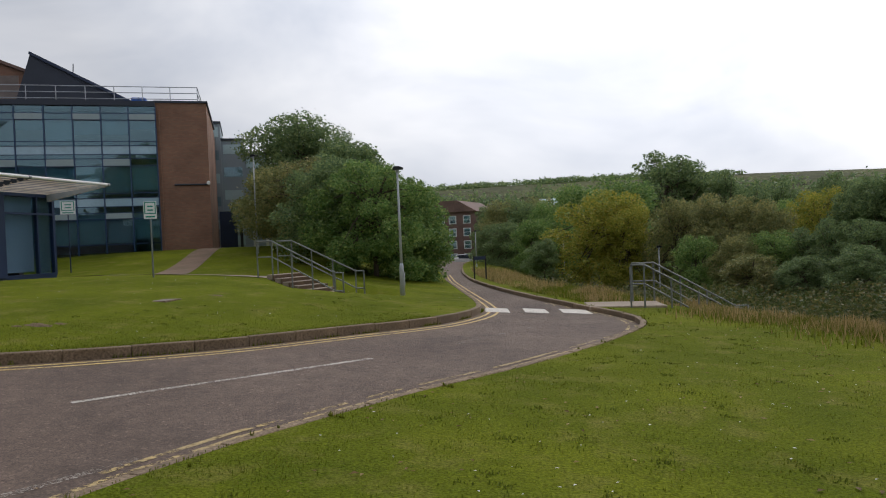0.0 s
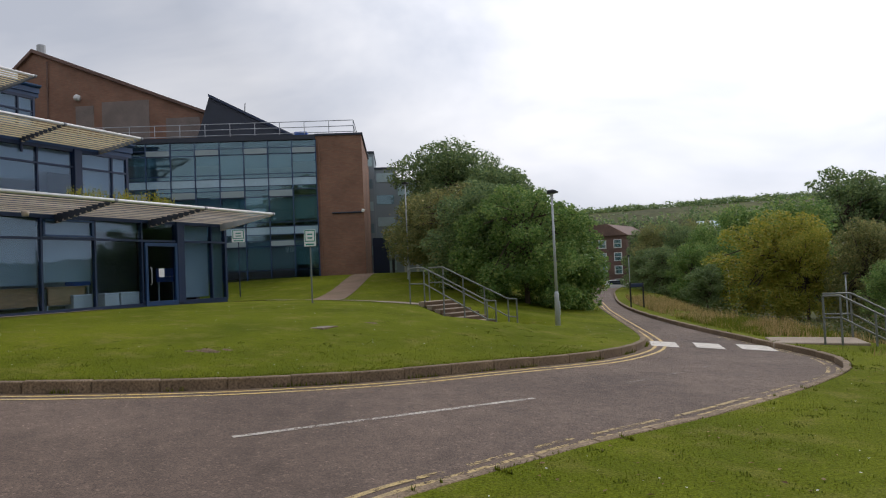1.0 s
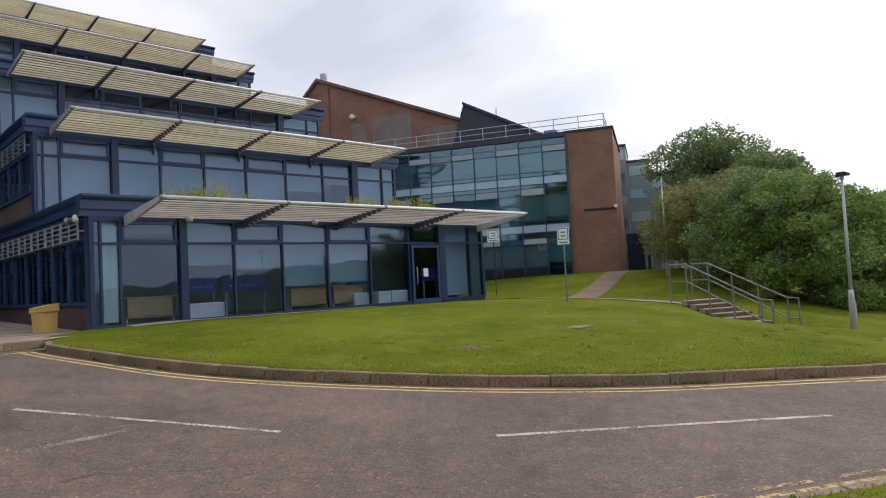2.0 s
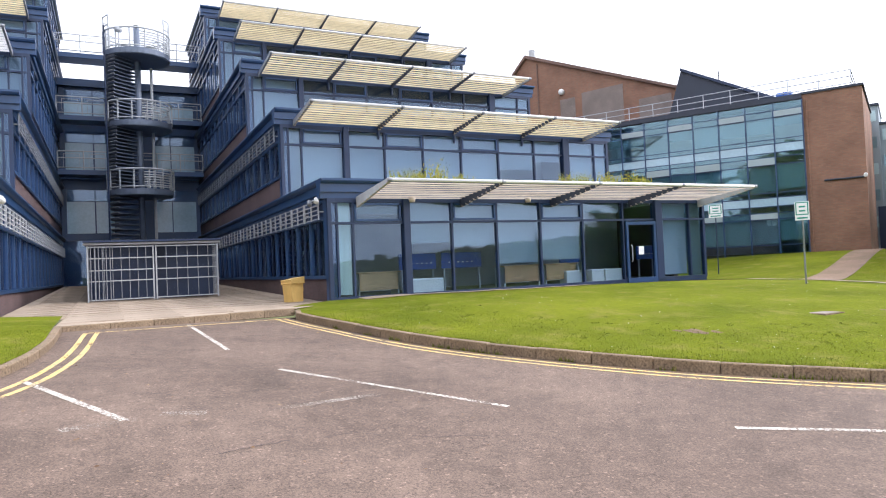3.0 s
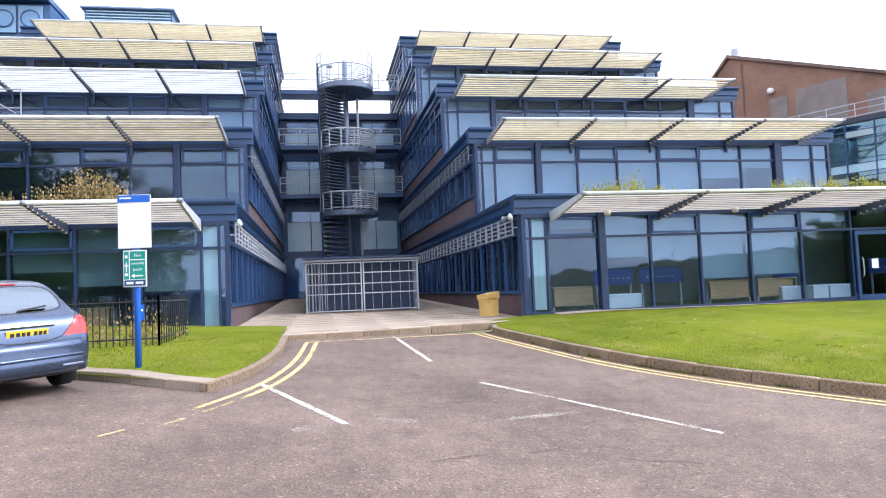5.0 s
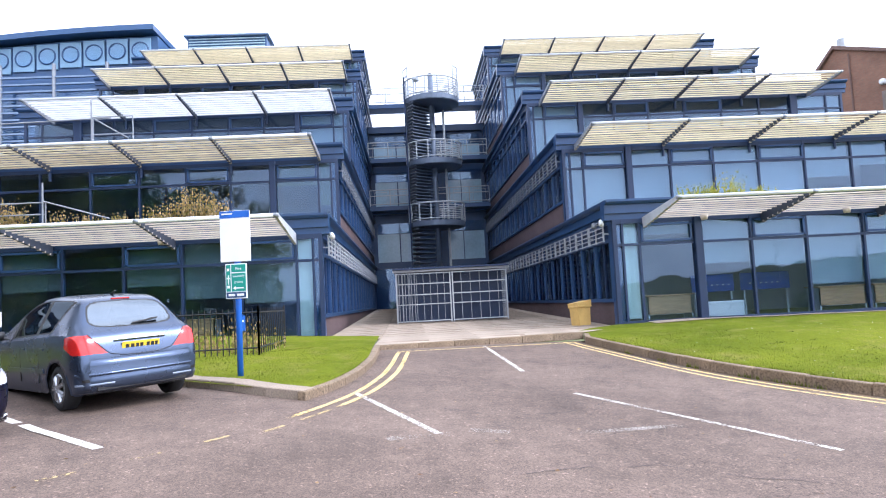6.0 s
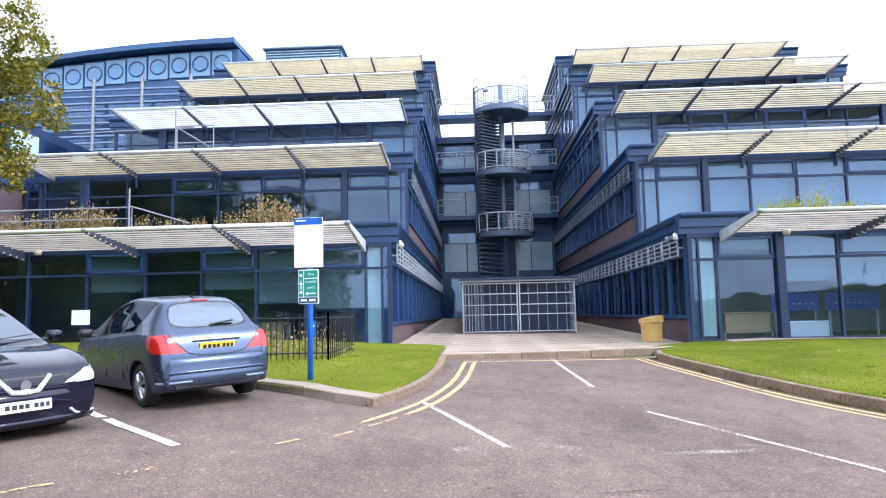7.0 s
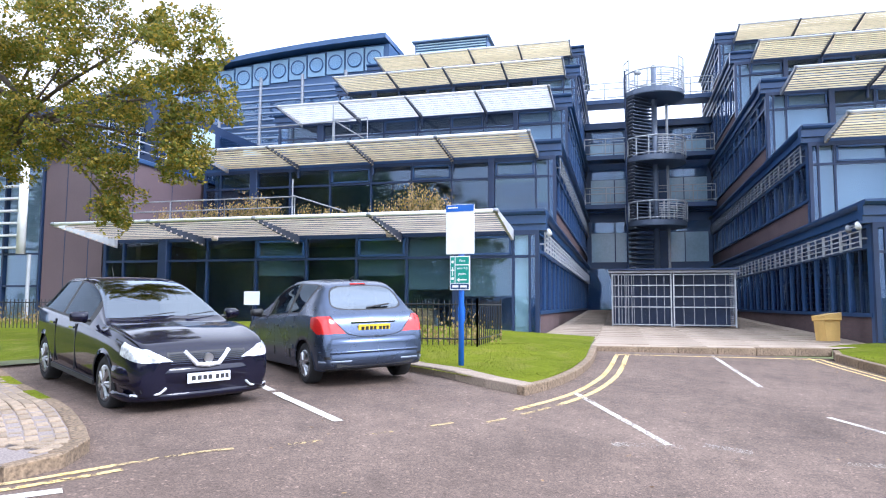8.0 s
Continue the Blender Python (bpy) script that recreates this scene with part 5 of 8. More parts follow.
# ---- left neighbours: plum block, glass hall, curved-roof block, plant room ----
pb = thing("plum_block", "plum panelled block with a recessed upper storey", "building")
part("wall", Geo().box(-19.25, -36, -16.35, -18.75, 0.3, 6.45), PANEL, pb)
for y in (-16.9, -17.85):
    part("joint", Geo().box(-19.245, -19.30, y, y - 0.03, 0.4, 6.4), NAVYD, pb)
for i in range(6):
    part("side_joint", Geo().box(-20.6 - 2.1 * i, -20.63 - 2.1 * i, -16.345, -16.40, 4.1, 6.4), NAVYD, pb)
part("coping", Geo().box(-19.15, -36, -16.25, -18.85, 6.45, 6.62, cut=0.02), NAVY, pb)
part("upper_wall", Geo().box(-22.5, -36, -17.2, -27, 6.6, 9.4), NAVYD, pb)
for i in range(7):
    part("upper_window", Geo().box(-22.45, -22.5, -17.5 - 1.3 * i, -18.6 - 1.3 * i, 7.2, 9.0), GLASS, pb)
for i in range(6):
    part("upper_side_window", Geo().box(-23.0 - 2.0 * i, -24.6 - 2.0 * i, -17.15, -17.2, 7.2, 9.0), SPANDREL if i % 2 else GLASS, pb)
railing("rail", pb, [(-19.4, -18.6, 6.62), (-19.4, -16.45, 6.62), (-30, -16.45, 6.62)], 1.0, (0.66, 0.33), 1.5, 0.025, STEEL)

gh = thing("glass_hall", "glazed hall with pale horizontal blades and a white column", "building")
part("wall", Geo().box(-20.2, -34, -18.75, -40, 0.3, 6.2), ROOM, gh)
part("glass", Geo().box(-19.3, -19.33, -18.75, -40, 0.6, 6.1), GLASS, gh).visible_shadow = False
part("roof", Geo().box(-18.9, -34, -18.75, -40, 6.2, 6.5), NAVY, gh)
part("column", Geo().tube([(-18.75, -19.15, 3.1), (-18.75, -19.15, 6.3)], 0.14, 14), WHITEM, gh, "fat white column", smooth=True)
part("column_base", Geo().tube([(-19.1, -19.15, 0.5), (-19.1, -19.15, 3.1)], 0.06, 10), GREYP, gh)
for i in range(7):
    part("blade", Geo().box(-18.85, -19.05, -19.4, -40, 3.3 + 0.42 * i, 3.36 + 0.42 * i), WHITEM, gh)
for i in range(14):
    part("mullion", Geo().box(-19.2, -19.36, -18.8 - 1.55 * i, -18.88 - 1.55 * i, 0.6, 6.1), NAVYD, gh)
for z in (2.0, 3.1):
    part("transom", Geo().box(-19.22, -19.36, -18.75, -40, z, z + 0.07), NAVYD, gh)

cb = thing("curved_roof_block", "blue block with a shallow curved roof and round windows", "building")
CBX = -44.0
zc = lambda y: 20.25 - 0.0043 * (y + 15.1) ** 2 + 0.005 * (y + 15.1)
ys = np.linspace(-15.2, -44, 15)
part("wall", Geo().prism([(y, zc(y) - 0.5) for y in ys] + [(-44, 6), (-15.2, 6)], lambda u, v, w: (w, u, v), CBX - 0.1, CBX - 10), BLUEM, cb)
part("roof", Geo().prism([(y, zc(y)) for y in ys] + [(y, zc(y) - 0.35) for y in ys[::-1]], lambda u, v, w: (w, u, v), CBX + 0.7, CBX - 10.5), BLUEM, cb, "thin curved blue roof")
for i in range(18):
    y = -15.6 - 1.47 * i
    z1 = zc(y - 0.7) - 0.55
    pn = part("clerestory_panel", Geo().box(CBX + 0.04, CBX - 0.05, y, y - 1.32, z1 - 1.75, z1 - 0.1), CIRCLEP, cb, "pale blue panel with a round window")
    part("round_window", Geo().tube([(CBX + 0.03, y - 0.66, z1 - 0.9), (CBX + 0.07, y - 0.66, z1 - 0.9)], 0.5, 20), GLASS, pn)
    part("ring", Geo().tube([(CBX + 0.07, y - 0.66 + 0.52 * math.cos(a), z1 - 0.9 + 0.52 * math.sin(a)) for a in np.linspace(0, 2 * math.pi, 20, endpoint=False)], 0.05, 5, True), BLUEM, pn)
for i in range(13):
    z = 16.9 - 0.45 * i
    part("louvre", Geo().box(CBX + 0.75, CBX + 0.55, -17.5, -44, z, z + 0.1), LOUVREB, cb)
for i in range(8):
    part("louvre_post", Geo().box(CBX + 0.85, CBX + 0.6, -18.0 - 3.3 * i, -18.16 - 3.3 * i, 11.0, 17.8, cut=0.03), CAGEG, cb)
for i in range(4):
    part("window_band", Geo().box(CBX - 0.05, CBX - 0.09, -16, -44, 7.0 + 2.6 * i, 8.6 + 2.6 * i), GLASS, cb)

pl = thing("plant_room", "grey louvred rooftop plant room", "plant room")
part("body", Geo().box(-48.3, -51.5, -14.6, -9.0, 17.9, 21.3), BLUEM, pl)
part("cap", Geo().box(-48.0, -51.8, -14.8, -8.8, 21.3, 21.42, cut=0.02), LOUVREB, pl)
for i in range(12):
    part("louvre", Geo().box(-48.2, -48.32, -14.5, -9.1, 18.9 + 0.2 * i, 18.97 + 0.2 * i), SPANDREL, pl)

# ---- the brick-and-glass block beyond the lawn ----
U = (0.876, 0.482)
BB = Matrix.Translation((-21.4, 35.3, -0.2)) @ side(U)
bb = thing("brick_glass_block", "brick-ended block with a grid of bluish glazing", "office building", BB)
BW = -17.0
part("brick_pier", Geo().box(-2.75, 0, 0, 9.0, 0.6, 9.94), REDB, bb, "plain red-brown brick pier")
part("brick_return", Geo().box(-0.3, -0.02, 9.0, 22, 0.6, 9.6), REDB, bb)
part("coping", Geo().box(-2.8, 0.08, -0.08, 9.1, 9.94, 10.06), SLATE, bb)
part("core", Geo().box(BW, -2.75, 3.0, 9.0, 0.6, 9.5), ROOM, bb)
part("fascia", Geo().box(BW, -2.75, -0.12, 0.6, 9.74, 10.02), SLATE, bb)
part("roof", Geo().box(BW, -0.1, 0.4, 9, 9.5, 9.8), SLATE, bb)
for z in (3.45, 6.85):
    part("floor_slab", Geo().box(BW, -2.75, 0.25, 3.0, z, z + 0.25), ROOM, bb)
part("gutter_pipe", Geo().tube([(-1.9, -0.06, 5.25), (-0.1, -0.06, 5.25), (-0.05, -0.06, 5.4)], 0.05, 8), SLATE, bb, "dark pipe across the brick")
part("wall_lamp", Geo().tube([(-0.05, -0.1, 5.35), (-0.05, -0.35, 5.3)], 0.1, 8), WHITEM, bb)
part("downpipe", Geo().tube([(-2.55, -0.06, 0.8), (-2.55, -0.06, 9.6)], 0.045, 8), REDB, bb)
rows = [(9.32, 9.70, "d"), (8.96, 9.28, "s"), (7.76, 8.92, "g"), (7.52, 7.73, "d"), (7.04, 7.48, "p"), (6.80, 7.0, "d"), (6.38, 6.76, "s"), (4.86, 6.34, "g"), (4.60, 4.82, "d"),
        (4.12, 4.55, "p"), (3.76, 4.08, "d"), (3.42, 3.72, "s"), (2.0, 3.38, "g"), (1.2, 1.96, "d")]
rng = random.Random(4)
for i in range(10):
    x1 = -2.78 - 1.42 * i
    x0 = x1 - 1.36
    part("mullion", Geo().box(x1, x1 + 0.06, -0.09, 0.05, 0.8, 9.74), NAVY, bb)
    for z0, z1, kind_ in rows:
        odd = (i + int(z0 * 2)) % 2
        m = {"s": VENTP if odd else GLASSB, "g": GLASSB, "p": PALEG, "d": GLASSB}[kind_]
        y = -0.07 if kind_ == "s" and odd else -0.03
        part("pane", Geo().box(x0, x1, y, y + 0.03, z0, z1), m, bb)
        if kind_ == "s" and odd:
            part("vent_frame", Geo().box(x0, x1, -0.10, -0.02, z0 - 0.05, z0), NAVYD, bb)
        low = z0 < 5.0
        if kind_ == "g" and (low or rng.random() < 0.85):
            drop = rng.uniform(0.8, 1.0) if low else rng.uniform(0.35, 0.98)
            part("blind", Geo().box(x0, x1, 0.12, 0.125, z1 - drop * (z1 - z0), z1), (VENTP, BLIND, VENTP)[i % 3] if low else rng.choice((SPANG, SPANG, BLINDG)), bb)
    for z in (9.30, 8.94, 7.745, 7.50, 7.02, 6.78, 6.36, 4.84, 4.575, 4.10, 3.74, 3.40, 1.98):
        part("transom", Geo().box(x0, x1, -0.055, 0.0, z - 0.02, z + 0.02), NAVY, bb)
for x in (-4.0, -5.6, -8.2):
    part("ceiling_light", Geo().box(x, x + 0.9, 1.0, 1.15, 9.0, 9.05), OFFW, bb)
# roof railing
rl = thing("roof_railing", "thin pale roof guard railing", "railing", BB)
for z in (10.35, 10.7, 11.05):
    part("rail", Geo().tube([(BW, 1.2, z), (-0.5, 0.9, z)], 0.025, 6), STEEL, rl)
    part("end_rail", Geo().tube([(-0.5, 0.9, z), (-0.5, 7.5, z)], 0.025, 6), STEEL, rl)
for i in range(12):
    x = -0.5 - 1.5 * i
    part("post", Geo().tube([(x, 0.92 + 0.018 * i, 9.8), (x, 0.92 + 0.018 * i, 11.05)], 0.025, 6), STEEL, rl)
for i, x in enumerate((-3.7, -4.5)):
    tk = thing("blue_tarp_box", "blue covered crate on the flat roof", "crate", BB @ pose(x, 1.9, 9.8))
    part("body", Geo().box(-0.5, 0.3, -0.4, 0.4, 0, 0.75 - 0.2 * i, cut=0.03), BLUEPOST, tk)
    part("strap", Geo().box(-0.12, -0.08, -0.41, 0.41, 0.02, 0.76 - 0.2 * i), NAVYD, tk)
# dark wedge roof, then the brick hall behind it
wd = thing("wedge_roof", "dark slate-clad wedge roof rising to a sharp corner", "roof", BB)
part("gable", Geo().prism([(-10.9, 9.7), (-9.75, 13.38), (-3.4, 10.0), (-3.2, 9.7)], lambda u, v, w: (u, w, v), 3.2, 8.8), SLATE, wd)
part("verge", Geo().prism([(-9.8, 13.33), (-9.77, 13.48), (-3.3, 10.1), (-3.4, 9.95)], lambda u, v, w: (u, w, v), 3.05, 8.9), NAVYD, wd)
part("aerial", Geo().tube([(-7.6, 3.4, 12.0), (-7.55, 3.4, 12.9)], 0.03, 5), SLATE, wd)
V2 = Vector((11.0, 4.4)).normalized()
B2 = Matrix.Translation((-34.9, 36.0, 0)) @ side(V2)
b2 = thing("brick_hall", "tall brick hall with a single sloping roof", "building", B2)
part("wall", Geo().prism([(-13.1, 1), (-13.1, 17.0), (-11.9, 18.05), (0.6, 12.9), (0.6, 1)], lambda u, v, w: (u, w, v), 0, 14), REDB, b2)
part("roof", Geo().prism([(-13.4, 16.85), (-11.9, 18.25), (0.9, 13.0), (0.9, 12.8), (-11.9, 18.0), (-13.3, 16.7)], lambda u, v, w: (u, w, v), -0.25, 14.2), ROOFT, b2)
part("roof_vent", Geo().tube([(-12.0, 1.0, 17.9), (-12.0, 1.0, 18.9)], 0.3, 10), GREYP, b2)
part("louvre_panel", Geo().box(-7.0, -3.6, -0.03, 0.1, 11.4, 14.2), PATHM, b2, "grey-brown louvred panel")
part("side_louvre", Geo().box(-2.4, 0.0, -0.03, 0.1, 10.5, 12.8), PATHM, b2)
part("hatch", Geo().box(-8.9, -7.6, -0.05, 0.1, 12.5, 14.0), PATHM, b2, "pale door high in the wall")
part("wall_lamp", Geo().tube([(-8.7, -0.25, 14.6), (-8.7, 0, 14.6)], 0.22, 12), WHITEM, b2, smooth=True)
part("pipe", Geo().tube([(-10.9, -0.06, 3), (-10.9, -0.06, 17.3)], 0.06, 6), ROOFT, b2)
# slim grey stair tower and entrance beside the brick pier
tw = thing("glazed_tower", "grey-blue glazed tower behind the brick pier", "building", Matrix.Translation((-26.3, 45.0, 0)) @ side(U))
for i, (x0, x1, zt) in enumerate(((-1.5, 0.0, 10.5), (0.0, 1.6, 9.3), (1.6, 3.4, 8.3))):
    part("bay", Geo().box(x0, x1, i * 0.4, 6, 0.8, zt), BLIND, tw)
    for k in range(5):
        part("window", Geo().box(x0 + 0.15, x1 - 0.15, i * 0.4 - 0.04, i * 0.4 + 0.02, zt - 1.0 - 1.7 * k, zt - 0.3 - 1.7 * k), SPANDREL if k % 2 == 0 else GLASSB, tw)
    part("cap", Geo().box(x0 - 0.05, x1 + 0.05, i * 0.4 - 0.1, 6, zt, zt + 0.15), SLATE, tw)
part("entrance", Geo().box(-0.3, 0.9, -0.1, 0.1, 1.1, 4.0), NAVYD, tw, "dark entrance doors")
for x in (-0.5, 1.2, 2.1, 3.0):
    part("pillar", Geo().box(x - 0.1, x + 0.1, -1.2, -1.0, 0.8, 4.0), OFFW if x > 2 else SLATE, tw)

# ---- paths, steps and rails on the lawn ----
def ribbon(name, ctrl, width, height, material, lift, label):
    line = spline(ctrl, 0.5)
    a, b = offset(line, width / 2), offset(line, -width / 2)
    g = Geo()
    for i in range(len(line) - 1):
        g.poly([(*p, height(*p) + lift) for p in (b[i], b[i + 1], a[i + 1], a[i])])
    return solid(name, g, material, label, "path", kind="structure")


ribbon("path", [(-18.8, 7.0), (-18.75, 12.0), (-18.6, 17.0), (-18.4, 20.6)], 0.75, lawn_z, PAVING, 0.015, "narrow concrete path along the glass front")
ribbon("path", [(-18.4, 20.4), (-17.0, 20.9), (-14.8, 21.2), (-12.4, 20.9), (-9.8, 20.3)], 1.1, lawn_z, PAVING, 0.02, "pale concrete path crossing the lawn")
ribbon("path", [(-14.9, 21.3), (-16.2, 24.0), (-18.2, 28.5), (-20.6, 33.8), (-23.2, 39.5), (-26.0, 44.5)], 1.25, lawn_z, FOOTM, 0.02, "brown tarmac path climbing to the brick block")

steps = thing("garden_steps", "timber-edged concrete steps down the grass bank", "steps")
for i in range(8):
    a = STEP_A + (STEP_B - STEP_A) * i / 8
    m = Matrix.Translation((a[0], a[1], step_z((i + 0.5) / 8) + 0.05)) @ side((STEP_B - STEP_A) / np.linalg.norm(STEP_B - STEP_A))
    part("tread", Geo().box(0.0, 0.36, -0.58, 0.58, -0.16, 0.0, m, cut=0.01), PAVING, steps)
    part("riser_board", Geo().box(0.34, 0.385, -0.62, 0.62, -0.16, -0.015, m), TIMBER, steps)


def stair_rail(x, y, top, end, z0, z1, label, flat=0.75, name="stair_railing"):
    """A tubular handrail with a flat lead-in, sloping top and middle rails and turned ends."""
    th = thing(name, label, "railing", group="stair railings")
    a, b = Vector((*top, z0)), Vector((*end, z1))
    d = Vector((b.x - a.x, b.y - a.y, 0)).normalized()
    lead = a - d * flat
    lead.z = z0
    tail = b + d * 0.35
    tail.z = z1
    H = Vector((0, 0, 1.0))
    part("top_rail", Geo().tube([lead + H, a + H, b + H * 0.95, tail + H * 0.95, tail + H * 0.4], 0.024, 8), RAILG, th, smooth=True)
    part("mid_rail", Geo().tube([lead + H * 0.5, a + H * 0.5, b + H * 0.42, tail + H * 0.42], 0.021, 8), RAILG, th, smooth=True)
    for t in (0.0, 0.33, 0.66, 1.0):
        p = a + (b - a) * t
        part("post", Geo().tube([p - H * 0.25, p + H], 0.024, 8), RAILG, th)
    for p in (lead, tail):
        part("post", Geo().tube([p - H * 0.25, p + H * 0.95], 0.024, 8), RAILG, th)
    return th


stair_rail(0, 0, (-9.70, 19.58), (-7.15, 18.40), 0.46, -0.50, "galvanised tubular railing beside the garden steps")
stair_rail(0, 0, (-9.62, 20.85), (-6.95, 19.62), 0.46, -0.52, "galvanised tubular railing beside the garden steps")
stair_rail(0, 0, (1.50, 18.25), (3.55, 18.5), -0.60, -1.75, "galvanised railing down the valley steps", 0.35)
stair_rail(0, 0, (1.85, 19.6), (4.0, 19.9), -0.62, -1.85, "galvanised railing down the valley steps", 0.6)
ls = solid("landing_slab", Geo().box(-0.25, 1.75, -0.62, 0.62, -0.15, 0.0, cut=0.02), PAVING, "pale concrete landing at the head of the valley steps", "landing",
           Matrix.Translation((0.25, 18.75, -0.66)) @ pose(0, 0, 0, 0, 1.0, 8), kind="structure")


def lamp_post(x, y, z, h, label, double=False, name="street_lamp"):
    th = thing(name, label, "street lamp", pose(x, y, z), "street lamps")
    part("base", Geo().tube([(0, 0, -0.2), (0, 0, 0.75), (0, 0, 0.9)], 0.078, 10, r2=0.05), GREYP, th, smooth=True)
    part("door", Geo().box(0.06, 0.08, -0.035, 0.035, 0.25, 0.62), GREYP, th)
    part("shaft", Geo().tube([(0, 0, 0.85), (0, 0, h - 0.1)], 0.042, 10, r2=0.028), GREYP, th, smooth=True)
    part("spigot", Geo().tube([(0, 0, h - 0.12), (0, 0, h)], 0.045, 8), GREYP, th)
    part("lantern", Geo().prism([(-0.11, 0.0), (0.15, 0.02), (0.16, 0.07), (0.07, 0.11), (-0.09, 0.10)], lambda u, v, w: (u, w, v + h - 0.04), -0.11, 0.11), BLACKM, th, "dark lantern head")
    return th


lamp_post(-5.23, 18.8, lawn_z(-5.23, 18.8), 3.39 - lawn_z(-5.23, 18.8), "slim grey lamp column on the lawn")
lamp_post(-15.85, 30.2, lawn_z(-15.85, 30.2), 5.75 - lawn_z(-15.85, 30.2), "slim grey lamp column by the path")
lamp_post(3.65, 37.9, -4.0, 4.35, "grey lamp column below the valley edge")
lamp_post(-2.0, 52.0, -3.5, 4.4, "grey lamp column below the valley edge")
lamp_post(-9.3, 55.0, -1.8, 3.6, "grey lamp column beside the far road")


def bars(parent, x, y0, y1, z0, z1, n, material):
    """Lettering too small to read, as plain bars."""
    for i in range(n):
        z = z1 - (z1 - z0) * (i + 0.35) / n
        w = (y1 - y0) * (0.55 + 0.4 * ((i * 7) % 5) / 5)
        part("text_bar", Geo().box(x, x + 0.003, y0, y0 + w, z - (z1 - z0) * 0.22 / n, z + (z1 - z0) * 0.22 / n), material, parent)


sg = thing("direction_sign", "white sign panel over a green fire assembly sign on a blue post", "sign", pose(-10.92, -2.21, 0.50, 0, 0, -8))
part("post", Geo().tube([(0, 0, -0.2), (0, 0, 2.5)], 0.045, 12), BLUEPOST, sg, "blue painted post", smooth=True)
pn = part("upper_panel", Geo().box(0.05, 0.075, -0.235, 0.235, 1.76, 2.54, cut=0.006), SIGNW, sg, "blank white panel")
part("blue_band", Geo().box(0.076, 0.079, -0.233, 0.233, 2.43, 2.535), BLUEPOST, pn, "blue top band")
bars(pn, 0.0795, -0.2, 0.1, 2.46, 2.51, 1, SIGNW)
# lower panel: fire assembly notice with lettering, an arrow and icon marks
lp = part("lower_panel", Geo().box(0.05, 0.075, -0.165, 0.165, 1.20, 1.73, cut=0.005), SIGNW, sg, "green and white fire assembly panel")
part("green_field", Geo().box(0.076, 0.078, -0.152, 0.152, 1.31, 1.715), GREENS, lp)
part("name_band", Geo().box(0.076, 0.078, -0.152, 0.152, 1.215, 1.30), NAVY, lp, "navy band with a white name")
for y0, y1 in ((-0.12, -0.02), (0.01, 0.12)):
    part("text_bar", Geo().box(0.0785, 0.080, y0, y1, 1.24, 1.275), SIGNW, lp)
part("divider", Geo().box(0.0785, 0.080, -0.082, -0.070, 1.31, 1.715), SIGNW, lp)
part("divider", Geo().box(0.0785, 0.080, -0.070, 0.152, 1.585, 1.60), SIGNW, lp)
part("arrow", Geo().prism([(-0.05, 1.36), (-0.005, 1.395), (-0.005, 1.37), (0.12, 1.37), (0.12, 1.35), (-0.005, 1.35), (-0.005, 1.325)], lambda u, v, w: (w, u, v), 0.0785, 0.080), SIGNW, lp, "white arrow")
for y0, y1, z0, z1 in ((-0.145, -0.09, 1.50, 1.52), (-0.125, -0.11, 1.42, 1.56), (-0.14, -0.10, 1.62, 1.66), (-0.14, -0.095, 1.36, 1.40)):
    part("icon_mark", Geo().box(0.0785, 0.080, y0, y1, z0, z1), SIGNW, lp)


def words(text, size, m, parent, material):
    """Lettering in the built-in font, as a thin mesh."""
    c = bpy.data.curves.new("lettering", "FONT")
    c.body, c.size, c.extrude, c.align_x, c.resolution_u = text, size, 0.0006, "CENTER", 2
    o = bpy.data.objects.new("lettering", c)
    me = bpy.data.meshes.new_from_object(o)
    bpy.data.objects.remove(o)
    me.materials.clear()
    me.materials.append(material)
    return part("lettering", me, material, parent, at=m)


for text, z in (("Fire", 1.635), ("assembly", 1.525), ("point", 1.435)):
    words(text, 0.062 if text != "assembly" else 0.052, Matrix.Translation((0.0795, 0.042, z)) @ Matrix(((0, 0, 1, 0), (1, 0, 0, 0), (0, 1, 0, 0), (0, 0, 0, 1))), lp, SIGNW)
part("back_bracket", Geo().box(-0.05, 0.05, -0.06, 0.06, 1.45, 1.5), STEEL, sg)
part("back_bracket", Geo().box(-0.05, 0.05, -0.06, 0.06, 2.1, 2.15), STEEL, sg)


def small_sign(x, y, z, h, w, ph, yaw, label, post):
    th = thing("small_sign", label, "sign", pose(x, y, z, 0, 0, yaw), "small green signs")
    part("post", Geo().tube([(0, 0, -0.2), (0, 0, h)], 0.024, 8), post, th)
    p = part("plate", Geo().box(0.035, 0.05, -w / 2, w / 2, h - ph, h, cut=0.004), SIGNW, th)
    for z0, z1, y0, y1 in ((0.92, 0.97, -0.44, 0.44), (0.28, 0.33, -0.44, 0.44), (0.33, 0.92, -0.44, -0.37), (0.33, 0.92, 0.37, 0.44), (0.68, 0.76, -0.2, 0.22), (0.46, 0.54, -0.2, 0.22), (0.08, 0.16, -0.36, 0.36)):
        part("green_line", Geo().box(0.051, 0.0535, w * y0, w * y1, h - ph + ph * z0, h - ph + ph * z1), GREENS, p)
    return th


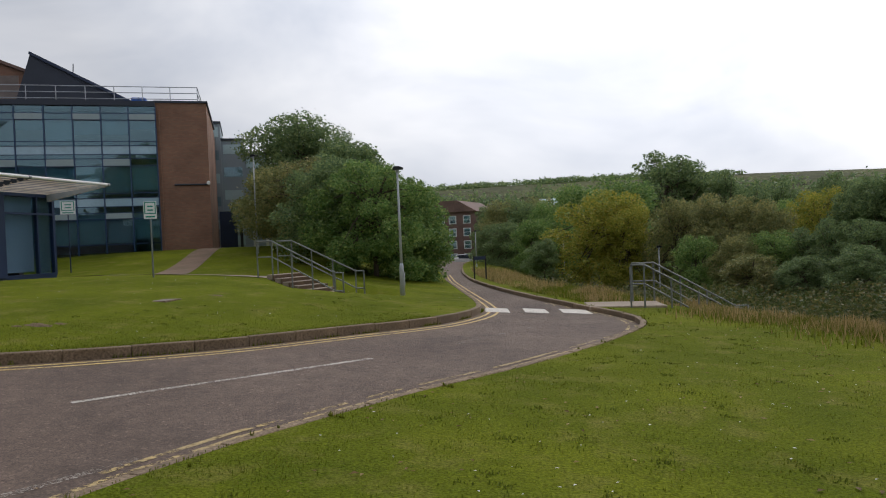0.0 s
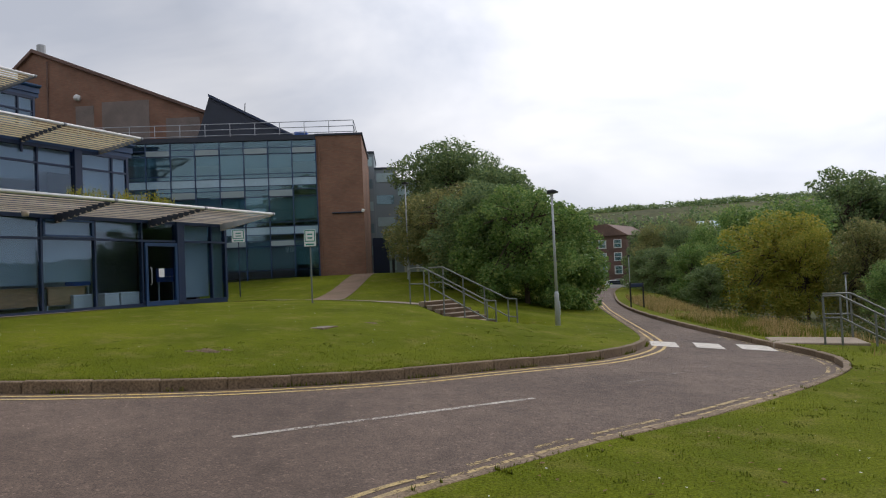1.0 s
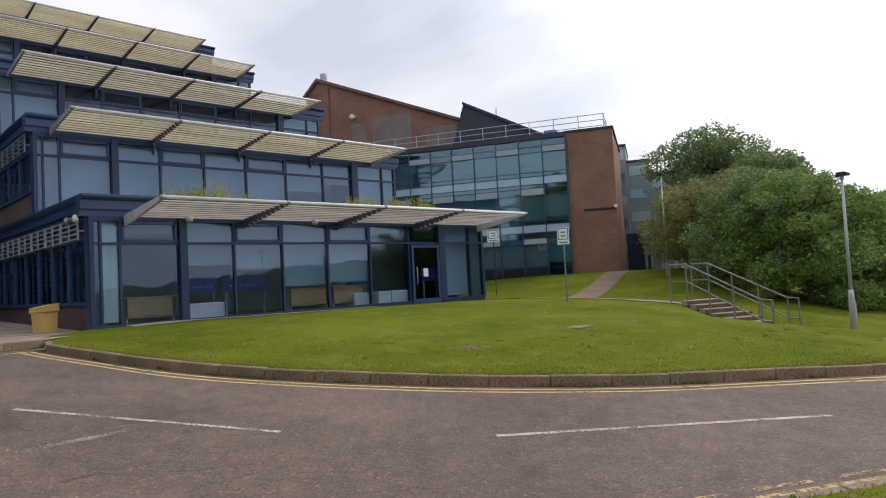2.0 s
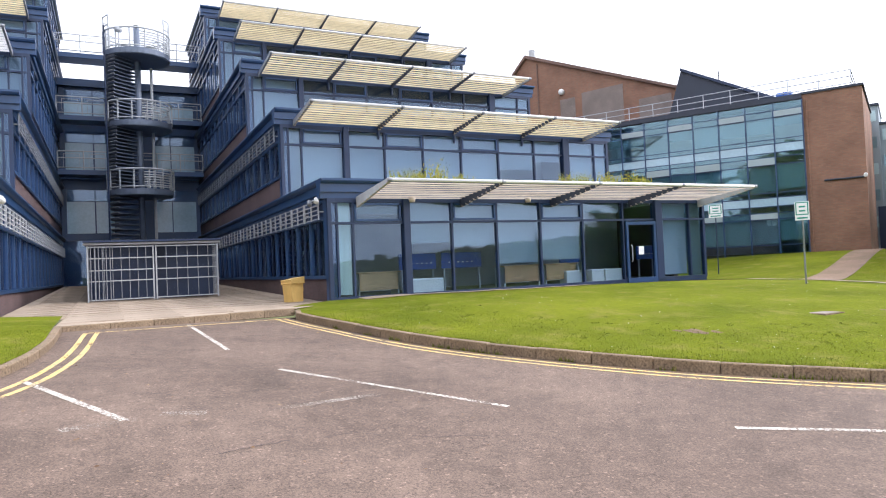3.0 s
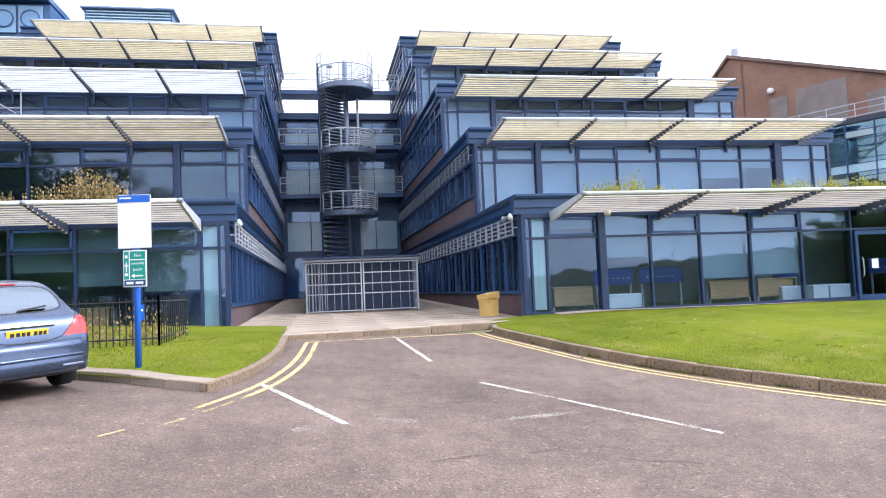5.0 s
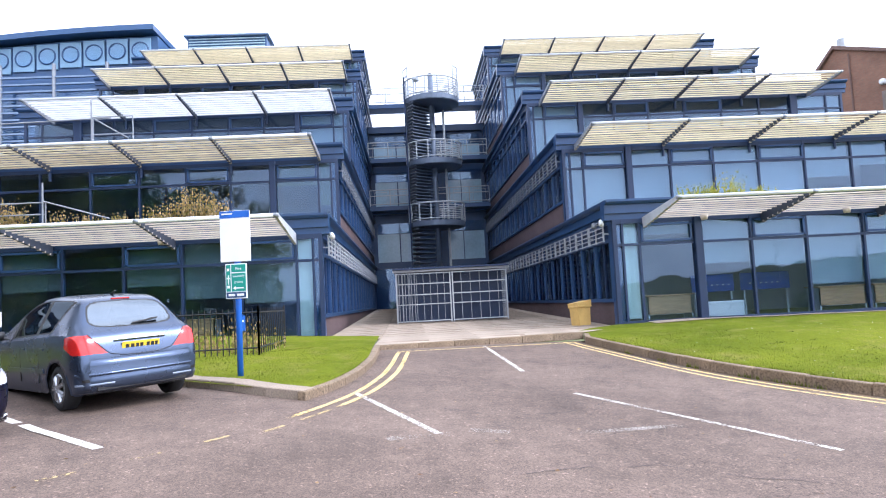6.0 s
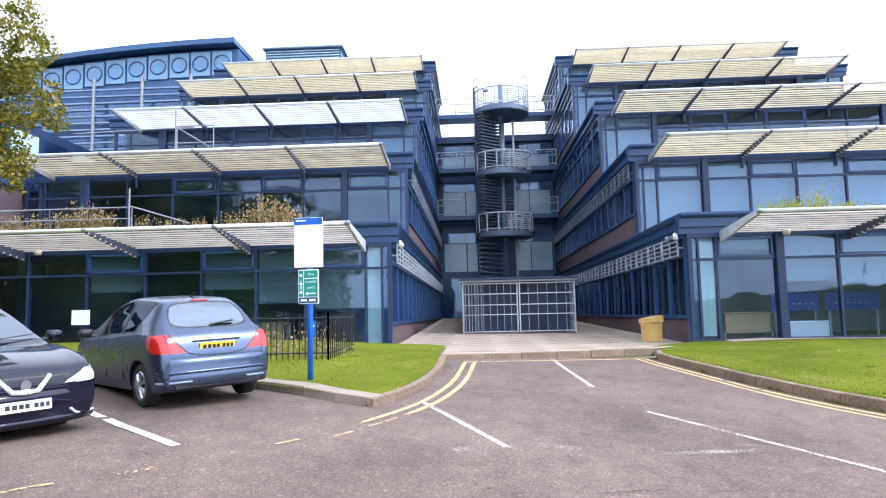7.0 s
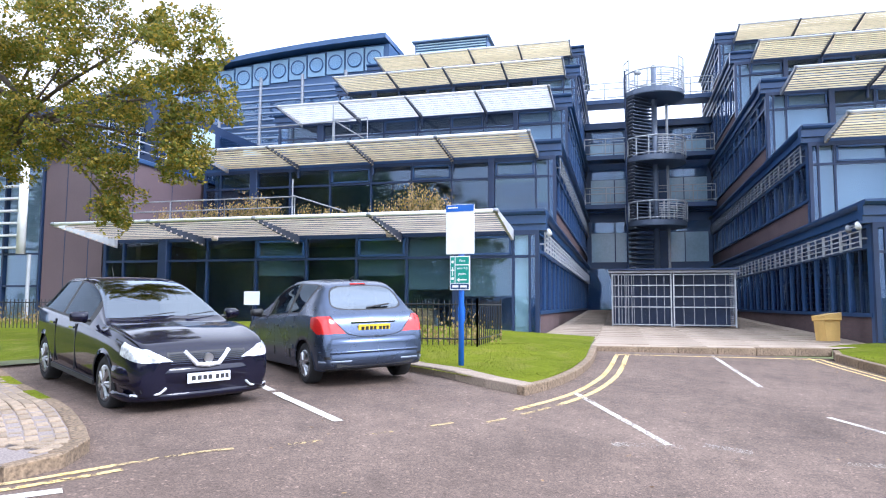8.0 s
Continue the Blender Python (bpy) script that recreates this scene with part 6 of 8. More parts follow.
small_sign(-12.7, 17.8, lawn_z(-12.7, 17.8), 2.80 - lawn_z(-12.7, 17.8), 0.36, 0.52, -60, "green and white notice on a thin grey post", RAILG)
small_sign(-22.7, 25.8, lawn_z(-22.7, 25.8), 3.72 - lawn_z(-22.7, 25.8), 0.6, 0.6, -50, "green and white notice board on a dark post", NAVYD)
fb = thing("roadside_board", "dark framed notice board on two posts", "notice board", pose(-5.35, 33.2, road_z(-5.3, 33.2) + 0.1, 0, 0, 25))
part("panel", Geo().box(-0.3, 0.3, -0.03, 0.03, 0.98, 1.16, cut=0.01), NAVYD, fb)
for q in (-0.3, 0.3):
    part("post", Geo().box(q - 0.03, q + 0.03, -0.03, 0.03, -0.2, 1.2), BLACKM, fb)

# black railings in front of the left wing
fence = thing("railing_fence", "low black iron railings with dry weeds behind", "fence")


def iron(a, b, n):
    a, b = Vector(a), Vector(b)
    for q in (0.12, 0.78):
        part("rail", Geo().tube([a + Vector((0, 0, q)), b + Vector((0, 0, q))], 0.016, 6), BLACKM, fence)
    for i in range(n + 1):
        p = a + (b - a) * i / n
        part("baluster", Geo().tube([p, p + Vector((0, 0, 0.86))], 0.011, 5), BLACKM, fence)
    for p in (a, b):
        part("post", Geo().box(p.x - 0.017, p.x + 0.017, p.y - 0.017, p.y + 0.017, p.z - 0.1, p.z + 0.90), BLACKM, fence)


iron((-13.3, -2.45, 0.70), (-13.3, -6.4, 0.70), 36)
iron((-13.3, -2.45, 0.70), (-15.9, -2.45, 0.70), 13)
iron((-14.2, -11.0, 0.70), (-14.2, -18.0, 0.70), 60)
for x, y in ((-13.26, -2.75), (-14.16, -13.2)):
    ns = thing("fence_notice", "small blue and white notice on the railings", "sign", pose(x, y, 1.15))
    part("plate", Geo().box(0, 0.01, -0.07, 0.07, 0, 0.28), BLUEPOST, ns)
    part("band", Geo().box(0.0105, 0.012, -0.05, 0.05, 0.16, 0.2), SIGNW, ns)
weeds("weeds", [(-13.9 - random.random() * 1.6, -2.6 - 0.25 * i, 0.68, 0.7, 14) for i in range(16)], STRAW, "dry weeds behind the railings")
weeds("weeds", [(-14.6 - random.random() * 1.2, -11.0 - 0.25 * i, 0.68, 0.7, 16) for i in range(30)], STRAW, "dry yellow grass behind the railings")
wb = thing("white_notice", "small white notice on a stake by the grass", "sign", pose(-12.75, -6.93, 0.60))
part("stake", Geo().box(-0.01, 0.01, -0.01, 0.01, -0.1, 1.0), SLATE, wb)
part("plate", Geo().box(0.016, 0.03, -0.17, 0.17, 0.85, 1.12), SIGNW, wb)

# manhole covers and worn patches in the lawn
for x, y, r, lab in ((-9.0, 12.85, 0.36, "flush grey manhole cover in the lawn"),):
    mh = thing("manhole_cover", lab, "manhole cover", pose(x, y, lawn_z(x, y) - 0.008))
    part("frame", Geo().box(-r, r, -r * 0.8, r * 0.8, -0.1, 0.006, cut=0.004), KERB, mh)
    part("lid", Geo().box(-r + 0.06, r - 0.06, -r * 0.8 + 0.06, r * 0.8 - 0.06, -0.05, 0.010), PATHM, mh)
for x, y, r in ((-8.95, 9.55, 0.26), (-8.75, 9.8, 0.12), (-9.2, 9.35, 0.1), (-8.35, 14.1, 0.18)):
    g = Geo()
    n = 18
    pts = []
    for i in range(n):
        a = 2 * math.pi * i / n
        q = r * (0.75 + 0.5 * noise.noise((3 * math.cos(a) + x, 3 * math.sin(a), y)))
        px, py = x + q * math.cos(a) * 1.3, y + q * math.sin(a) * 0.8
        pts.append((px, py, lawn_z(px, py) + 0.002))
    for i in range(n):
        g.poly([pts[i], pts[(i + 1) % n], (x, y, lawn_z(x, y) + 0.012)])
    solid("bare_patch", g, EARTH, "bare earth patch worn in the lawn", "earth patch", kind="structure")
# hairline cracks in the asphalt
for ctrl in ([(-3.9, 9.6), (-2.6, 11.0), (-1.0, 11.6)], [(-8.9, 0.6), (-8.5, 1.9), (-9.4, 3.1)], [(-6.2, 1.2), (-6.4, 2.3), (-5.9, 3.6)]):
    line = spline(ctrl, 0.06)
    line = line + np.array([[0.10 * noise.noise((p[0] * 3, p[1] * 3, 1)) + 0.035 * noise.noise((p[0] * 17, p[1] * 17, 4)), 0.10 * noise.noise((p[0] * 3, p[1] * 3, 9)) + 0.035 * noise.noise((p[0] * 17, p[1] * 17, 7))] for p in line])
    stripe("road_crack", line, 0.009, CRACK, "thin crack in the asphalt", lift=0.004, worn=0.15)

# ---- parked cars ----
PAINTK = mat("black_car_paint", (0.006, 0.006, 0.017), 0.07, metal=0.0, var=0.1, scale=2, fine=400, fine_var=0.1, bump=0.0, spec=0.3, coat=0.22)
PAINTG = mat("grey_car_paint", (0.068, 0.090, 0.142), 0.28, metal=0.75, var=0.06, scale=2, fine=400, fine_var=0.1, bump=0.0, coat=0.25)
PALEP = mat("pale_grey_trim", (0.20, 0.235, 0.30), 0.35, metal=0.3, var=0.08, scale=3, fine=60, fine_var=0.05, bump=0.0)
PAINTW = mat("white_car_paint", (0.6, 0.6, 0.6), 0.3, var=0.05, scale=2, fine=300, fine_var=0.05, bump=0.0, coat=0.6)
CARGLASS = glass_mat("car_glass", (0.10, 0.13, 0.14), 0.06, shine=(0.34, 0.40, 0.46))
SCREENG = glass_mat("windscreen_glass", (0.16, 0.19, 0.21), 0.27, shine=(0.66, 0.74, 0.82))
RUBBER = mat("tyre_rubber", (0.016, 0.016, 0.017), 0.85, var=0.2, scale=10, fine=90, fine_var=0.2, bump=0.3)
TRIM = mat("black_trim", (0.014, 0.014, 0.015), 0.55, var=0.15, scale=8, fine=120, fine_var=0.15, bump=0.1)
ALLOY = mat("alloy", (0.45, 0.46, 0.48), 0.3, metal=0.9, var=0.08, scale=6, fine=80, fine_var=0.05, bump=0.0)
CHROMEV = mat("satin_chrome", (0.82, 0.83, 0.85), 0.3, metal=0.5, var=0.05, scale=4, fine=60, fine_var=0.02, bump=0.0)
CHROME = mat("chrome", (0.75, 0.76, 0.78), 0.08, metal=1.0, var=0.03, scale=4, fine=60, fine_var=0.02, bump=0.0)
REDL = mat("red_lens", (0.50, 0.018, 0.014), 0.12, var=0.15, scale=12, fine=80, fine_var=0.15, bump=0.1, coat=0.25)
LENS = mat("headlamp_lens", (0.74, 0.76, 0.80), 0.16, metal=0.35, var=0.45, scale=16, fine=30, fine_var=0.15, bump=0.05, coat=1.0)
PLATEY = mat("yellow_plate", (0.72, 0.50, 0.03), 0.4, var=0.04, scale=6, fine=80, fine_var=0.02, bump=0.0)


def cr(p, u):
    """Catmull-Rom along a list of arrays at parameter u."""
    n = len(p)
    i = min(int(u), n - 2)
    t = u - i
    a, b, c, d = p[max(i - 1, 0)], p[i], p[i + 1], p[min(i + 2, n - 1)]
    return 0.5 * (2 * b + (c - a) * t + (2 * a - 5 * b + 4 * c - d) * t * t + (3 * b - a - 3 * c + d) * t ** 3)


SKIN = {}


def on_skin(th, y, z, front):
    """Where the car's skin lies at a width and height, at its nose or tail."""
    g = SKIN[th.name].reshape(-1, 3)
    g = g[g[:, 0] > 0.9] if front else g[g[:, 0] < -0.9]
    k = np.argsort((g[:, 1] - abs(y)) ** 2 + (g[:, 2] - z) ** 2)[:4]
    return float(g[k, 0].mean())


def skin_line(th, name, pts, r, material, front, out=0.004, label=""):
    """A thin bead that follows the skin through points (y, z)."""
    line = spline(pts, 0.03)
    e = out if front else -out
    part(name, Geo().tube([(on_skin(th, y, z, front) + e, y, z) for y, z in line], r, 5), material, th, label, smooth=True)


PAIRED = ("headlight", "tail_light", "front_side_window", "rear_side_window")


def car(name, label, at, st, wheels, paint, patches, group="", fine=20):
    """A hatchback lofted through stations (x, under z, belt z, half width, roof z, roof half width).
    patches: (part, material, label, test(u, v, x, y, z)) cut out of the skin, first that fits."""
    th = thing(name, label, "car", at, group)
    ctrl = []
    for x, zb, zs, w, zr, wr in st:
        ctrl.append(np.array([(x, 0, zb), (x, 0.82 * w, zb), (x, 0.96 * w, zb + 0.10), (x, w, zb + 0.55 * (zs - zb)), (x, 0.985 * w, zs - 0.06), (x, 0.955 * w, zs),
                              (x, 0.45 * (0.955 * w) + 0.55 * wr, zs + 0.52 * (zr - zs)), (x, wr, zs + 0.90 * (zr - zs)), (x, 0.72 * wr, zr - 0.012), (x, 0, zr)]))
    NU, NV = fine, fine
    us, vs = np.linspace(0, len(ctrl) - 1, (len(ctrl) - 1) * NU + 1), np.linspace(0, 9, 9 * NV + 1)
    rows = [cr(ctrl, u) for u in us]
    grid = np.array([[cr(list(r), v) for v in vs] for r in rows])
    SKIN[th.name] = grid
    wr_ = 0.355
    for wx, wz, r in wheels:
        for i in range(grid.shape[0]):
            for j in range(grid.shape[1]):
                x, y, z = grid[i, j]
                if abs(y) > 0.6 and vs[j] < 4.2:
                    d = math.hypot(x - wx, z - wz)
                    if abs(d - wr_) < 0.055:
                        grid[i, j, 0], grid[i, j, 2] = wx + (x - wx) * wr_ / d, wz + (z - wz) * wr_ / d
    geos = {"body": Geo()}
    mats = {"body": (paint, "")}
    for nm, m, lb, _ in patches:
        geos.setdefault(nm, Geo())
        mats[nm] = (m, lb)
    cache = {}
    for sgn in (1, -1):
        for i in range(grid.shape[0] - 1):
            for j in range(grid.shape[1] - 1):
                q = [grid[i, j], grid[i + 1, j], grid[i + 1, j + 1], grid[i, j + 1]]
                c = sum(q) / 4
                u, v = (us[i] + us[i + 1]) / 2, (vs[j] + vs[j + 1]) / 2
                if v < 4.2 and abs(c[1]) > 0.6 and any(math.hypot(c[0] - wx, c[2] - wz) < wr_ - 0.004 for wx, wz, r in wheels):
                    continue
                nm = "body"
                for pn_, m, lb, test in patches:
                    if test(u, v, c[0], c[1] * sgn, c[2]):
                        nm = pn_
                        break
                if nm in PAIRED:
                    nm = nm + ("" if sgn > 0 else ".r")
                    geos.setdefault(nm, Geo())
                    mats[nm] = mats[nm.split(".")[0]]
                g = geos[nm]
                idx = []
                for ii, jj in ((i, j), (i + 1, j), (i + 1, j + 1), (i, j + 1)):
                    key = (nm, ii, jj, sgn if 0 < jj < grid.shape[1] - 1 else 0)
                    if key not in cache:
                        cache[key] = len(g.v)
                        p = grid[ii, jj]
                        g.v.append((p[0], p[1] * sgn, p[2]))
                    idx.append(cache[key])
                idx = list(dict.fromkeys(idx))
                if len(idx) > 2:
                    g.f.append(tuple(idx if sgn > 0 else idx[::-1]))
    for e in (0, grid.shape[0] - 1):
        ring = [tuple(p) for p in grid[e]] + [(p[0], -p[1], p[2]) for p in grid[e][::-1]]
        geos["body"].poly(ring)
    for nm, g in geos.items():
        if g.f:
            part(nm.split(".")[0], g, mats[nm][0], th, mats[nm][1], smooth=True)
    x0, x1 = st[0][0], st[-1][0]
    lo, hi = min(x0, x1), max(x0, x1)
    part("underbody", Geo().box(lo + 0.25, hi - 0.25, -0.66, 0.66, 0.20, 0.42), TRIM, th)
    part("cabin", Geo().box(lo + 0.6, hi - 1.6, -0.6, 0.6, 0.42, 0.88), TRIM, th)
    for wx in (0.35, -0.75):
        for y in (-0.36, 0.36):
            part("seat_back", Geo().box(wx - 0.12, wx, y - 0.22, y + 0.22, 0.85, 1.22, cut=0.04), TRIM, th)
    for wx, wz, r in wheels:
        for sgn in (1, -1):
            y = sgn * (st[4][3] - 0.13)
            wl_ = part("wheel", Geo().tube([(0, -0.10, 0), (0, -0.08, 0)], r * 0.5, 8), TRIM, th, at=pose(wx, y, r))
            ty = Geo()
            prof = [(0.62 * r, -0.09), (0.90 * r, -0.105), (r, -0.085), (r, 0.085), (0.90 * r, 0.105), (0.62 * r, 0.09)]
            n = 32
            for k in range(n):
                a = 2 * math.pi * k / n
                ty.v += [(q * math.cos(a), w, q * math.sin(a)) for q, w in prof]
            for k in range(n):
                for e in range(len(prof)):
                    a, b = k * 6 + e, k * 6 + (e + 1) % 6
                    c, d = ((k + 1) % n) * 6 + (e + 1) % 6, ((k + 1) % n) * 6 + e
                    ty.f.append((a, b, c, d))
            part("tyre", ty, RUBBER, wl_, smooth=True)
            rim = Geo()
            rim.tube([(0.62 * r * math.cos(a), sgn * 0.085, 0.62 * r * math.sin(a)) for a in np.linspace(0, 2 * math.pi, 28, endpoint=False)], 0.02, 6, True)
            rim.tube([(0, sgn * 0.03, 0), (0, sgn * 0.112, 0)], 0.06, 10)
            for k in range(7):
                a = 2 * math.pi * k / 7
                for da in (-0.13, 0.13):
                    rim.tube([(0.05 * math.cos(a), sgn * 0.105, 0.05 * math.sin(a)), (0.62 * r * math.cos(a + da), sgn * 0.095, 0.62 * r * math.sin(a + da))], 0.022, 5)
            part("rim", rim, ALLOY, wl_, "multi-spoke alloy rim")
            part("brake_disc", Geo().tube([(0, sgn * -0.02, 0), (0, sgn * 0.01, 0)], 0.6 * r, 20), TRIM, wl_)
            arch = Geo()
            for k in range(12):
                a0, a1 = math.pi * k / 12, math.pi * (k + 1) / 12
                rr = 0.35
                arch.poly([(wx + rr * math.cos(a0), sgn * 0.55, wz + rr * math.sin(a0)), (wx + rr * math.cos(a1), sgn * 0.55, wz + rr * math.sin(a1)),
                           (wx + rr * math.cos(a1), sgn * 0.84, wz + rr * math.sin(a1)), (wx + rr * math.cos(a0), sgn * 0.84, wz + rr * math.sin(a0))])
            part("arch_liner", arch, TRIM, th)
    return th


def plate(parent, x, z, tilt, face, material, s):
    """A number plate: a plain board with dark bars for its lettering."""
    p = part("number_plate", Geo().box(-0.006, 0.006, -0.26, 0.26, -0.056, 0.056, cut=0.003), material, parent, at=pose(x, 0, z, 0, tilt, 0 if s > 0 else 180))
    for y0, y1 in ((-0.215, -0.165), (-0.145, -0.095), (-0.075, -0.03), (-0.015, 0.03), (0.075, 0.12), (0.135, 0.18), (0.195, 0.235)):
        part("plate_bar", Geo().box(0.0065, 0.008, y0, y1, -0.026, 0.026), TRIM, p)


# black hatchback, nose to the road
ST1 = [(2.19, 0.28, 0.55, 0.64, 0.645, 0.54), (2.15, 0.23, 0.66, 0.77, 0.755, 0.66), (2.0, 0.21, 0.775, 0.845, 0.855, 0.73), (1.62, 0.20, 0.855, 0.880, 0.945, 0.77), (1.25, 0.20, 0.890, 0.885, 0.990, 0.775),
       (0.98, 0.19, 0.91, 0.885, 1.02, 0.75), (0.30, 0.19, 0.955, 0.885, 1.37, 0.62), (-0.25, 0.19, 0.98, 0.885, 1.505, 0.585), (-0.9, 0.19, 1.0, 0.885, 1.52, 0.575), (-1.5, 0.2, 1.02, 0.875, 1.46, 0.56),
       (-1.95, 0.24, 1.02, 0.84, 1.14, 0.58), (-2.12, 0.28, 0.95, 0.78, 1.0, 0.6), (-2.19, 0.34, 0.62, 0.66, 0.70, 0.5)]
P1 = [("windscreen", SCREENG, "windscreen", lambda u, v, x, y, z: 5.15 < u < 6.75 and v > 6.9),
      ("rear_window", SCREENG, "", lambda u, v, x, y, z: 9.1 < u < 9.95 and v > 7.0),
      ("front_side_window", CARGLASS, "", lambda u, v, x, y, z: 5.75 < u < 7.45 and 5.15 < v < 6.85),
      ("rear_side_window", CARGLASS, "", lambda u, v, x, y, z: 7.6 < u < 9.35 and 5.15 < v < 6.85),
      ("window_seal", TRIM, "black window surround", lambda u, v, x, y, z: 5.55 < u < 9.45 and 5.02 < v < 6.97),
      ("headlight", LENS, "clear headlight with bright reflectors", lambda u, v, x, y, z: x > 1.80 and abs(y) > 0.42 and 0.628 + 0.20 * (2.19 - x) < z < 0.640 + 0.20 * (2.19 - x) + 0.125 * min(1.0, (abs(y) - 0.41) / 0.26)),
      ("grille", TRIM, "black mesh grille", lambda u, v, x, y, z: x > 1.9 and abs(y) < 0.47 and 0.585 < z < 0.735),
      ("lower_intake", TRIM, "", lambda u, v, x, y, z: x > 1.9 and abs(y) < 0.55 and 0.25 < z < 0.37)]
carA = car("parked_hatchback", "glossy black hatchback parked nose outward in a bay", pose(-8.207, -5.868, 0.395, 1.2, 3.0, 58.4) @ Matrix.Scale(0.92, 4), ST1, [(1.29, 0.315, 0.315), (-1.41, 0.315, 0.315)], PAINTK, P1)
plate(carA, 2.24, 0.435, -5, 1, SIGNW, 1)
for sgn in (1, -1):
    part("grille_chrome", Geo().tube([(2.150, sgn * 0.27, 0.735), (2.205, sgn * 0.13, 0.585), (2.225, 0, 0.575)], 0.028, 8), CHROMEV, carA, "chrome vee of the grille")
    part("fog_trim", Geo().tube([(2.205, sgn * 0.48, 0.345), (2.19, sgn * 0.55, 0.285), (2.135, sgn * 0.70, 0.268), (2.05, sgn * 0.82, 0.272)], 0.015, 6), CHROMEV, carA)
    part("fog_lamp", Geo().tube([(2.04, sgn * 0.68, 0.335), (2.160, sgn * 0.68, 0.335)], 0.042, 12), LENS, carA)
    part("fog_recess", Geo().tube([(2.03, sgn * 0.68, 0.335), (2.150, sgn * 0.68, 0.335)], 0.065, 12), TRIM, carA)
    part("mirror_arm", Geo().tube([(0.68, sgn * 0.860, 1.01), (0.70, sgn * 0.940, 1.02)], 0.025, 6), TRIM, carA)
    part("door_mirror", Geo().tube([(0.72, sgn * 0.920, 1.05), (0.72, sgn * 0.980, 1.06), (0.71, sgn * 1.050, 1.06), (0.69, sgn * 1.090, 1.06)], 0.078, 10, r2=0.055), PAINTK, carA, smooth=True)
    for x in (0.02, -0.92):
        part("door_handle", Geo().box(x - 0.09, x + 0.09, sgn * 0.885, sgn * 0.905, 0.86, 0.885), CHROME, carA)
        part("door_seam", Geo().box(x + 0.135, x + 0.143, sgn * 0.872, sgn * 0.889, 0.34, 0.93), TRIM, carA)
    part("sill_strip", Geo().box(0.9, -1.0, sgn * 0.85, sgn * 0.872, 0.24, 0.30), TRIM, carA)
part("badge", Geo().tube([(2.17, 0, 0.655), (2.215, 0, 0.65)], 0.056, 18), ALLOY, carA, "plain round alloy badge")
for k in range(6):
    skin_line(carA, "grille_bar", [(-0.44, 0.605 + 0.022 * k), (0.0, 0.600 + 0.022 * k), (0.44, 0.605 + 0.022 * k)], 0.004, SLATE, True)
part("bonnet_seam", Geo().tube([(1.98, y, 0.852 - 0.03 * abs(y)) for y in np.linspace(-0.6, 0.6, 9)], 0.004, 4), TRIM, carA)
for y in (-0.3, 0.25):
    part("wiper", Geo().tube([(0.95, y, 1.062), (0.87, y + 0.42, 1.10)], 0.006, 4), TRIM, carA)
part("aerial", Geo().tube([(-1.2, 0, 1.5), (-1.32, 0, 1.66)], 0.006, 5), TRIM, carA)

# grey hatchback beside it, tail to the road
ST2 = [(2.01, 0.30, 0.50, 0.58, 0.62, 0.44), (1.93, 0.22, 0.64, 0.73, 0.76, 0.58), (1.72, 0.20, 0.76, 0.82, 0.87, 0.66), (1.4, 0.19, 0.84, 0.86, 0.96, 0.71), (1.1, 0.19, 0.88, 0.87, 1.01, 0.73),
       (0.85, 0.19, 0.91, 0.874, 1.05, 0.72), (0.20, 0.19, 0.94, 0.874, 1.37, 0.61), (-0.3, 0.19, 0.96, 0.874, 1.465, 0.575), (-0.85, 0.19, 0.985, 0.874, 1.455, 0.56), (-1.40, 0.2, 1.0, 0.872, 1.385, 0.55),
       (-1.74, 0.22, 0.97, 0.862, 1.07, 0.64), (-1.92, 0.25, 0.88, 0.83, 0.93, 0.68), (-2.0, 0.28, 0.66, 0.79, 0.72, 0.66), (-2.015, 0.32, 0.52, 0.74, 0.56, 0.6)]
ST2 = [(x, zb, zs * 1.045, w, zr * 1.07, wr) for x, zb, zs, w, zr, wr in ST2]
P2 = [("windscreen", SCREENG, "windscreen", lambda u, v, x, y, z: 5.15 < u < 6.75 and v > 6.9),
      ("rear_window", SCREENG, "rear window with rounded corners", lambda u, v, x, y, z: x < -1.36 and (abs(y) / (0.59 - 0.28 * (z - 1.10))) ** 4 + (abs(z - 1.268) / 0.172) ** 4 < 1),
      ("front_side_window", CARGLASS, "", lambda u, v, x, y, z: 5.75 < u < 7.4 and 5.15 < v < 6.85),
      ("rear_side_window", CARGLASS, "", lambda u, v, x, y, z: 7.6 < u < 8.35 + 0.22 * (v - 5.15) and 5.15 < v < 6.85),
      ("window_seal", TRIM, "black window surround", lambda u, v, x, y, z: 5.6 < u < 8.47 + 0.22 * (v - 5.15) and 5.04 < v < 6.95),
      ("hatch_gasket", TRIM, "black seal round the rear window", lambda u, v, x, y, z: x < -1.34 and (abs(y) / (0.615 - 0.28 * (z - 1.10))) ** 4 + (abs(z - 1.268) / 0.190) ** 4 < 1),
      ("headlight", LENS, "clear headlight", lambda u, v, x, y, z: 0.9 < u < 2.75 and 4.75 < v < 6.4 and z > 0.60),
      ("tail_light", REDL, "large red tail light", lambda u, v, x, y, z: x < -1.63 and abs(y) > 0.46 + 0.80 * (z - 0.75) and 0.75 + 0.45 * max(0, x + 1.84) < z < 1.005 - 0.12 * max(0, x + 1.80)),
      ("bumper_strip", TRIM, "", lambda u, v, x, y, z: u > 11.6 and 0.39 < z < 0.43)]
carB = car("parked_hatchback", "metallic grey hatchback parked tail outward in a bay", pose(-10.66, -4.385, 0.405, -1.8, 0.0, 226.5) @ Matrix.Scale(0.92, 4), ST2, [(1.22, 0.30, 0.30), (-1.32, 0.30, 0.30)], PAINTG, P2)
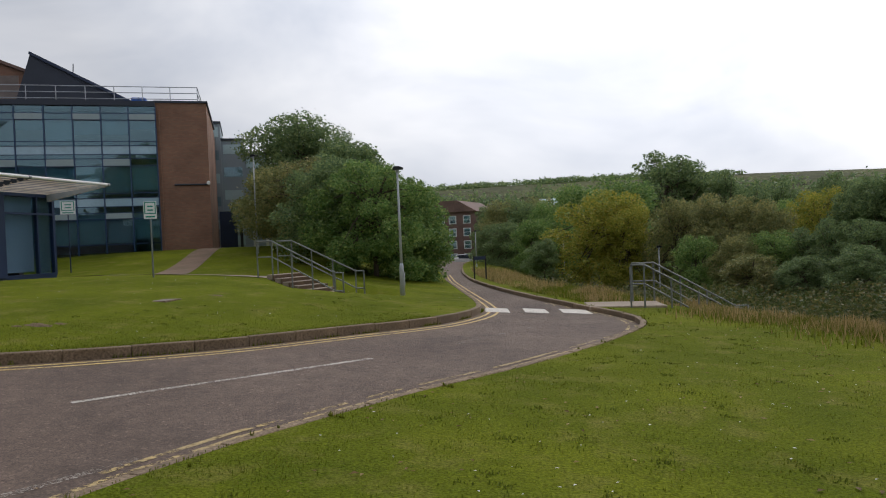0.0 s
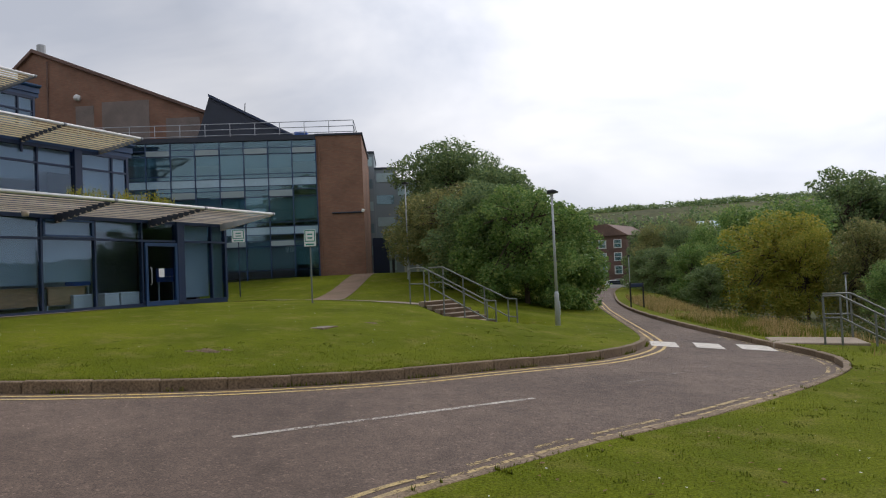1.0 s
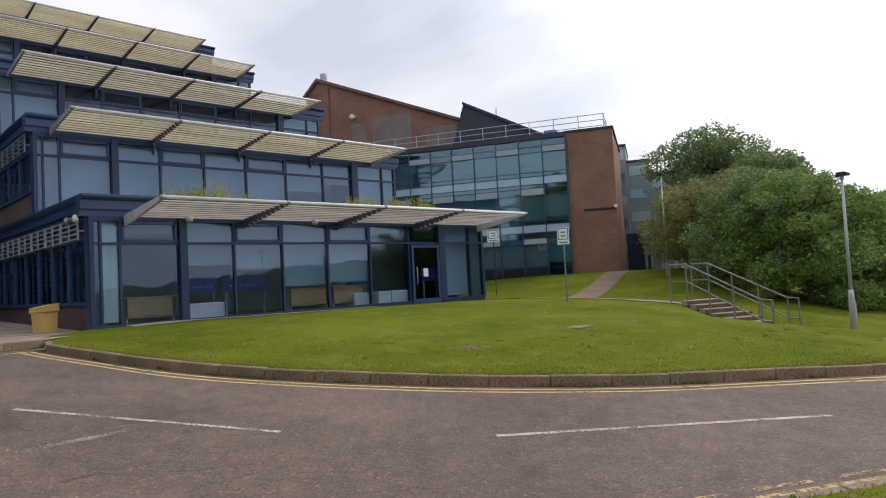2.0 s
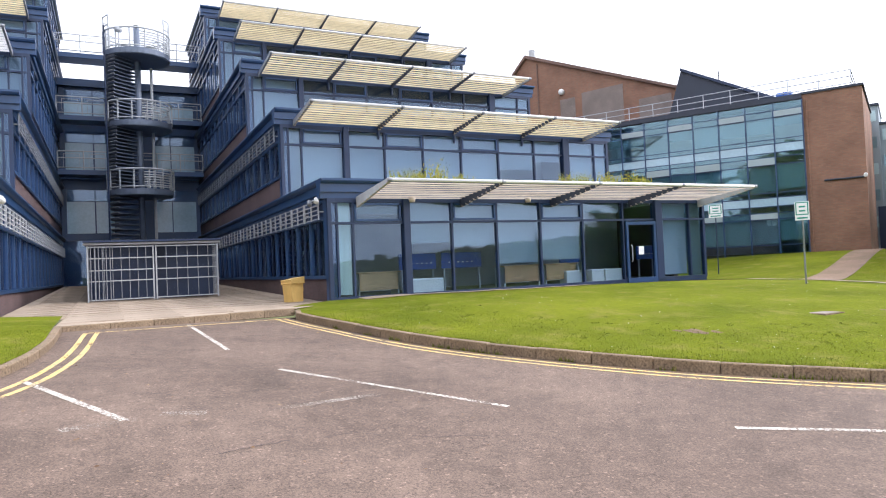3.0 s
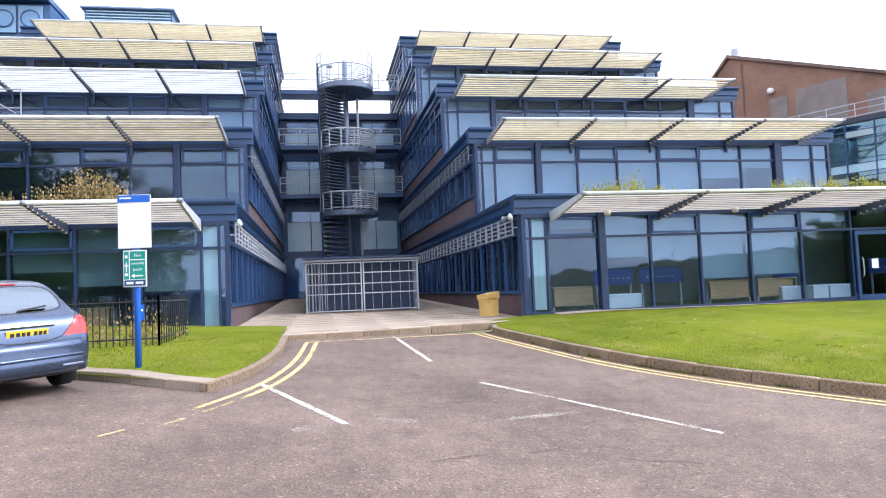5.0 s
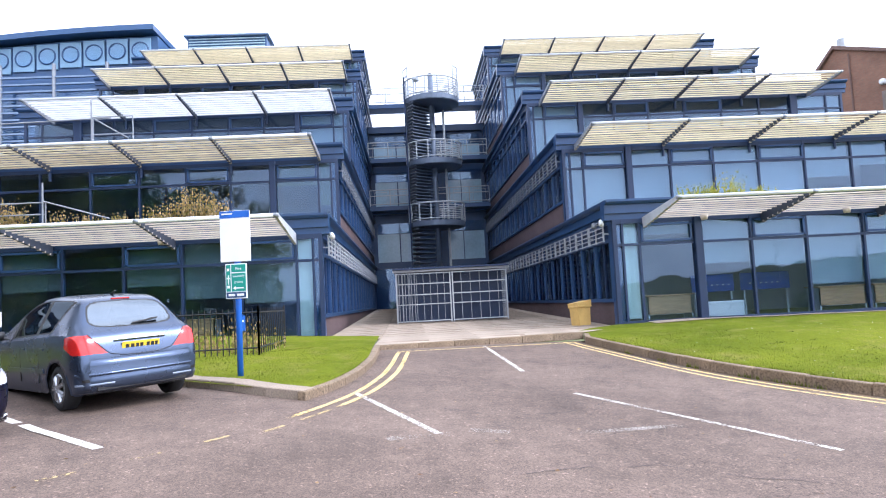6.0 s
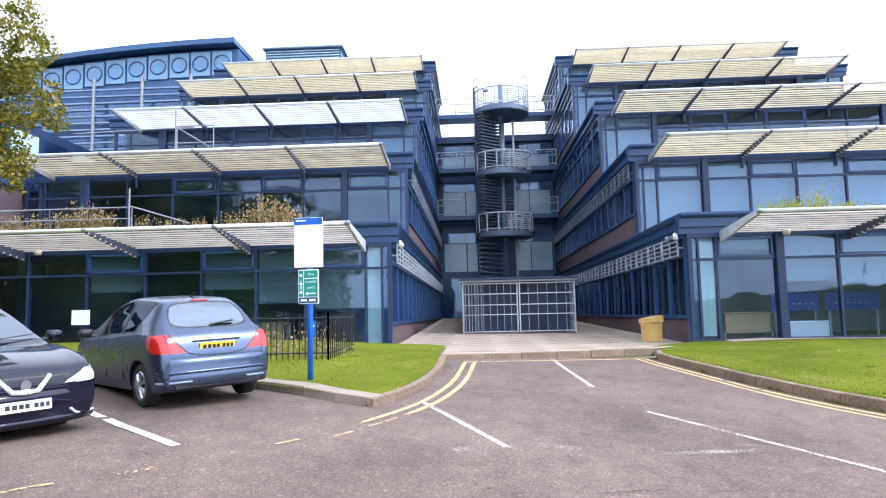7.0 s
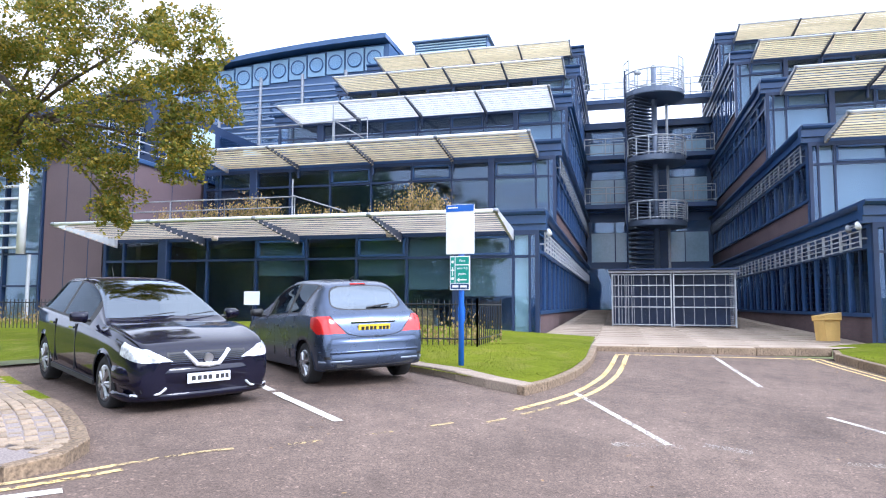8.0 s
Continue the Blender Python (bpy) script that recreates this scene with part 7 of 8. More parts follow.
plate(carB, -1.993, 0.815, 10, -1, PLATEY, -1)
part("plate_garnish", Geo().box(-1.955, -1.985, -0.36, 0.36, 0.893, 0.918, cut=0.006), CHROME, carB)
part("rear_wiper", Geo().tube([(-1.785, 0.02, 1.115), (-1.755, -0.36, 1.165)], 0.014, 5), TRIM, carB)
part("high_brake_light", Geo().box(-1.385, -1.425, -0.13, 0.13, 1.468, 1.490, cut=0.006), REDL, carB)
part("roof_aerial", Geo().tube([(-1.1, 0, 1.53), (-1.25, 0, 1.60)], 0.02, 6, r2=0.01), TRIM, carB)
skin_line(carB, "hatch_seam", [(-0.42, 0.74), (-0.2, 0.70), (0.2, 0.70), (0.42, 0.74)], 0.006, TRIM, False)
part("tow_cover", Geo().box(-2.02, -2.03, -0.62, 0.62, 0.27, 0.33), TRIM, carB)
for sgn in (1, -1):
    part("mirror_arm", Geo().tube([(0.58, sgn * 0.845, 0.99), (0.60, sgn * 0.925, 1.00)], 0.025, 6), TRIM, carB)
    part("door_mirror", Geo().tube([(0.62, sgn * 0.905, 1.03), (0.62, sgn * 0.965, 1.04), (0.61, sgn * 1.035, 1.04), (0.59, sgn * 1.075, 1.04)], 0.078, 10, r2=0.055), TRIM, carB, smooth=True)
    skin_line(carB, "hatch_seam", [(sgn * 0.42, 0.74), (sgn * 0.49, 0.80), (sgn * 0.62, 0.94), (sgn * 0.67, 1.01)], 0.005, TRIM, False)
    part("side_strip", Geo().box(0.75, -0.9, sgn * 0.862, sgn * 0.885, 0.50, 0.56), PAINTG, carB)
    for x in (-0.12, -0.85):
        part("door_handle", Geo().box(x - 0.085, x + 0.085, sgn * 0.872, sgn * 0.895, 0.82, 0.845), PAINTG, carB)
        part("door_seam", Geo().box(x + 0.125, x + 0.132, sgn * 0.862, sgn * 0.8755, 0.36, 0.86), TRIM, carB)



def bumper(parent, name, pts, prof, material, label=""):
    """A bumper skin: a profile of (out, z) carried round plan points (x, y, out x, out y)."""
    g = Geo()
    for x, y, ox, oy in pts:
        g.v += [(x + o * ox, y + o * oy, z) for o, z in prof]
    n = len(prof)
    for i in range(len(pts) - 1):
        for j in range(n - 1):
            g.f.append((i * n + j, (i + 1) * n + j, (i + 1) * n + j + 1, i * n + j + 1))
    part(name, g, material, parent, label, smooth=True)


half = [(-1.80, 0.840, 0.0, 0.0), (-1.86, 0.832, -0.3, 0.25), (-1.93, 0.79, -0.7, 0.45), (-2.00, 0.66, -0.95, 0.3), (-2.025, 0.4, -1.0, 0.08), (-2.03, 0.0, -1.0, 0.0)]
ring = half + [(x, -y, ox, -oy) for x, y, ox, oy in half[-2::-1]]
bumper(carB, "rear_bumper", ring, [(-0.04, 0.690), (0.018, 0.670), (0.032, 0.60), (0.022, 0.45), (0.03, 0.43), (0.03, 0.33), (-0.01, 0.26), (-0.06, 0.24)], PAINTG, "body-coloured rear bumper")
for band in (ring[1:5], ring[-5:-1]):
    bumper(carB, "bumper_insert", band, [(0.026, 0.368), (0.038, 0.364), (0.038, 0.340), (0.026, 0.336)], PALEP, "pale grey bumper corner strip")
bumper(carB, "bumper_rub_strip", ring[1:-1], [(0.034, 0.50), (0.042, 0.495), (0.042, 0.465), (0.026, 0.46)], PAINTG)
half = [(1.66, 0.882, 0.0, 1.0), (1.90, 0.875, 0.2, 0.95), (2.06, 0.80, 0.7, 0.7), (2.15, 0.62, 0.95, 0.3), (2.19, 0.36, 1.0, 0.08), (2.20, 0.0, 1.0, 0.0)]
ring = half + [(x, -y, ox, -oy) for x, y, ox, oy in half[-2::-1]]
bumper(carA, "front_bumper", ring, [(-0.02, 0.575), (0.012, 0.56), (0.022, 0.50), (0.018, 0.40), (-0.01, 0.37)], PAINTK, "black front bumper")
bumper(carA, "front_lip", ring, [(-0.01, 0.285), (0.02, 0.27), (0.018, 0.22), (-0.03, 0.19)], PAINTK)

# a white car far down the road, by the brick residence
carC = car("far_car", "small white car parked by the brick residence", pose(-15.6, 84.0, -2.35, 0, 0, 20), ST2, [(1.22, 0.30, 0.30), (-1.32, 0.30, 0.30)], PAINTW, P2, fine=4)

# ---- trees: tapered trunks, limbs and crowns of many small leaves ----
def leaf_cloud(blobs, n, size, rng, droop=0.0):
    """Leaves scattered through the outer part of overlapping ellipsoids, thinned by noise so that gaps show."""
    g = Geo()
    vol = np.array([b[3] * b[4] * b[5] for b in blobs]) ** 0.75
    vol = vol / vol.sum()
    seed = rng.uniform(0, 100)
    for (bx, by, bz, rx, ry, rz), share in zip(blobs, vol):
        k = 0
        want = int(n * share)
        tries = 0
        while k < want and tries < want * 6:
            tries += 1
            a, c = rng.uniform(0, 6.283), rng.uniform(-1, 1)
            q = 0.22 + 0.83 * rng.random() ** 0.45 + (0.22 * rng.random() if rng.random() < 0.16 else 0.0)
            sx = math.sqrt(1 - c * c)
            dx, dy, dz = sx * math.cos(a) * q, sx * math.sin(a) * q, c * q
            x, y, z = bx + rx * dx, by + ry * dy, bz + rz * dz
            s3 = 1.3 / max(0.4, min(rx, rz))
            if noise.noise((x * s3 + seed, y * s3, z * s3 * 1.2)) < -0.12 + 0.45 * (q - 0.85):
                continue
            k += 1
            s = size * rng.uniform(0.6, 1.25)
            u = Vector((rng.gauss(0, 1), rng.gauss(0, 1), rng.gauss(0, 0.6) - droop)).normalized()
            w = u.cross(Vector((rng.gauss(0, 1), rng.gauss(0, 1), rng.gauss(0, 1)))).normalized()
            p = Vector((x, y, z))
            g.poly([p - u * s, p + w * s * 0.55, p + u * s, p - w * s * 0.55])
    return g


def trunk_geo(h, r, lean, limbs, rng):
    g = Geo()
    top = Vector((lean[0], lean[1], h))
    pts = [Vector((0, 0, -0.4)), Vector((0.02, 0, 0.0)), top * 0.35 + Vector((0.05, -0.04, 0)), top * 0.7, top]
    g.tube(pts, r, 9, r2=r * 0.25)
    for x, y, z, t in limbs:
        a = top * t
        m = a + (Vector((x, y, z)) - a) * 0.5 + Vector((0, 0, 0.15))
        g.tube([a, m, Vector((x, y, z))], r * 0.38, 6, r2=r * 0.07)
    return g


def tree(name, label, at, h, r, blobs, n, size, leafm, seed, lean=(0, 0), droop=0.0, group=""):
    rng = random.Random(seed)
    th = thing(name, label, "tree", at, group)
    limbs = [(b[0], b[1], b[2], 0.3 + 0.6 * rng.random()) for b in blobs] + [(b[0] + b[3] * 0.6 * rng.uniform(-1, 1), b[1] + b[4] * 0.6 * rng.uniform(-1, 1), b[2] + 0.2, 0.4 + 0.5 * rng.random()) for b in blobs]
    part("trunk", trunk_geo(h, r, lean, limbs, rng), BARK, th, smooth=True)
    part("crown", leaf_cloud(blobs, n, size, rng, droop).mesh("crown", leafm), leafm, th)
    return th


def blobs_round(h, r, n, rng, low=0.25):
    """An uneven crown: a loose heart with clumps of many sizes thrown round it, some standing out of the outline."""
    out = [(0, 0, h * 0.58, r * 0.55, r * 0.55, h * 0.30)]
    for i in range(n):
        a = 2.4 * i + rng.uniform(-0.6, 0.6)
        t = (i + rng.random()) / n
        z = h * (low + (0.97 - low) * t)
        wide = math.sqrt(max(0.05, 1 - (abs(t - 0.38) / 0.66) ** 2.2))
        q = r * wide * rng.uniform(0.45, 1.0)
        s = r * rng.uniform(0.15, 0.40) * (0.75 + 0.25 * wide)
        out.append((q * math.cos(a), q * math.sin(a), z - 0.5 * s, s * 1.2, s * 1.2, s * rng.uniform(0.65, 1.0)))
    return out


# birch leaning over the parked cars
rngB = random.Random(11)
main = [(-11.0, -9.9, 6.3, 1.5, 1.5, 1.3), (-11.3, -11.9, 6.4, 1.4, 1.3, 1.5), (-11.0, -8.9, 5.3, 1.1, 0.75, 0.9), (-10.8, -7.25, 5.6, 0.9, 0.85, 1.25), (-10.8, -6.75, 5.2, 0.6, 0.5, 0.8),
        (-10.9, -7.3, 4.3, 0.6, 0.5, 0.7), (-11.0, -8.9, 3.9, 0.6, 0.5, 0.65), (-11.2, -10.6, 4.7, 1.0, 1.0, 0.7), (-10.9, -8.75, 3.2, 0.25, 0.2, 0.45), (-11.3, -11.9, 4.6, 1.0, 0.8, 0.9),
        (-11.4, -10.2, 8.0, 1.6, 1.8, 1.0), (-11.6, -13.2, 6.0, 1.8, 1.5, 2.0), (-11.0, -7.9, 6.6, 0.6, 0.45, 0.5)]
tufts = []
for bx, by, bz, rx, ry, rz in main:
    for i in range(int(8 + 21 * (rx * ry * rz) ** 0.6)):
        a, c, q = rngB.uniform(0, 6.283), rngB.uniform(-1, 1), rngB.random() ** 0.4
        sx = math.sqrt(1 - c * c)
        s = rngB.uniform(0.15, 0.36)
        tufts.append((bx + 11.8 + rx * sx * math.cos(a) * q, by + 13.4 + ry * sx * math.sin(a) * q, bz - 0.6 + rz * c * q, s, s, s * 0.8))
birch = thing("birch_tree", "birch with yellowing drooping foliage over the parked cars", "tree", pose(-11.8, -13.4, 0.6))
limbs = [(bx + 11.8, by + 13.4, bz - 0.6, 0.35 + 0.05 * (i % 9)) for i, (bx, by, bz, *_) in enumerate(main)]
part("trunk", trunk_geo(8.0, 0.17, (0.3, 0.9), limbs, rngB), BARK, birch, smooth=True)
part("crown", leaf_cloud(tufts, 62000, 0.042, rngB, 0.5).mesh("crown", BIRCH), BIRCH, birch)

# clump beside the steps
def clump(name, label, x, y, h, r, mat_, n, size, seed, low=0.2, ground_z=None):
    rng = random.Random(seed)
    z = lawn_z(x, y) if ground_z is None else ground_z
    return tree(name, label, pose(x, y, z), h * 0.8, 0.05 + h * 0.018, blobs_round(h, r, 26, rng, low), n, size, mat_, seed, group="")


clump("shrub_tree", "dense dark green shrubby tree on the bank", -8.55, 26.4, 4.85, 2.5, LEAF, 34000, 0.066, 21, 0.10)
clump("shrub_tree", "dense dark green shrubby tree on the bank", -7.55, 28.6, 4.1, 1.75, LEAF, 22000, 0.066, 22, 0.10)
clump("shrub_tree", "dense dark green shrubby tree on the bank", -10.9, 28.6, 5.05, 2.5, LEAFD, 30000, 0.07, 23, 0.12)
clump("shrub_tree", "brownish green tree with thin stems by the path", -14.0, 31.6, 4.7, 2.6, LEAFB, 30000, 0.066, 24, 0.22)
clump("shrub_tree", "brownish green tree with thin stems by the path", -16.0, 33.6, 4.5, 2.3, LEAFB, 15000, 0.08, 25, 0.25)
clump("broadleaf_tree", "tall dark broadleaf tree behind the bank", -18.9, 42.6, 9.3, 4.3, LEAFD, 44000, 0.105, 26, 0.25)
clump("broadleaf_tree", "tall dark broadleaf tree behind the bank", -14.9, 40.4, 7.2, 3.3, LEAFD, 34000, 0.105, 27, 0.2)
clump("broadleaf_tree", "tall dark broadleaf tree behind the bank", -11.6, 37.2, 5.6, 2.6, LEAF, 24000, 0.10, 28, 0.15)

# valley wood: a few grown trees, copied
protos = {}
for key, mat_, h, r, sd, lo in (("green", LEAF, 9.0, 3.9, 31, 0.12), ("dark", LEAFD, 10.0, 3.6, 32, 0.12), ("yellow", LEAFY, 8.6, 4.1, 33, 0.12), ("brown", LEAFB, 8.0, 3.7, 34, 0.12), ("tall", LEAFD, 11.5, 3.0, 35, 0.1)):
    rng = random.Random(sd)
    lab = {"green": "broad green valley tree", "dark": "dark green valley tree in full leaf", "yellow": "round valley tree turning yellow-green", "brown": "valley tree turning russet brown", "tall": "tall narrow dark valley tree"}[key]
    protos[key] = [tree("valley_tree", lab, pose(0, 0, -60), h * 0.8, 0.22, blobs_round(h, r, 30, rng, lo), 22000, 0.12, mat_, sd, group="valley wood"), False, h]


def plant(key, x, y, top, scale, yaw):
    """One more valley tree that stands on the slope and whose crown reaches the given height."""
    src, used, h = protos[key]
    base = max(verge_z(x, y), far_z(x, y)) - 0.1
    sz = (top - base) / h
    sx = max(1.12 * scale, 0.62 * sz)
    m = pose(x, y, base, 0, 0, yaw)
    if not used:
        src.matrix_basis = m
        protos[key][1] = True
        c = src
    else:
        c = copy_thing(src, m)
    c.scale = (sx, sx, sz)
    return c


for key, x, y, top, sc in (("yellow", 0.9, 47.0, 4.1, 0.78), ("yellow", 2.4, 44.9, 3.0, 0.47), ("brown", 5.3, 43.7, 3.1, 0.46), ("brown", 7.3, 45.4, 3.3, 0.53), ("brown", 8.7, 43.1, 3.0, 0.51), ("brown", 9.6, 40.9, 2.6, 0.44),
                           ("green", 12.9, 48.3, 3.0, 0.55), ("yellow", 13.6, 45.0, 3.5, 0.47), ("tall", 12.3, 36.0, 3.1, 0.34), ("tall", 12.7, 34.8, 3.5, 0.36), ("tall", 13.2, 33.6, 3.6, 0.42), ("dark", 9.2, 84.5, 11.0, 1.38),
                           ("dark", 11.9, 87.2, 10.2, 0.86), ("dark", 15.6, 84.6, 8.2, 0.46), ("dark", 24.6, 78.3, 6.7, 0.71), ("green", 2.7, 71.9, 7.0, 1.22), ("green", -1.4, 75.9, 6.9, 0.91), ("dark", 19.5, 77.6, 6.0, 0.78),
                           ("dark", 16.2, 74.3, 5.6, 0.74), ("green", -3.9, 61.8, 4.5, 0.53), ("dark", -6.3, 65.6, 4.9, 0.64), ("brown", -9.0, 69.3, 4.9, 0.59), ("dark", -11.3, 75.1, 4.9, 0.49), ("green", -2.3, 53.9, 3.2, 0.43),
                           ("green", -4.7, 55.7, 2.7, 0.42), ("dark", -7.1, 59.5, 2.6, 0.52), ("dark", 10.8, 33.3, 1.6, 0.30), ("dark", 11.4, 31.0, 1.5, 0.32), ("dark", -3.1, 45.8, 1.1, 0.35), ("dark", -9.4, 65.3, 2.6, 0.43), ("brown", 7.0, 35.3, 0.8, 0.30), ("green", 8.7, 35.0, 1.1, 0.32), ("dark", 10.1, 34.6, 1.2, 0.31), ("brown", 7.1, 32.3, 0.0, 0.32), ("dark", 8.8, 30.8, 0.0, 0.28), ("green", 5.3, 36.6, 1.0, 0.30), ("dark", 10.4, 29.5, 0.4, 0.30), ("dark", 17.5, 39.0, 3.4, 0.6), ("dark", 22.0, 44.0, 3.8, 0.8),
                           ("dark", -22.6, 84.0, 5.6, 0.9), ("green", -13.4, 96.0, 5.4, 0.7), ("brown", -7.0, 96.0, 6.4, 0.9), ("dark", -25.0, 110.0, 8.0, 1.0), ("dark", 24.0, 60.0, 5.0, 1.0), ("dark", 40.0, 92.0, 8.6, 1.0)):
    plant(key, x, y, top, sc, (x * 71 + y * 37) % 360)

under_rng = random.Random(8)
low = []
for i in range(60):
    y = under_rng.uniform(21, 36)
    x = under_rng.uniform(3.5, 18) if i % 2 else ridge_x(y) + under_rng.uniform(1.5, 6)
    low.append((x, y, verge_z(x, y) + 0.1, under_rng.uniform(0.7, 1.4), under_rng.uniform(0.7, 1.4), under_rng.uniform(0.4, 0.8)))
for i in range(110):
    y = under_rng.uniform(9, 34)
    x = ridge_x(y) + 2.2 + 9 * under_rng.random()
    s = under_rng.uniform(0.8, 1.5)
    low.append((x, y, -1.2 - 0.035 * y + 0.03 * (x - ridge_x(y)), s, s, s * 0.7))
solid("undergrowth", leaf_cloud(low, 80000, 0.07, under_rng), LEAFU, "tangled dark undergrowth below the valley edge", "undergrowth", kind="stuff")

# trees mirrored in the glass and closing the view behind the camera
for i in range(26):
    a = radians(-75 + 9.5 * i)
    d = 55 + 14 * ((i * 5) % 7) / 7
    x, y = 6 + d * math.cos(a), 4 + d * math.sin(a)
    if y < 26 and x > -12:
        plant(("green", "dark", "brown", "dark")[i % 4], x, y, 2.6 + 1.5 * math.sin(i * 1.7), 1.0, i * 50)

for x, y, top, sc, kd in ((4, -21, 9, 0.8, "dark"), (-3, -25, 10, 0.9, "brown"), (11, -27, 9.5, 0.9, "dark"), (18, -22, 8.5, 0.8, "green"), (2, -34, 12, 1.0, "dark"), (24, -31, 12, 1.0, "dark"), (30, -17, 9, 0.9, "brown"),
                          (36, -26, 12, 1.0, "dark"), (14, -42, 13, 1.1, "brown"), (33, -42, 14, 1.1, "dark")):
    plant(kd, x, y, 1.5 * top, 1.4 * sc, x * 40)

# hedgerow and woods on the far hill, too distant to count
rng = random.Random(77)
g = Geo()
for i in range(820):
    x, y = rng.uniform(-130, 60), rng.uniform(285, 318)
    if i > 190:
        x, y = rng.uniform(-90, 130), rng.uniform(125, 238)
    b = leaf_cloud([(x, y, far_z(x, y) + 0.5, rng.uniform(2, 5) * (1.5 if i > 190 else 1), 4, rng.uniform(0.8, 2.0) * (2.2 if i > 190 else 1))], 60, 0.7 if i > 190 else 0.6, rng)
    k = len(g.v)
    g.v += b.v
    g.f += [tuple(k + j for j in f) for f in b.f]
ob = solid("far_woods", g, LEAFD, "dark hedgerows and woods on the far hillside", "woods", kind="stuff")

# ---- the brick residence down the road, and a house on the slope ----
hl = thing("brick_residence", "four-storey brick residence with white windows and hipped roof", "building", pose(-18.6, 96.0, -2.6, 0, 0, -8))
part("wall", Geo().box(-7, 3.6, -4, 6, 0, 7.5), HALLB, hl)
part("roof", Geo().prism([(-7.4, 7.5), (4.0, 7.5), (1.2, 9.1), (-4.6, 9.1)], lambda u, v, w: (u, w, v), -4.4, 6.4), ROOFT, hl, "brown hipped roof")
for k in range(4):
    for i, x in enumerate((-5.6, -3.6, -1.4, 0.3, 2.4)):
        wv = part("window", Geo().box(x - 0.55, x + 0.55, -4.05, -3.9, 0.6 + 1.75 * k, 1.75 + 1.75 * k), WHITEM, hl, "white framed sash window")
        part("glazing", Geo().box(x - 0.43, x + 0.43, -4.07, -4.05, 0.7 + 1.75 * k, 1.15 + 1.75 * k), GLASSB, wv)
        part("glazing", Geo().box(x - 0.43, x + 0.43, -4.07, -4.05, 1.22 + 1.75 * k, 1.66 + 1.75 * k), GLASSB, wv)
    part("string_course", Geo().box(-7.05, 3.65, -4.04, 6.04, 1.95 + 1.75 * k, 2.05 + 1.75 * k), HALLB, hl)
fh = thing("hillside_house", "distant house with a pale roof among trees", "house", pose(-5.5, 118, 4.0, 0, 0, 12))
part("wall", Geo().box(-3, 3, -2, 2, -3, 2.2), OFFW, fh)
part("roof", Geo().prism([(-2.3, 2.2), (2.3, 2.2), (0, 3.4)], lambda u, v, w: (w, u, v), -3.2, 3.2), SPANDREL, fh)
for x in (-2, 0, 2):
    part("window", Geo().box(x - 0.4, x + 0.4, -2.03, -1.97, 0.6, 1.6), SPANG, fh)

# ---- grass: blades on the lawns near the camera, tall dry grass on the valley edge ----
def blades(name, spots, hgt, wid, material, label, rng):
    g = Geo()
    for x, y, z, s in spots:
        a = rng.uniform(0, 6.28)
        h = hgt * s * rng.uniform(0.5, 1.2)
        t = rng.uniform(0.1, 0.6) * h
        cx, cy = math.cos(a), math.sin(a)
        px, py = -cy * wid, cx * wid
        g.poly([(x - px, y - py, z - 0.01), (x + px, y + py, z - 0.01), (x + cx * t, y + cy * t, z + h)])
    return solid(name, g, material, label, "grass", kind="stuff")


rng = random.Random(5)
spots = []
for i in range(52000):
    y = 2.6 + 17.0 * rng.random() ** 1.7
    x0 = np.interp(y, NK[NKA:NKA + 100, 1], NK[NKA:NKA + 100, 0]) + 0.1
    x = x0 + (7.5 * rng.random() ** 1.2)
    if noise.noise((x * 1.7, y * 1.7, 6)) + 0.5 * noise.noise((x * 6, y * 6, 2)) < 0.05 and rng.random() < 0.8:
        continue
    spots.append((x, y, verge_z(x, y), 1.0 + 0.6 * noise.noise((x, y, 0))))
blades("verge_grass", spots, 0.022, 0.006, GRASSB, "short tufted grass blades on the verge", rng)
spots = []
for i in range(16000):
    k = rng.randrange(4, 60)
    d = 0.12 + 2.6 * rng.random() ** 2.6
    p = FK[k] + (FK[k + 1] - FK[k]) * rng.random()
    t = FK[k + 1] - FK[k]
    t = t / np.linalg.norm(t)
    x, y = p[0] - t[1] * d, p[1] + t[0] * d
    spots.append((x, y, lawn_z(x, y), 1.0 if d > 0.3 else 1.3))
blades("lawn_grass", spots, 0.03, 0.006, GRASSB, "short mown grass blades along the kerb", rng)
spots = []
for i in range(14000):
    x, y = rng.uniform(-14.6, -9.6), rng.uniform(-5, -0.45)
    if in_poly((x, y), GRASS_STRIP) and abs((x + 9.45) * 0.83 - (y + 1.05) * 0.56) > 0.36 and noise.noise((x * 1.5, y * 1.5, 3)) > -0.25:
        spots.append((x, y, strip_z(x, y), 0.9))
for i in range(9000):
    x, y = rng.uniform(-9, -3.2), rng.uniform(-8, -4)
    if in_poly((x, y), GRASS_STRIP) and np.sqrt(((edge - (x, y)) ** 2).sum(1).min()) > 0.95:
        spots.append((x, y, strip_z(x, y), 1.0))
blades("strip_grass", spots, 0.022, 0.006, GRASSB, "short grass blades by the parking bay", rng)
spots = []
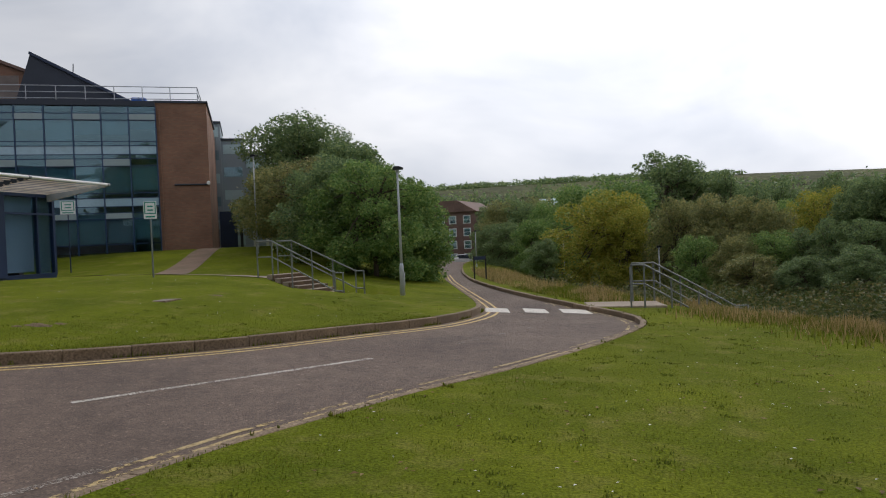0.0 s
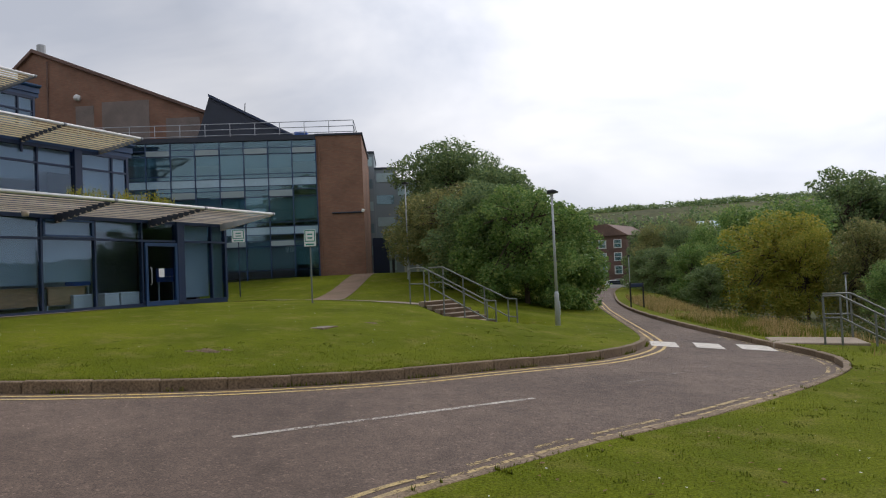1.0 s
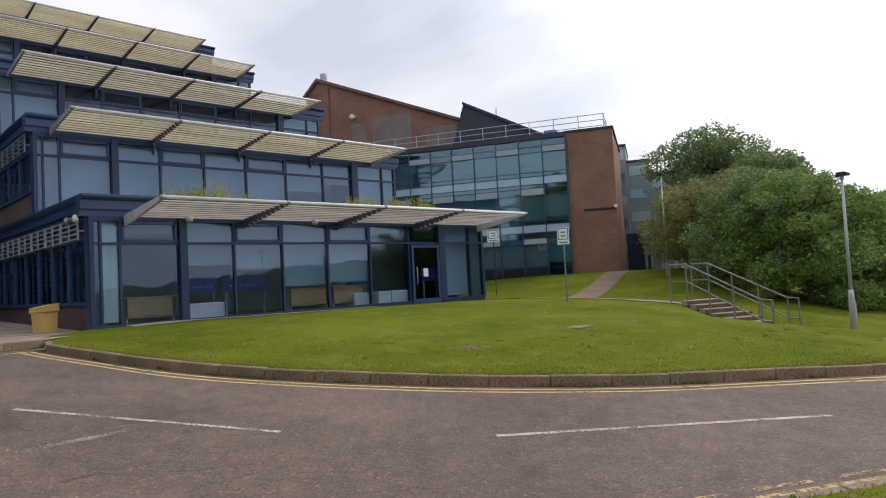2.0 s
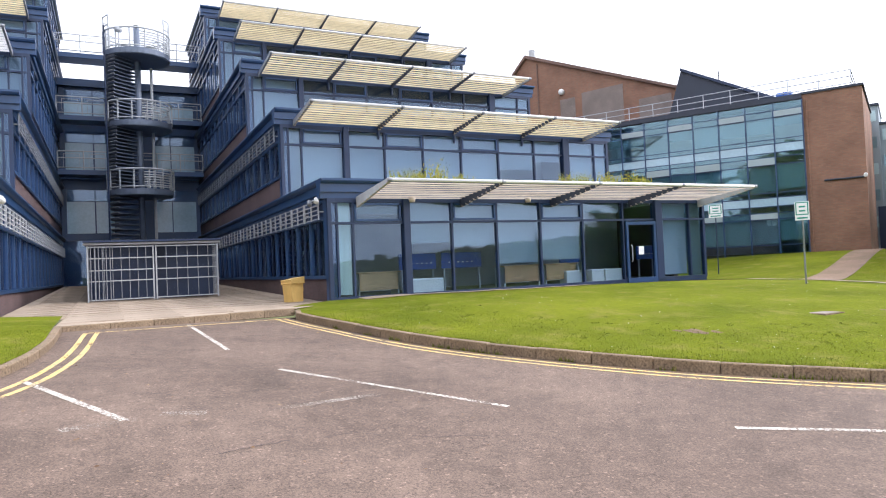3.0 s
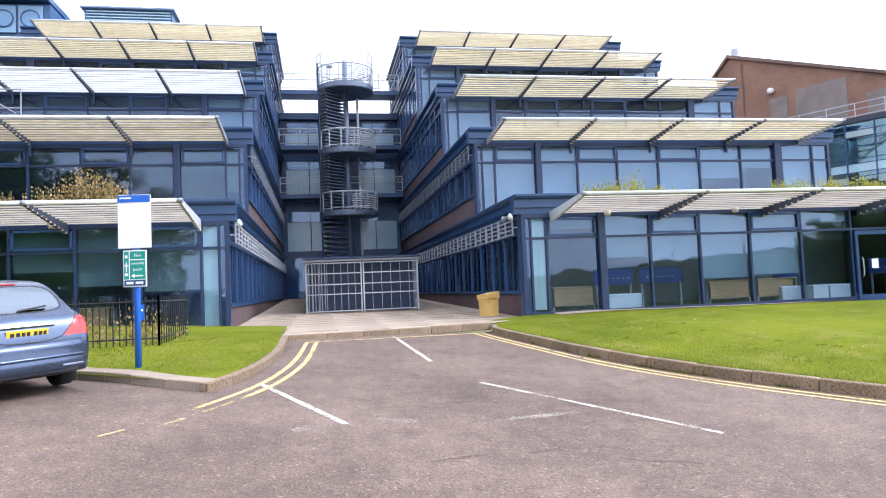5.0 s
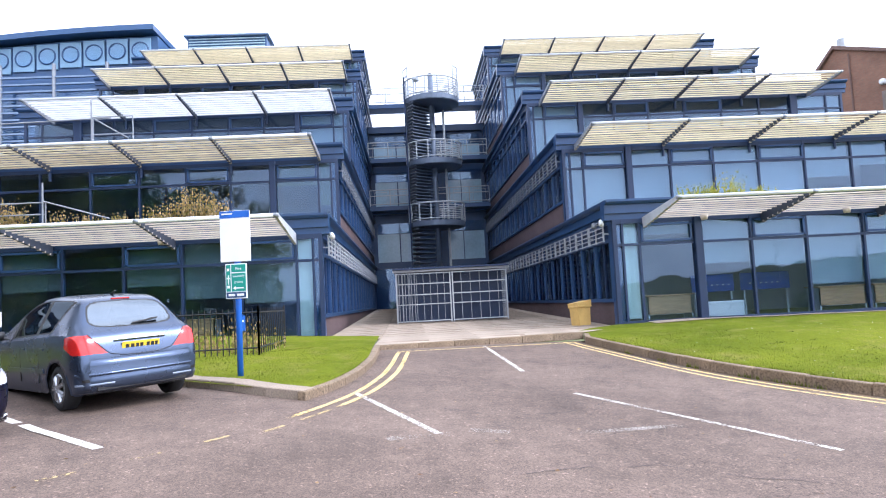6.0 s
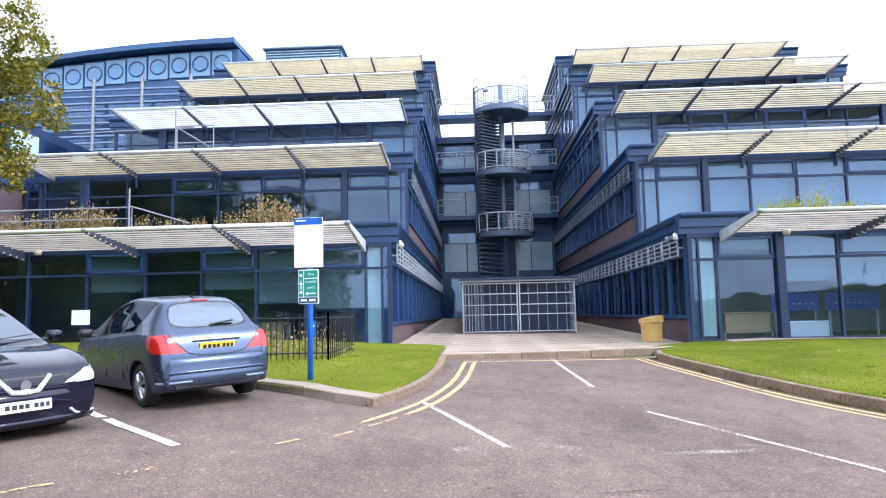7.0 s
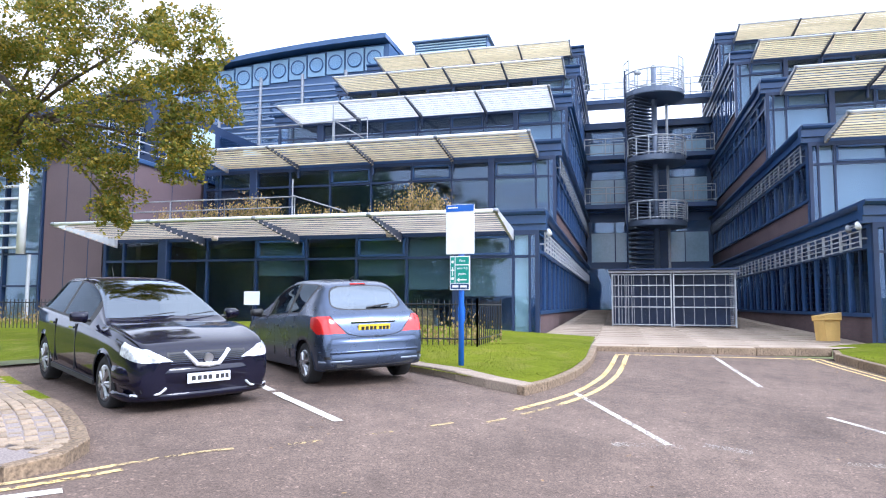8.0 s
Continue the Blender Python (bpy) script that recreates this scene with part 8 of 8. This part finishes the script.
for i in range(26000):
    y = rng.uniform(11.5, 46) if i % 3 else rng.uniform(11.5, 24)
    xr = ridge_x(y)
    x = xr + rng.gauss(0.5, 0.55 + 0.02 * y)
    if y > 19.6:
        x0 = np.interp(y, NK[NKA + 60:, 1], NK[NKA + 60:, 0]) + 0.7
        x = x0 + 5 * rng.random() ** 1.3
    d = np.sqrt(((NK - (x, y)) ** 2).sum(1).min())
    if d < 0.6 or (17.6 < y < 20 and 0 < x < 2.6):
        continue
    q = noise.noise((x * 0.55, y * 0.55, 4))
    if q > -0.15 or rng.random() < 0.25:
        spots.append((x, y, verge_z(x, y), max(0.3, 0.7 + 1.1 * q) * (0.62 if y < 18 else 0.9)))
blades("dry_grass", spots, 0.36, 0.012, STRAW, "tall dry straw-coloured grass on the valley edge", rng)
spots = []
for i in range(12000):
    y = rng.uniform(11.5, 26)
    x = ridge_x(y) + rng.gauss(0.2, 0.8) if y < 19.6 else np.interp(y, NK[NKA + 60:, 1], NK[NKA + 60:, 0]) + 0.5 + 3.0 * rng.random()
    if np.sqrt(((NK - (x, y)) ** 2).sum(1).min()) > 0.4 and not (17.4 < y < 20.2 and 0 < x < 2.8):
        spots.append((x, y, verge_z(x, y), 0.6 + abs(noise.noise((x, y, 2)))))
blades("rough_grass", spots, 0.20, 0.010, GRASSB, "rough green grass along the valley edge", rng)
spots = []
for i in range(5000):
    k = rng.randrange(NKA + 22, NKA + 90)
    d = -(0.05 + 0.25 * rng.random())
    t = NK[k + 1] - NK[k]
    t = t / np.linalg.norm(t)
    x, y = NK[k][0] - t[1] * d, NK[k][1] + t[0] * d
    if noise.noise((x * 2.6, y * 2.6, 7)) > 0.22 and rng.random() < 0.5:
        spots.append((x, y, verge_z(x, y), 1.0))
blades("kerb_weeds", spots, 0.055, 0.009, GRASSB, "tufts of grass growing over the kerb", rng)


# ---- fallen leaves on road and paving, daisies in the lawn, tufts at the kerb foot ----
def flecks(name, spots, size, material, label, category, rng):
    g = Geo()
    for x, y, z in spots:
        a, s = rng.uniform(0, 6.28), size * rng.uniform(0.5, 1.3)
        c, d = math.cos(a) * s, math.sin(a) * s
        h = s * 0.35
        g.poly([(x - c, y - d, z + 0.004), (x + 0.5 * d, y - 0.5 * c, z + 0.004 + h * rng.random()), (x + c, y + d, z + 0.005), (x - 0.5 * d, y + 0.5 * c, z + 0.004 + h * rng.random())])
    return solid(name, g, material, label, category, kind="stuff")


rng = random.Random(91)
spots = []
for i in range(520):
    k = rng.randrange(4, 110)
    t = FK[k + 1] - FK[k]
    t = t / np.linalg.norm(t)
    d = 0.05 + 0.9 * rng.random() ** 3
    x, y = FK[k][0] + t[1] * d + rng.uniform(-0.1, 0.1), FK[k][1] - t[0] * d
    spots.append((x, y, road_z(x, y)))
for i in range(260):
    x, y = rng.uniform(-14, -1), rng.uniform(-3, 9)
    if x < np.interp(y, NK[NKA:NKA + 60, 1], NK[NKA:NKA + 60, 0]) - 0.3 and not in_poly((x, y), GRASS_STRIP) and y < 4.2:
        spots.append((x, y, road_z(x, y)))
for i in range(120):
    x, y = rng.uniform(-24, -15.5), rng.uniform(-1.5, 5.5)
    if in_poly((x, y), sheet_pts):
        spots.append((x, y, pave_z(x, y) + 0.004))
flecks("fallen_leaves", spots, 0.022, LITTER, "small dry brown leaves scattered on the road", "leaves", rng)
spots = []
for i in range(420):
    x, y = rng.uniform(-16, -3), rng.uniform(5, 20)
    d = np.sqrt(((FK - (x, y)) ** 2).sum(1).min())
    inside = x < np.interp(y, FK[:120, 1], FK[:120, 0]) - 0.3 if y > 8.5 else y > np.interp(x, FK[:60, 0], FK[:60, 1]) + 0.3
    if inside and d > 0.3:
        spots.append((x, y, lawn_z(x, y) + 0.02))
for i in range(150):
    y = rng.uniform(4, 15)
    x = np.interp(y, NK[NKA:NKA + 80, 1], NK[NKA:NKA + 80, 0]) + 0.4 + 6 * rng.random()
    spots.append((x, y, verge_z(x, y) + 0.015))
flecks("daisies", spots, 0.014, SIGNW, "tiny white daisies dotted in the lawn", "flowers", rng)
spots = []
for i in range(2600):
    k = rng.randrange(3, 90)
    if noise.noise((FK[k][0] * 1.3, FK[k][1] * 1.3, 2)) < 0.12:
        continue
    t = FK[k + 1] - FK[k]
    t = t / np.linalg.norm(t)
    d = rng.gauss(0.02, 0.02)
    p = FK[k] + (FK[k + 1] - FK[k]) * rng.random()
    x, y = p[0] + t[1] * d, p[1] - t[0] * d
    spots.append((x, y, road_z(x, y), 1.0))
blades("kerb_weeds", spots, 0.075, 0.008, GRASSB, "weeds and grass tufts at the kerb foot", rng)
spots = []
for i in range(130):
    y = rng.uniform(3.6, 15)
    x = np.interp(y, NK[NKA:NKA + 80, 1], NK[NKA:NKA + 80, 0]) + 0.3 + 6.5 * rng.random()
    for k in range(rng.randrange(14, 40)):
        px, py = x + rng.gauss(0, 0.055), y + rng.gauss(0, 0.055)
        spots.append((px, py, verge_z(px, py), 1.0))
for i in range(150):
    k = rng.randrange(8, 70)
    t = FK[k + 1] - FK[k]
    t = t / np.linalg.norm(t)
    d = 0.25 + 3.2 * rng.random()
    x, y = FK[k][0] - t[1] * d, FK[k][1] + t[0] * d
    for j in range(rng.randrange(10, 26)):
        px, py = x + rng.gauss(0, 0.05), y + rng.gauss(0, 0.05)
        spots.append((px, py, lawn_z(px, py), 0.8))
blades("weed_tufts", spots, 0.022, 0.012, TUFT, "dark broad-leaved weed tufts in the turf", rng)
spots = []
for i in range(260):
    y = 3.4 + 12 * rng.random() ** 1.4
    x = np.interp(y, NK[NKA:NKA + 80, 1], NK[NKA:NKA + 80, 0]) + 0.2 + 6.5 * rng.random()
    spots.append((x, y, verge_z(x, y) + 0.012))
flecks("dead_leaves", spots, 0.030, LITTER, "curled brown dead leaves lying in the grass", "leaves", rng)
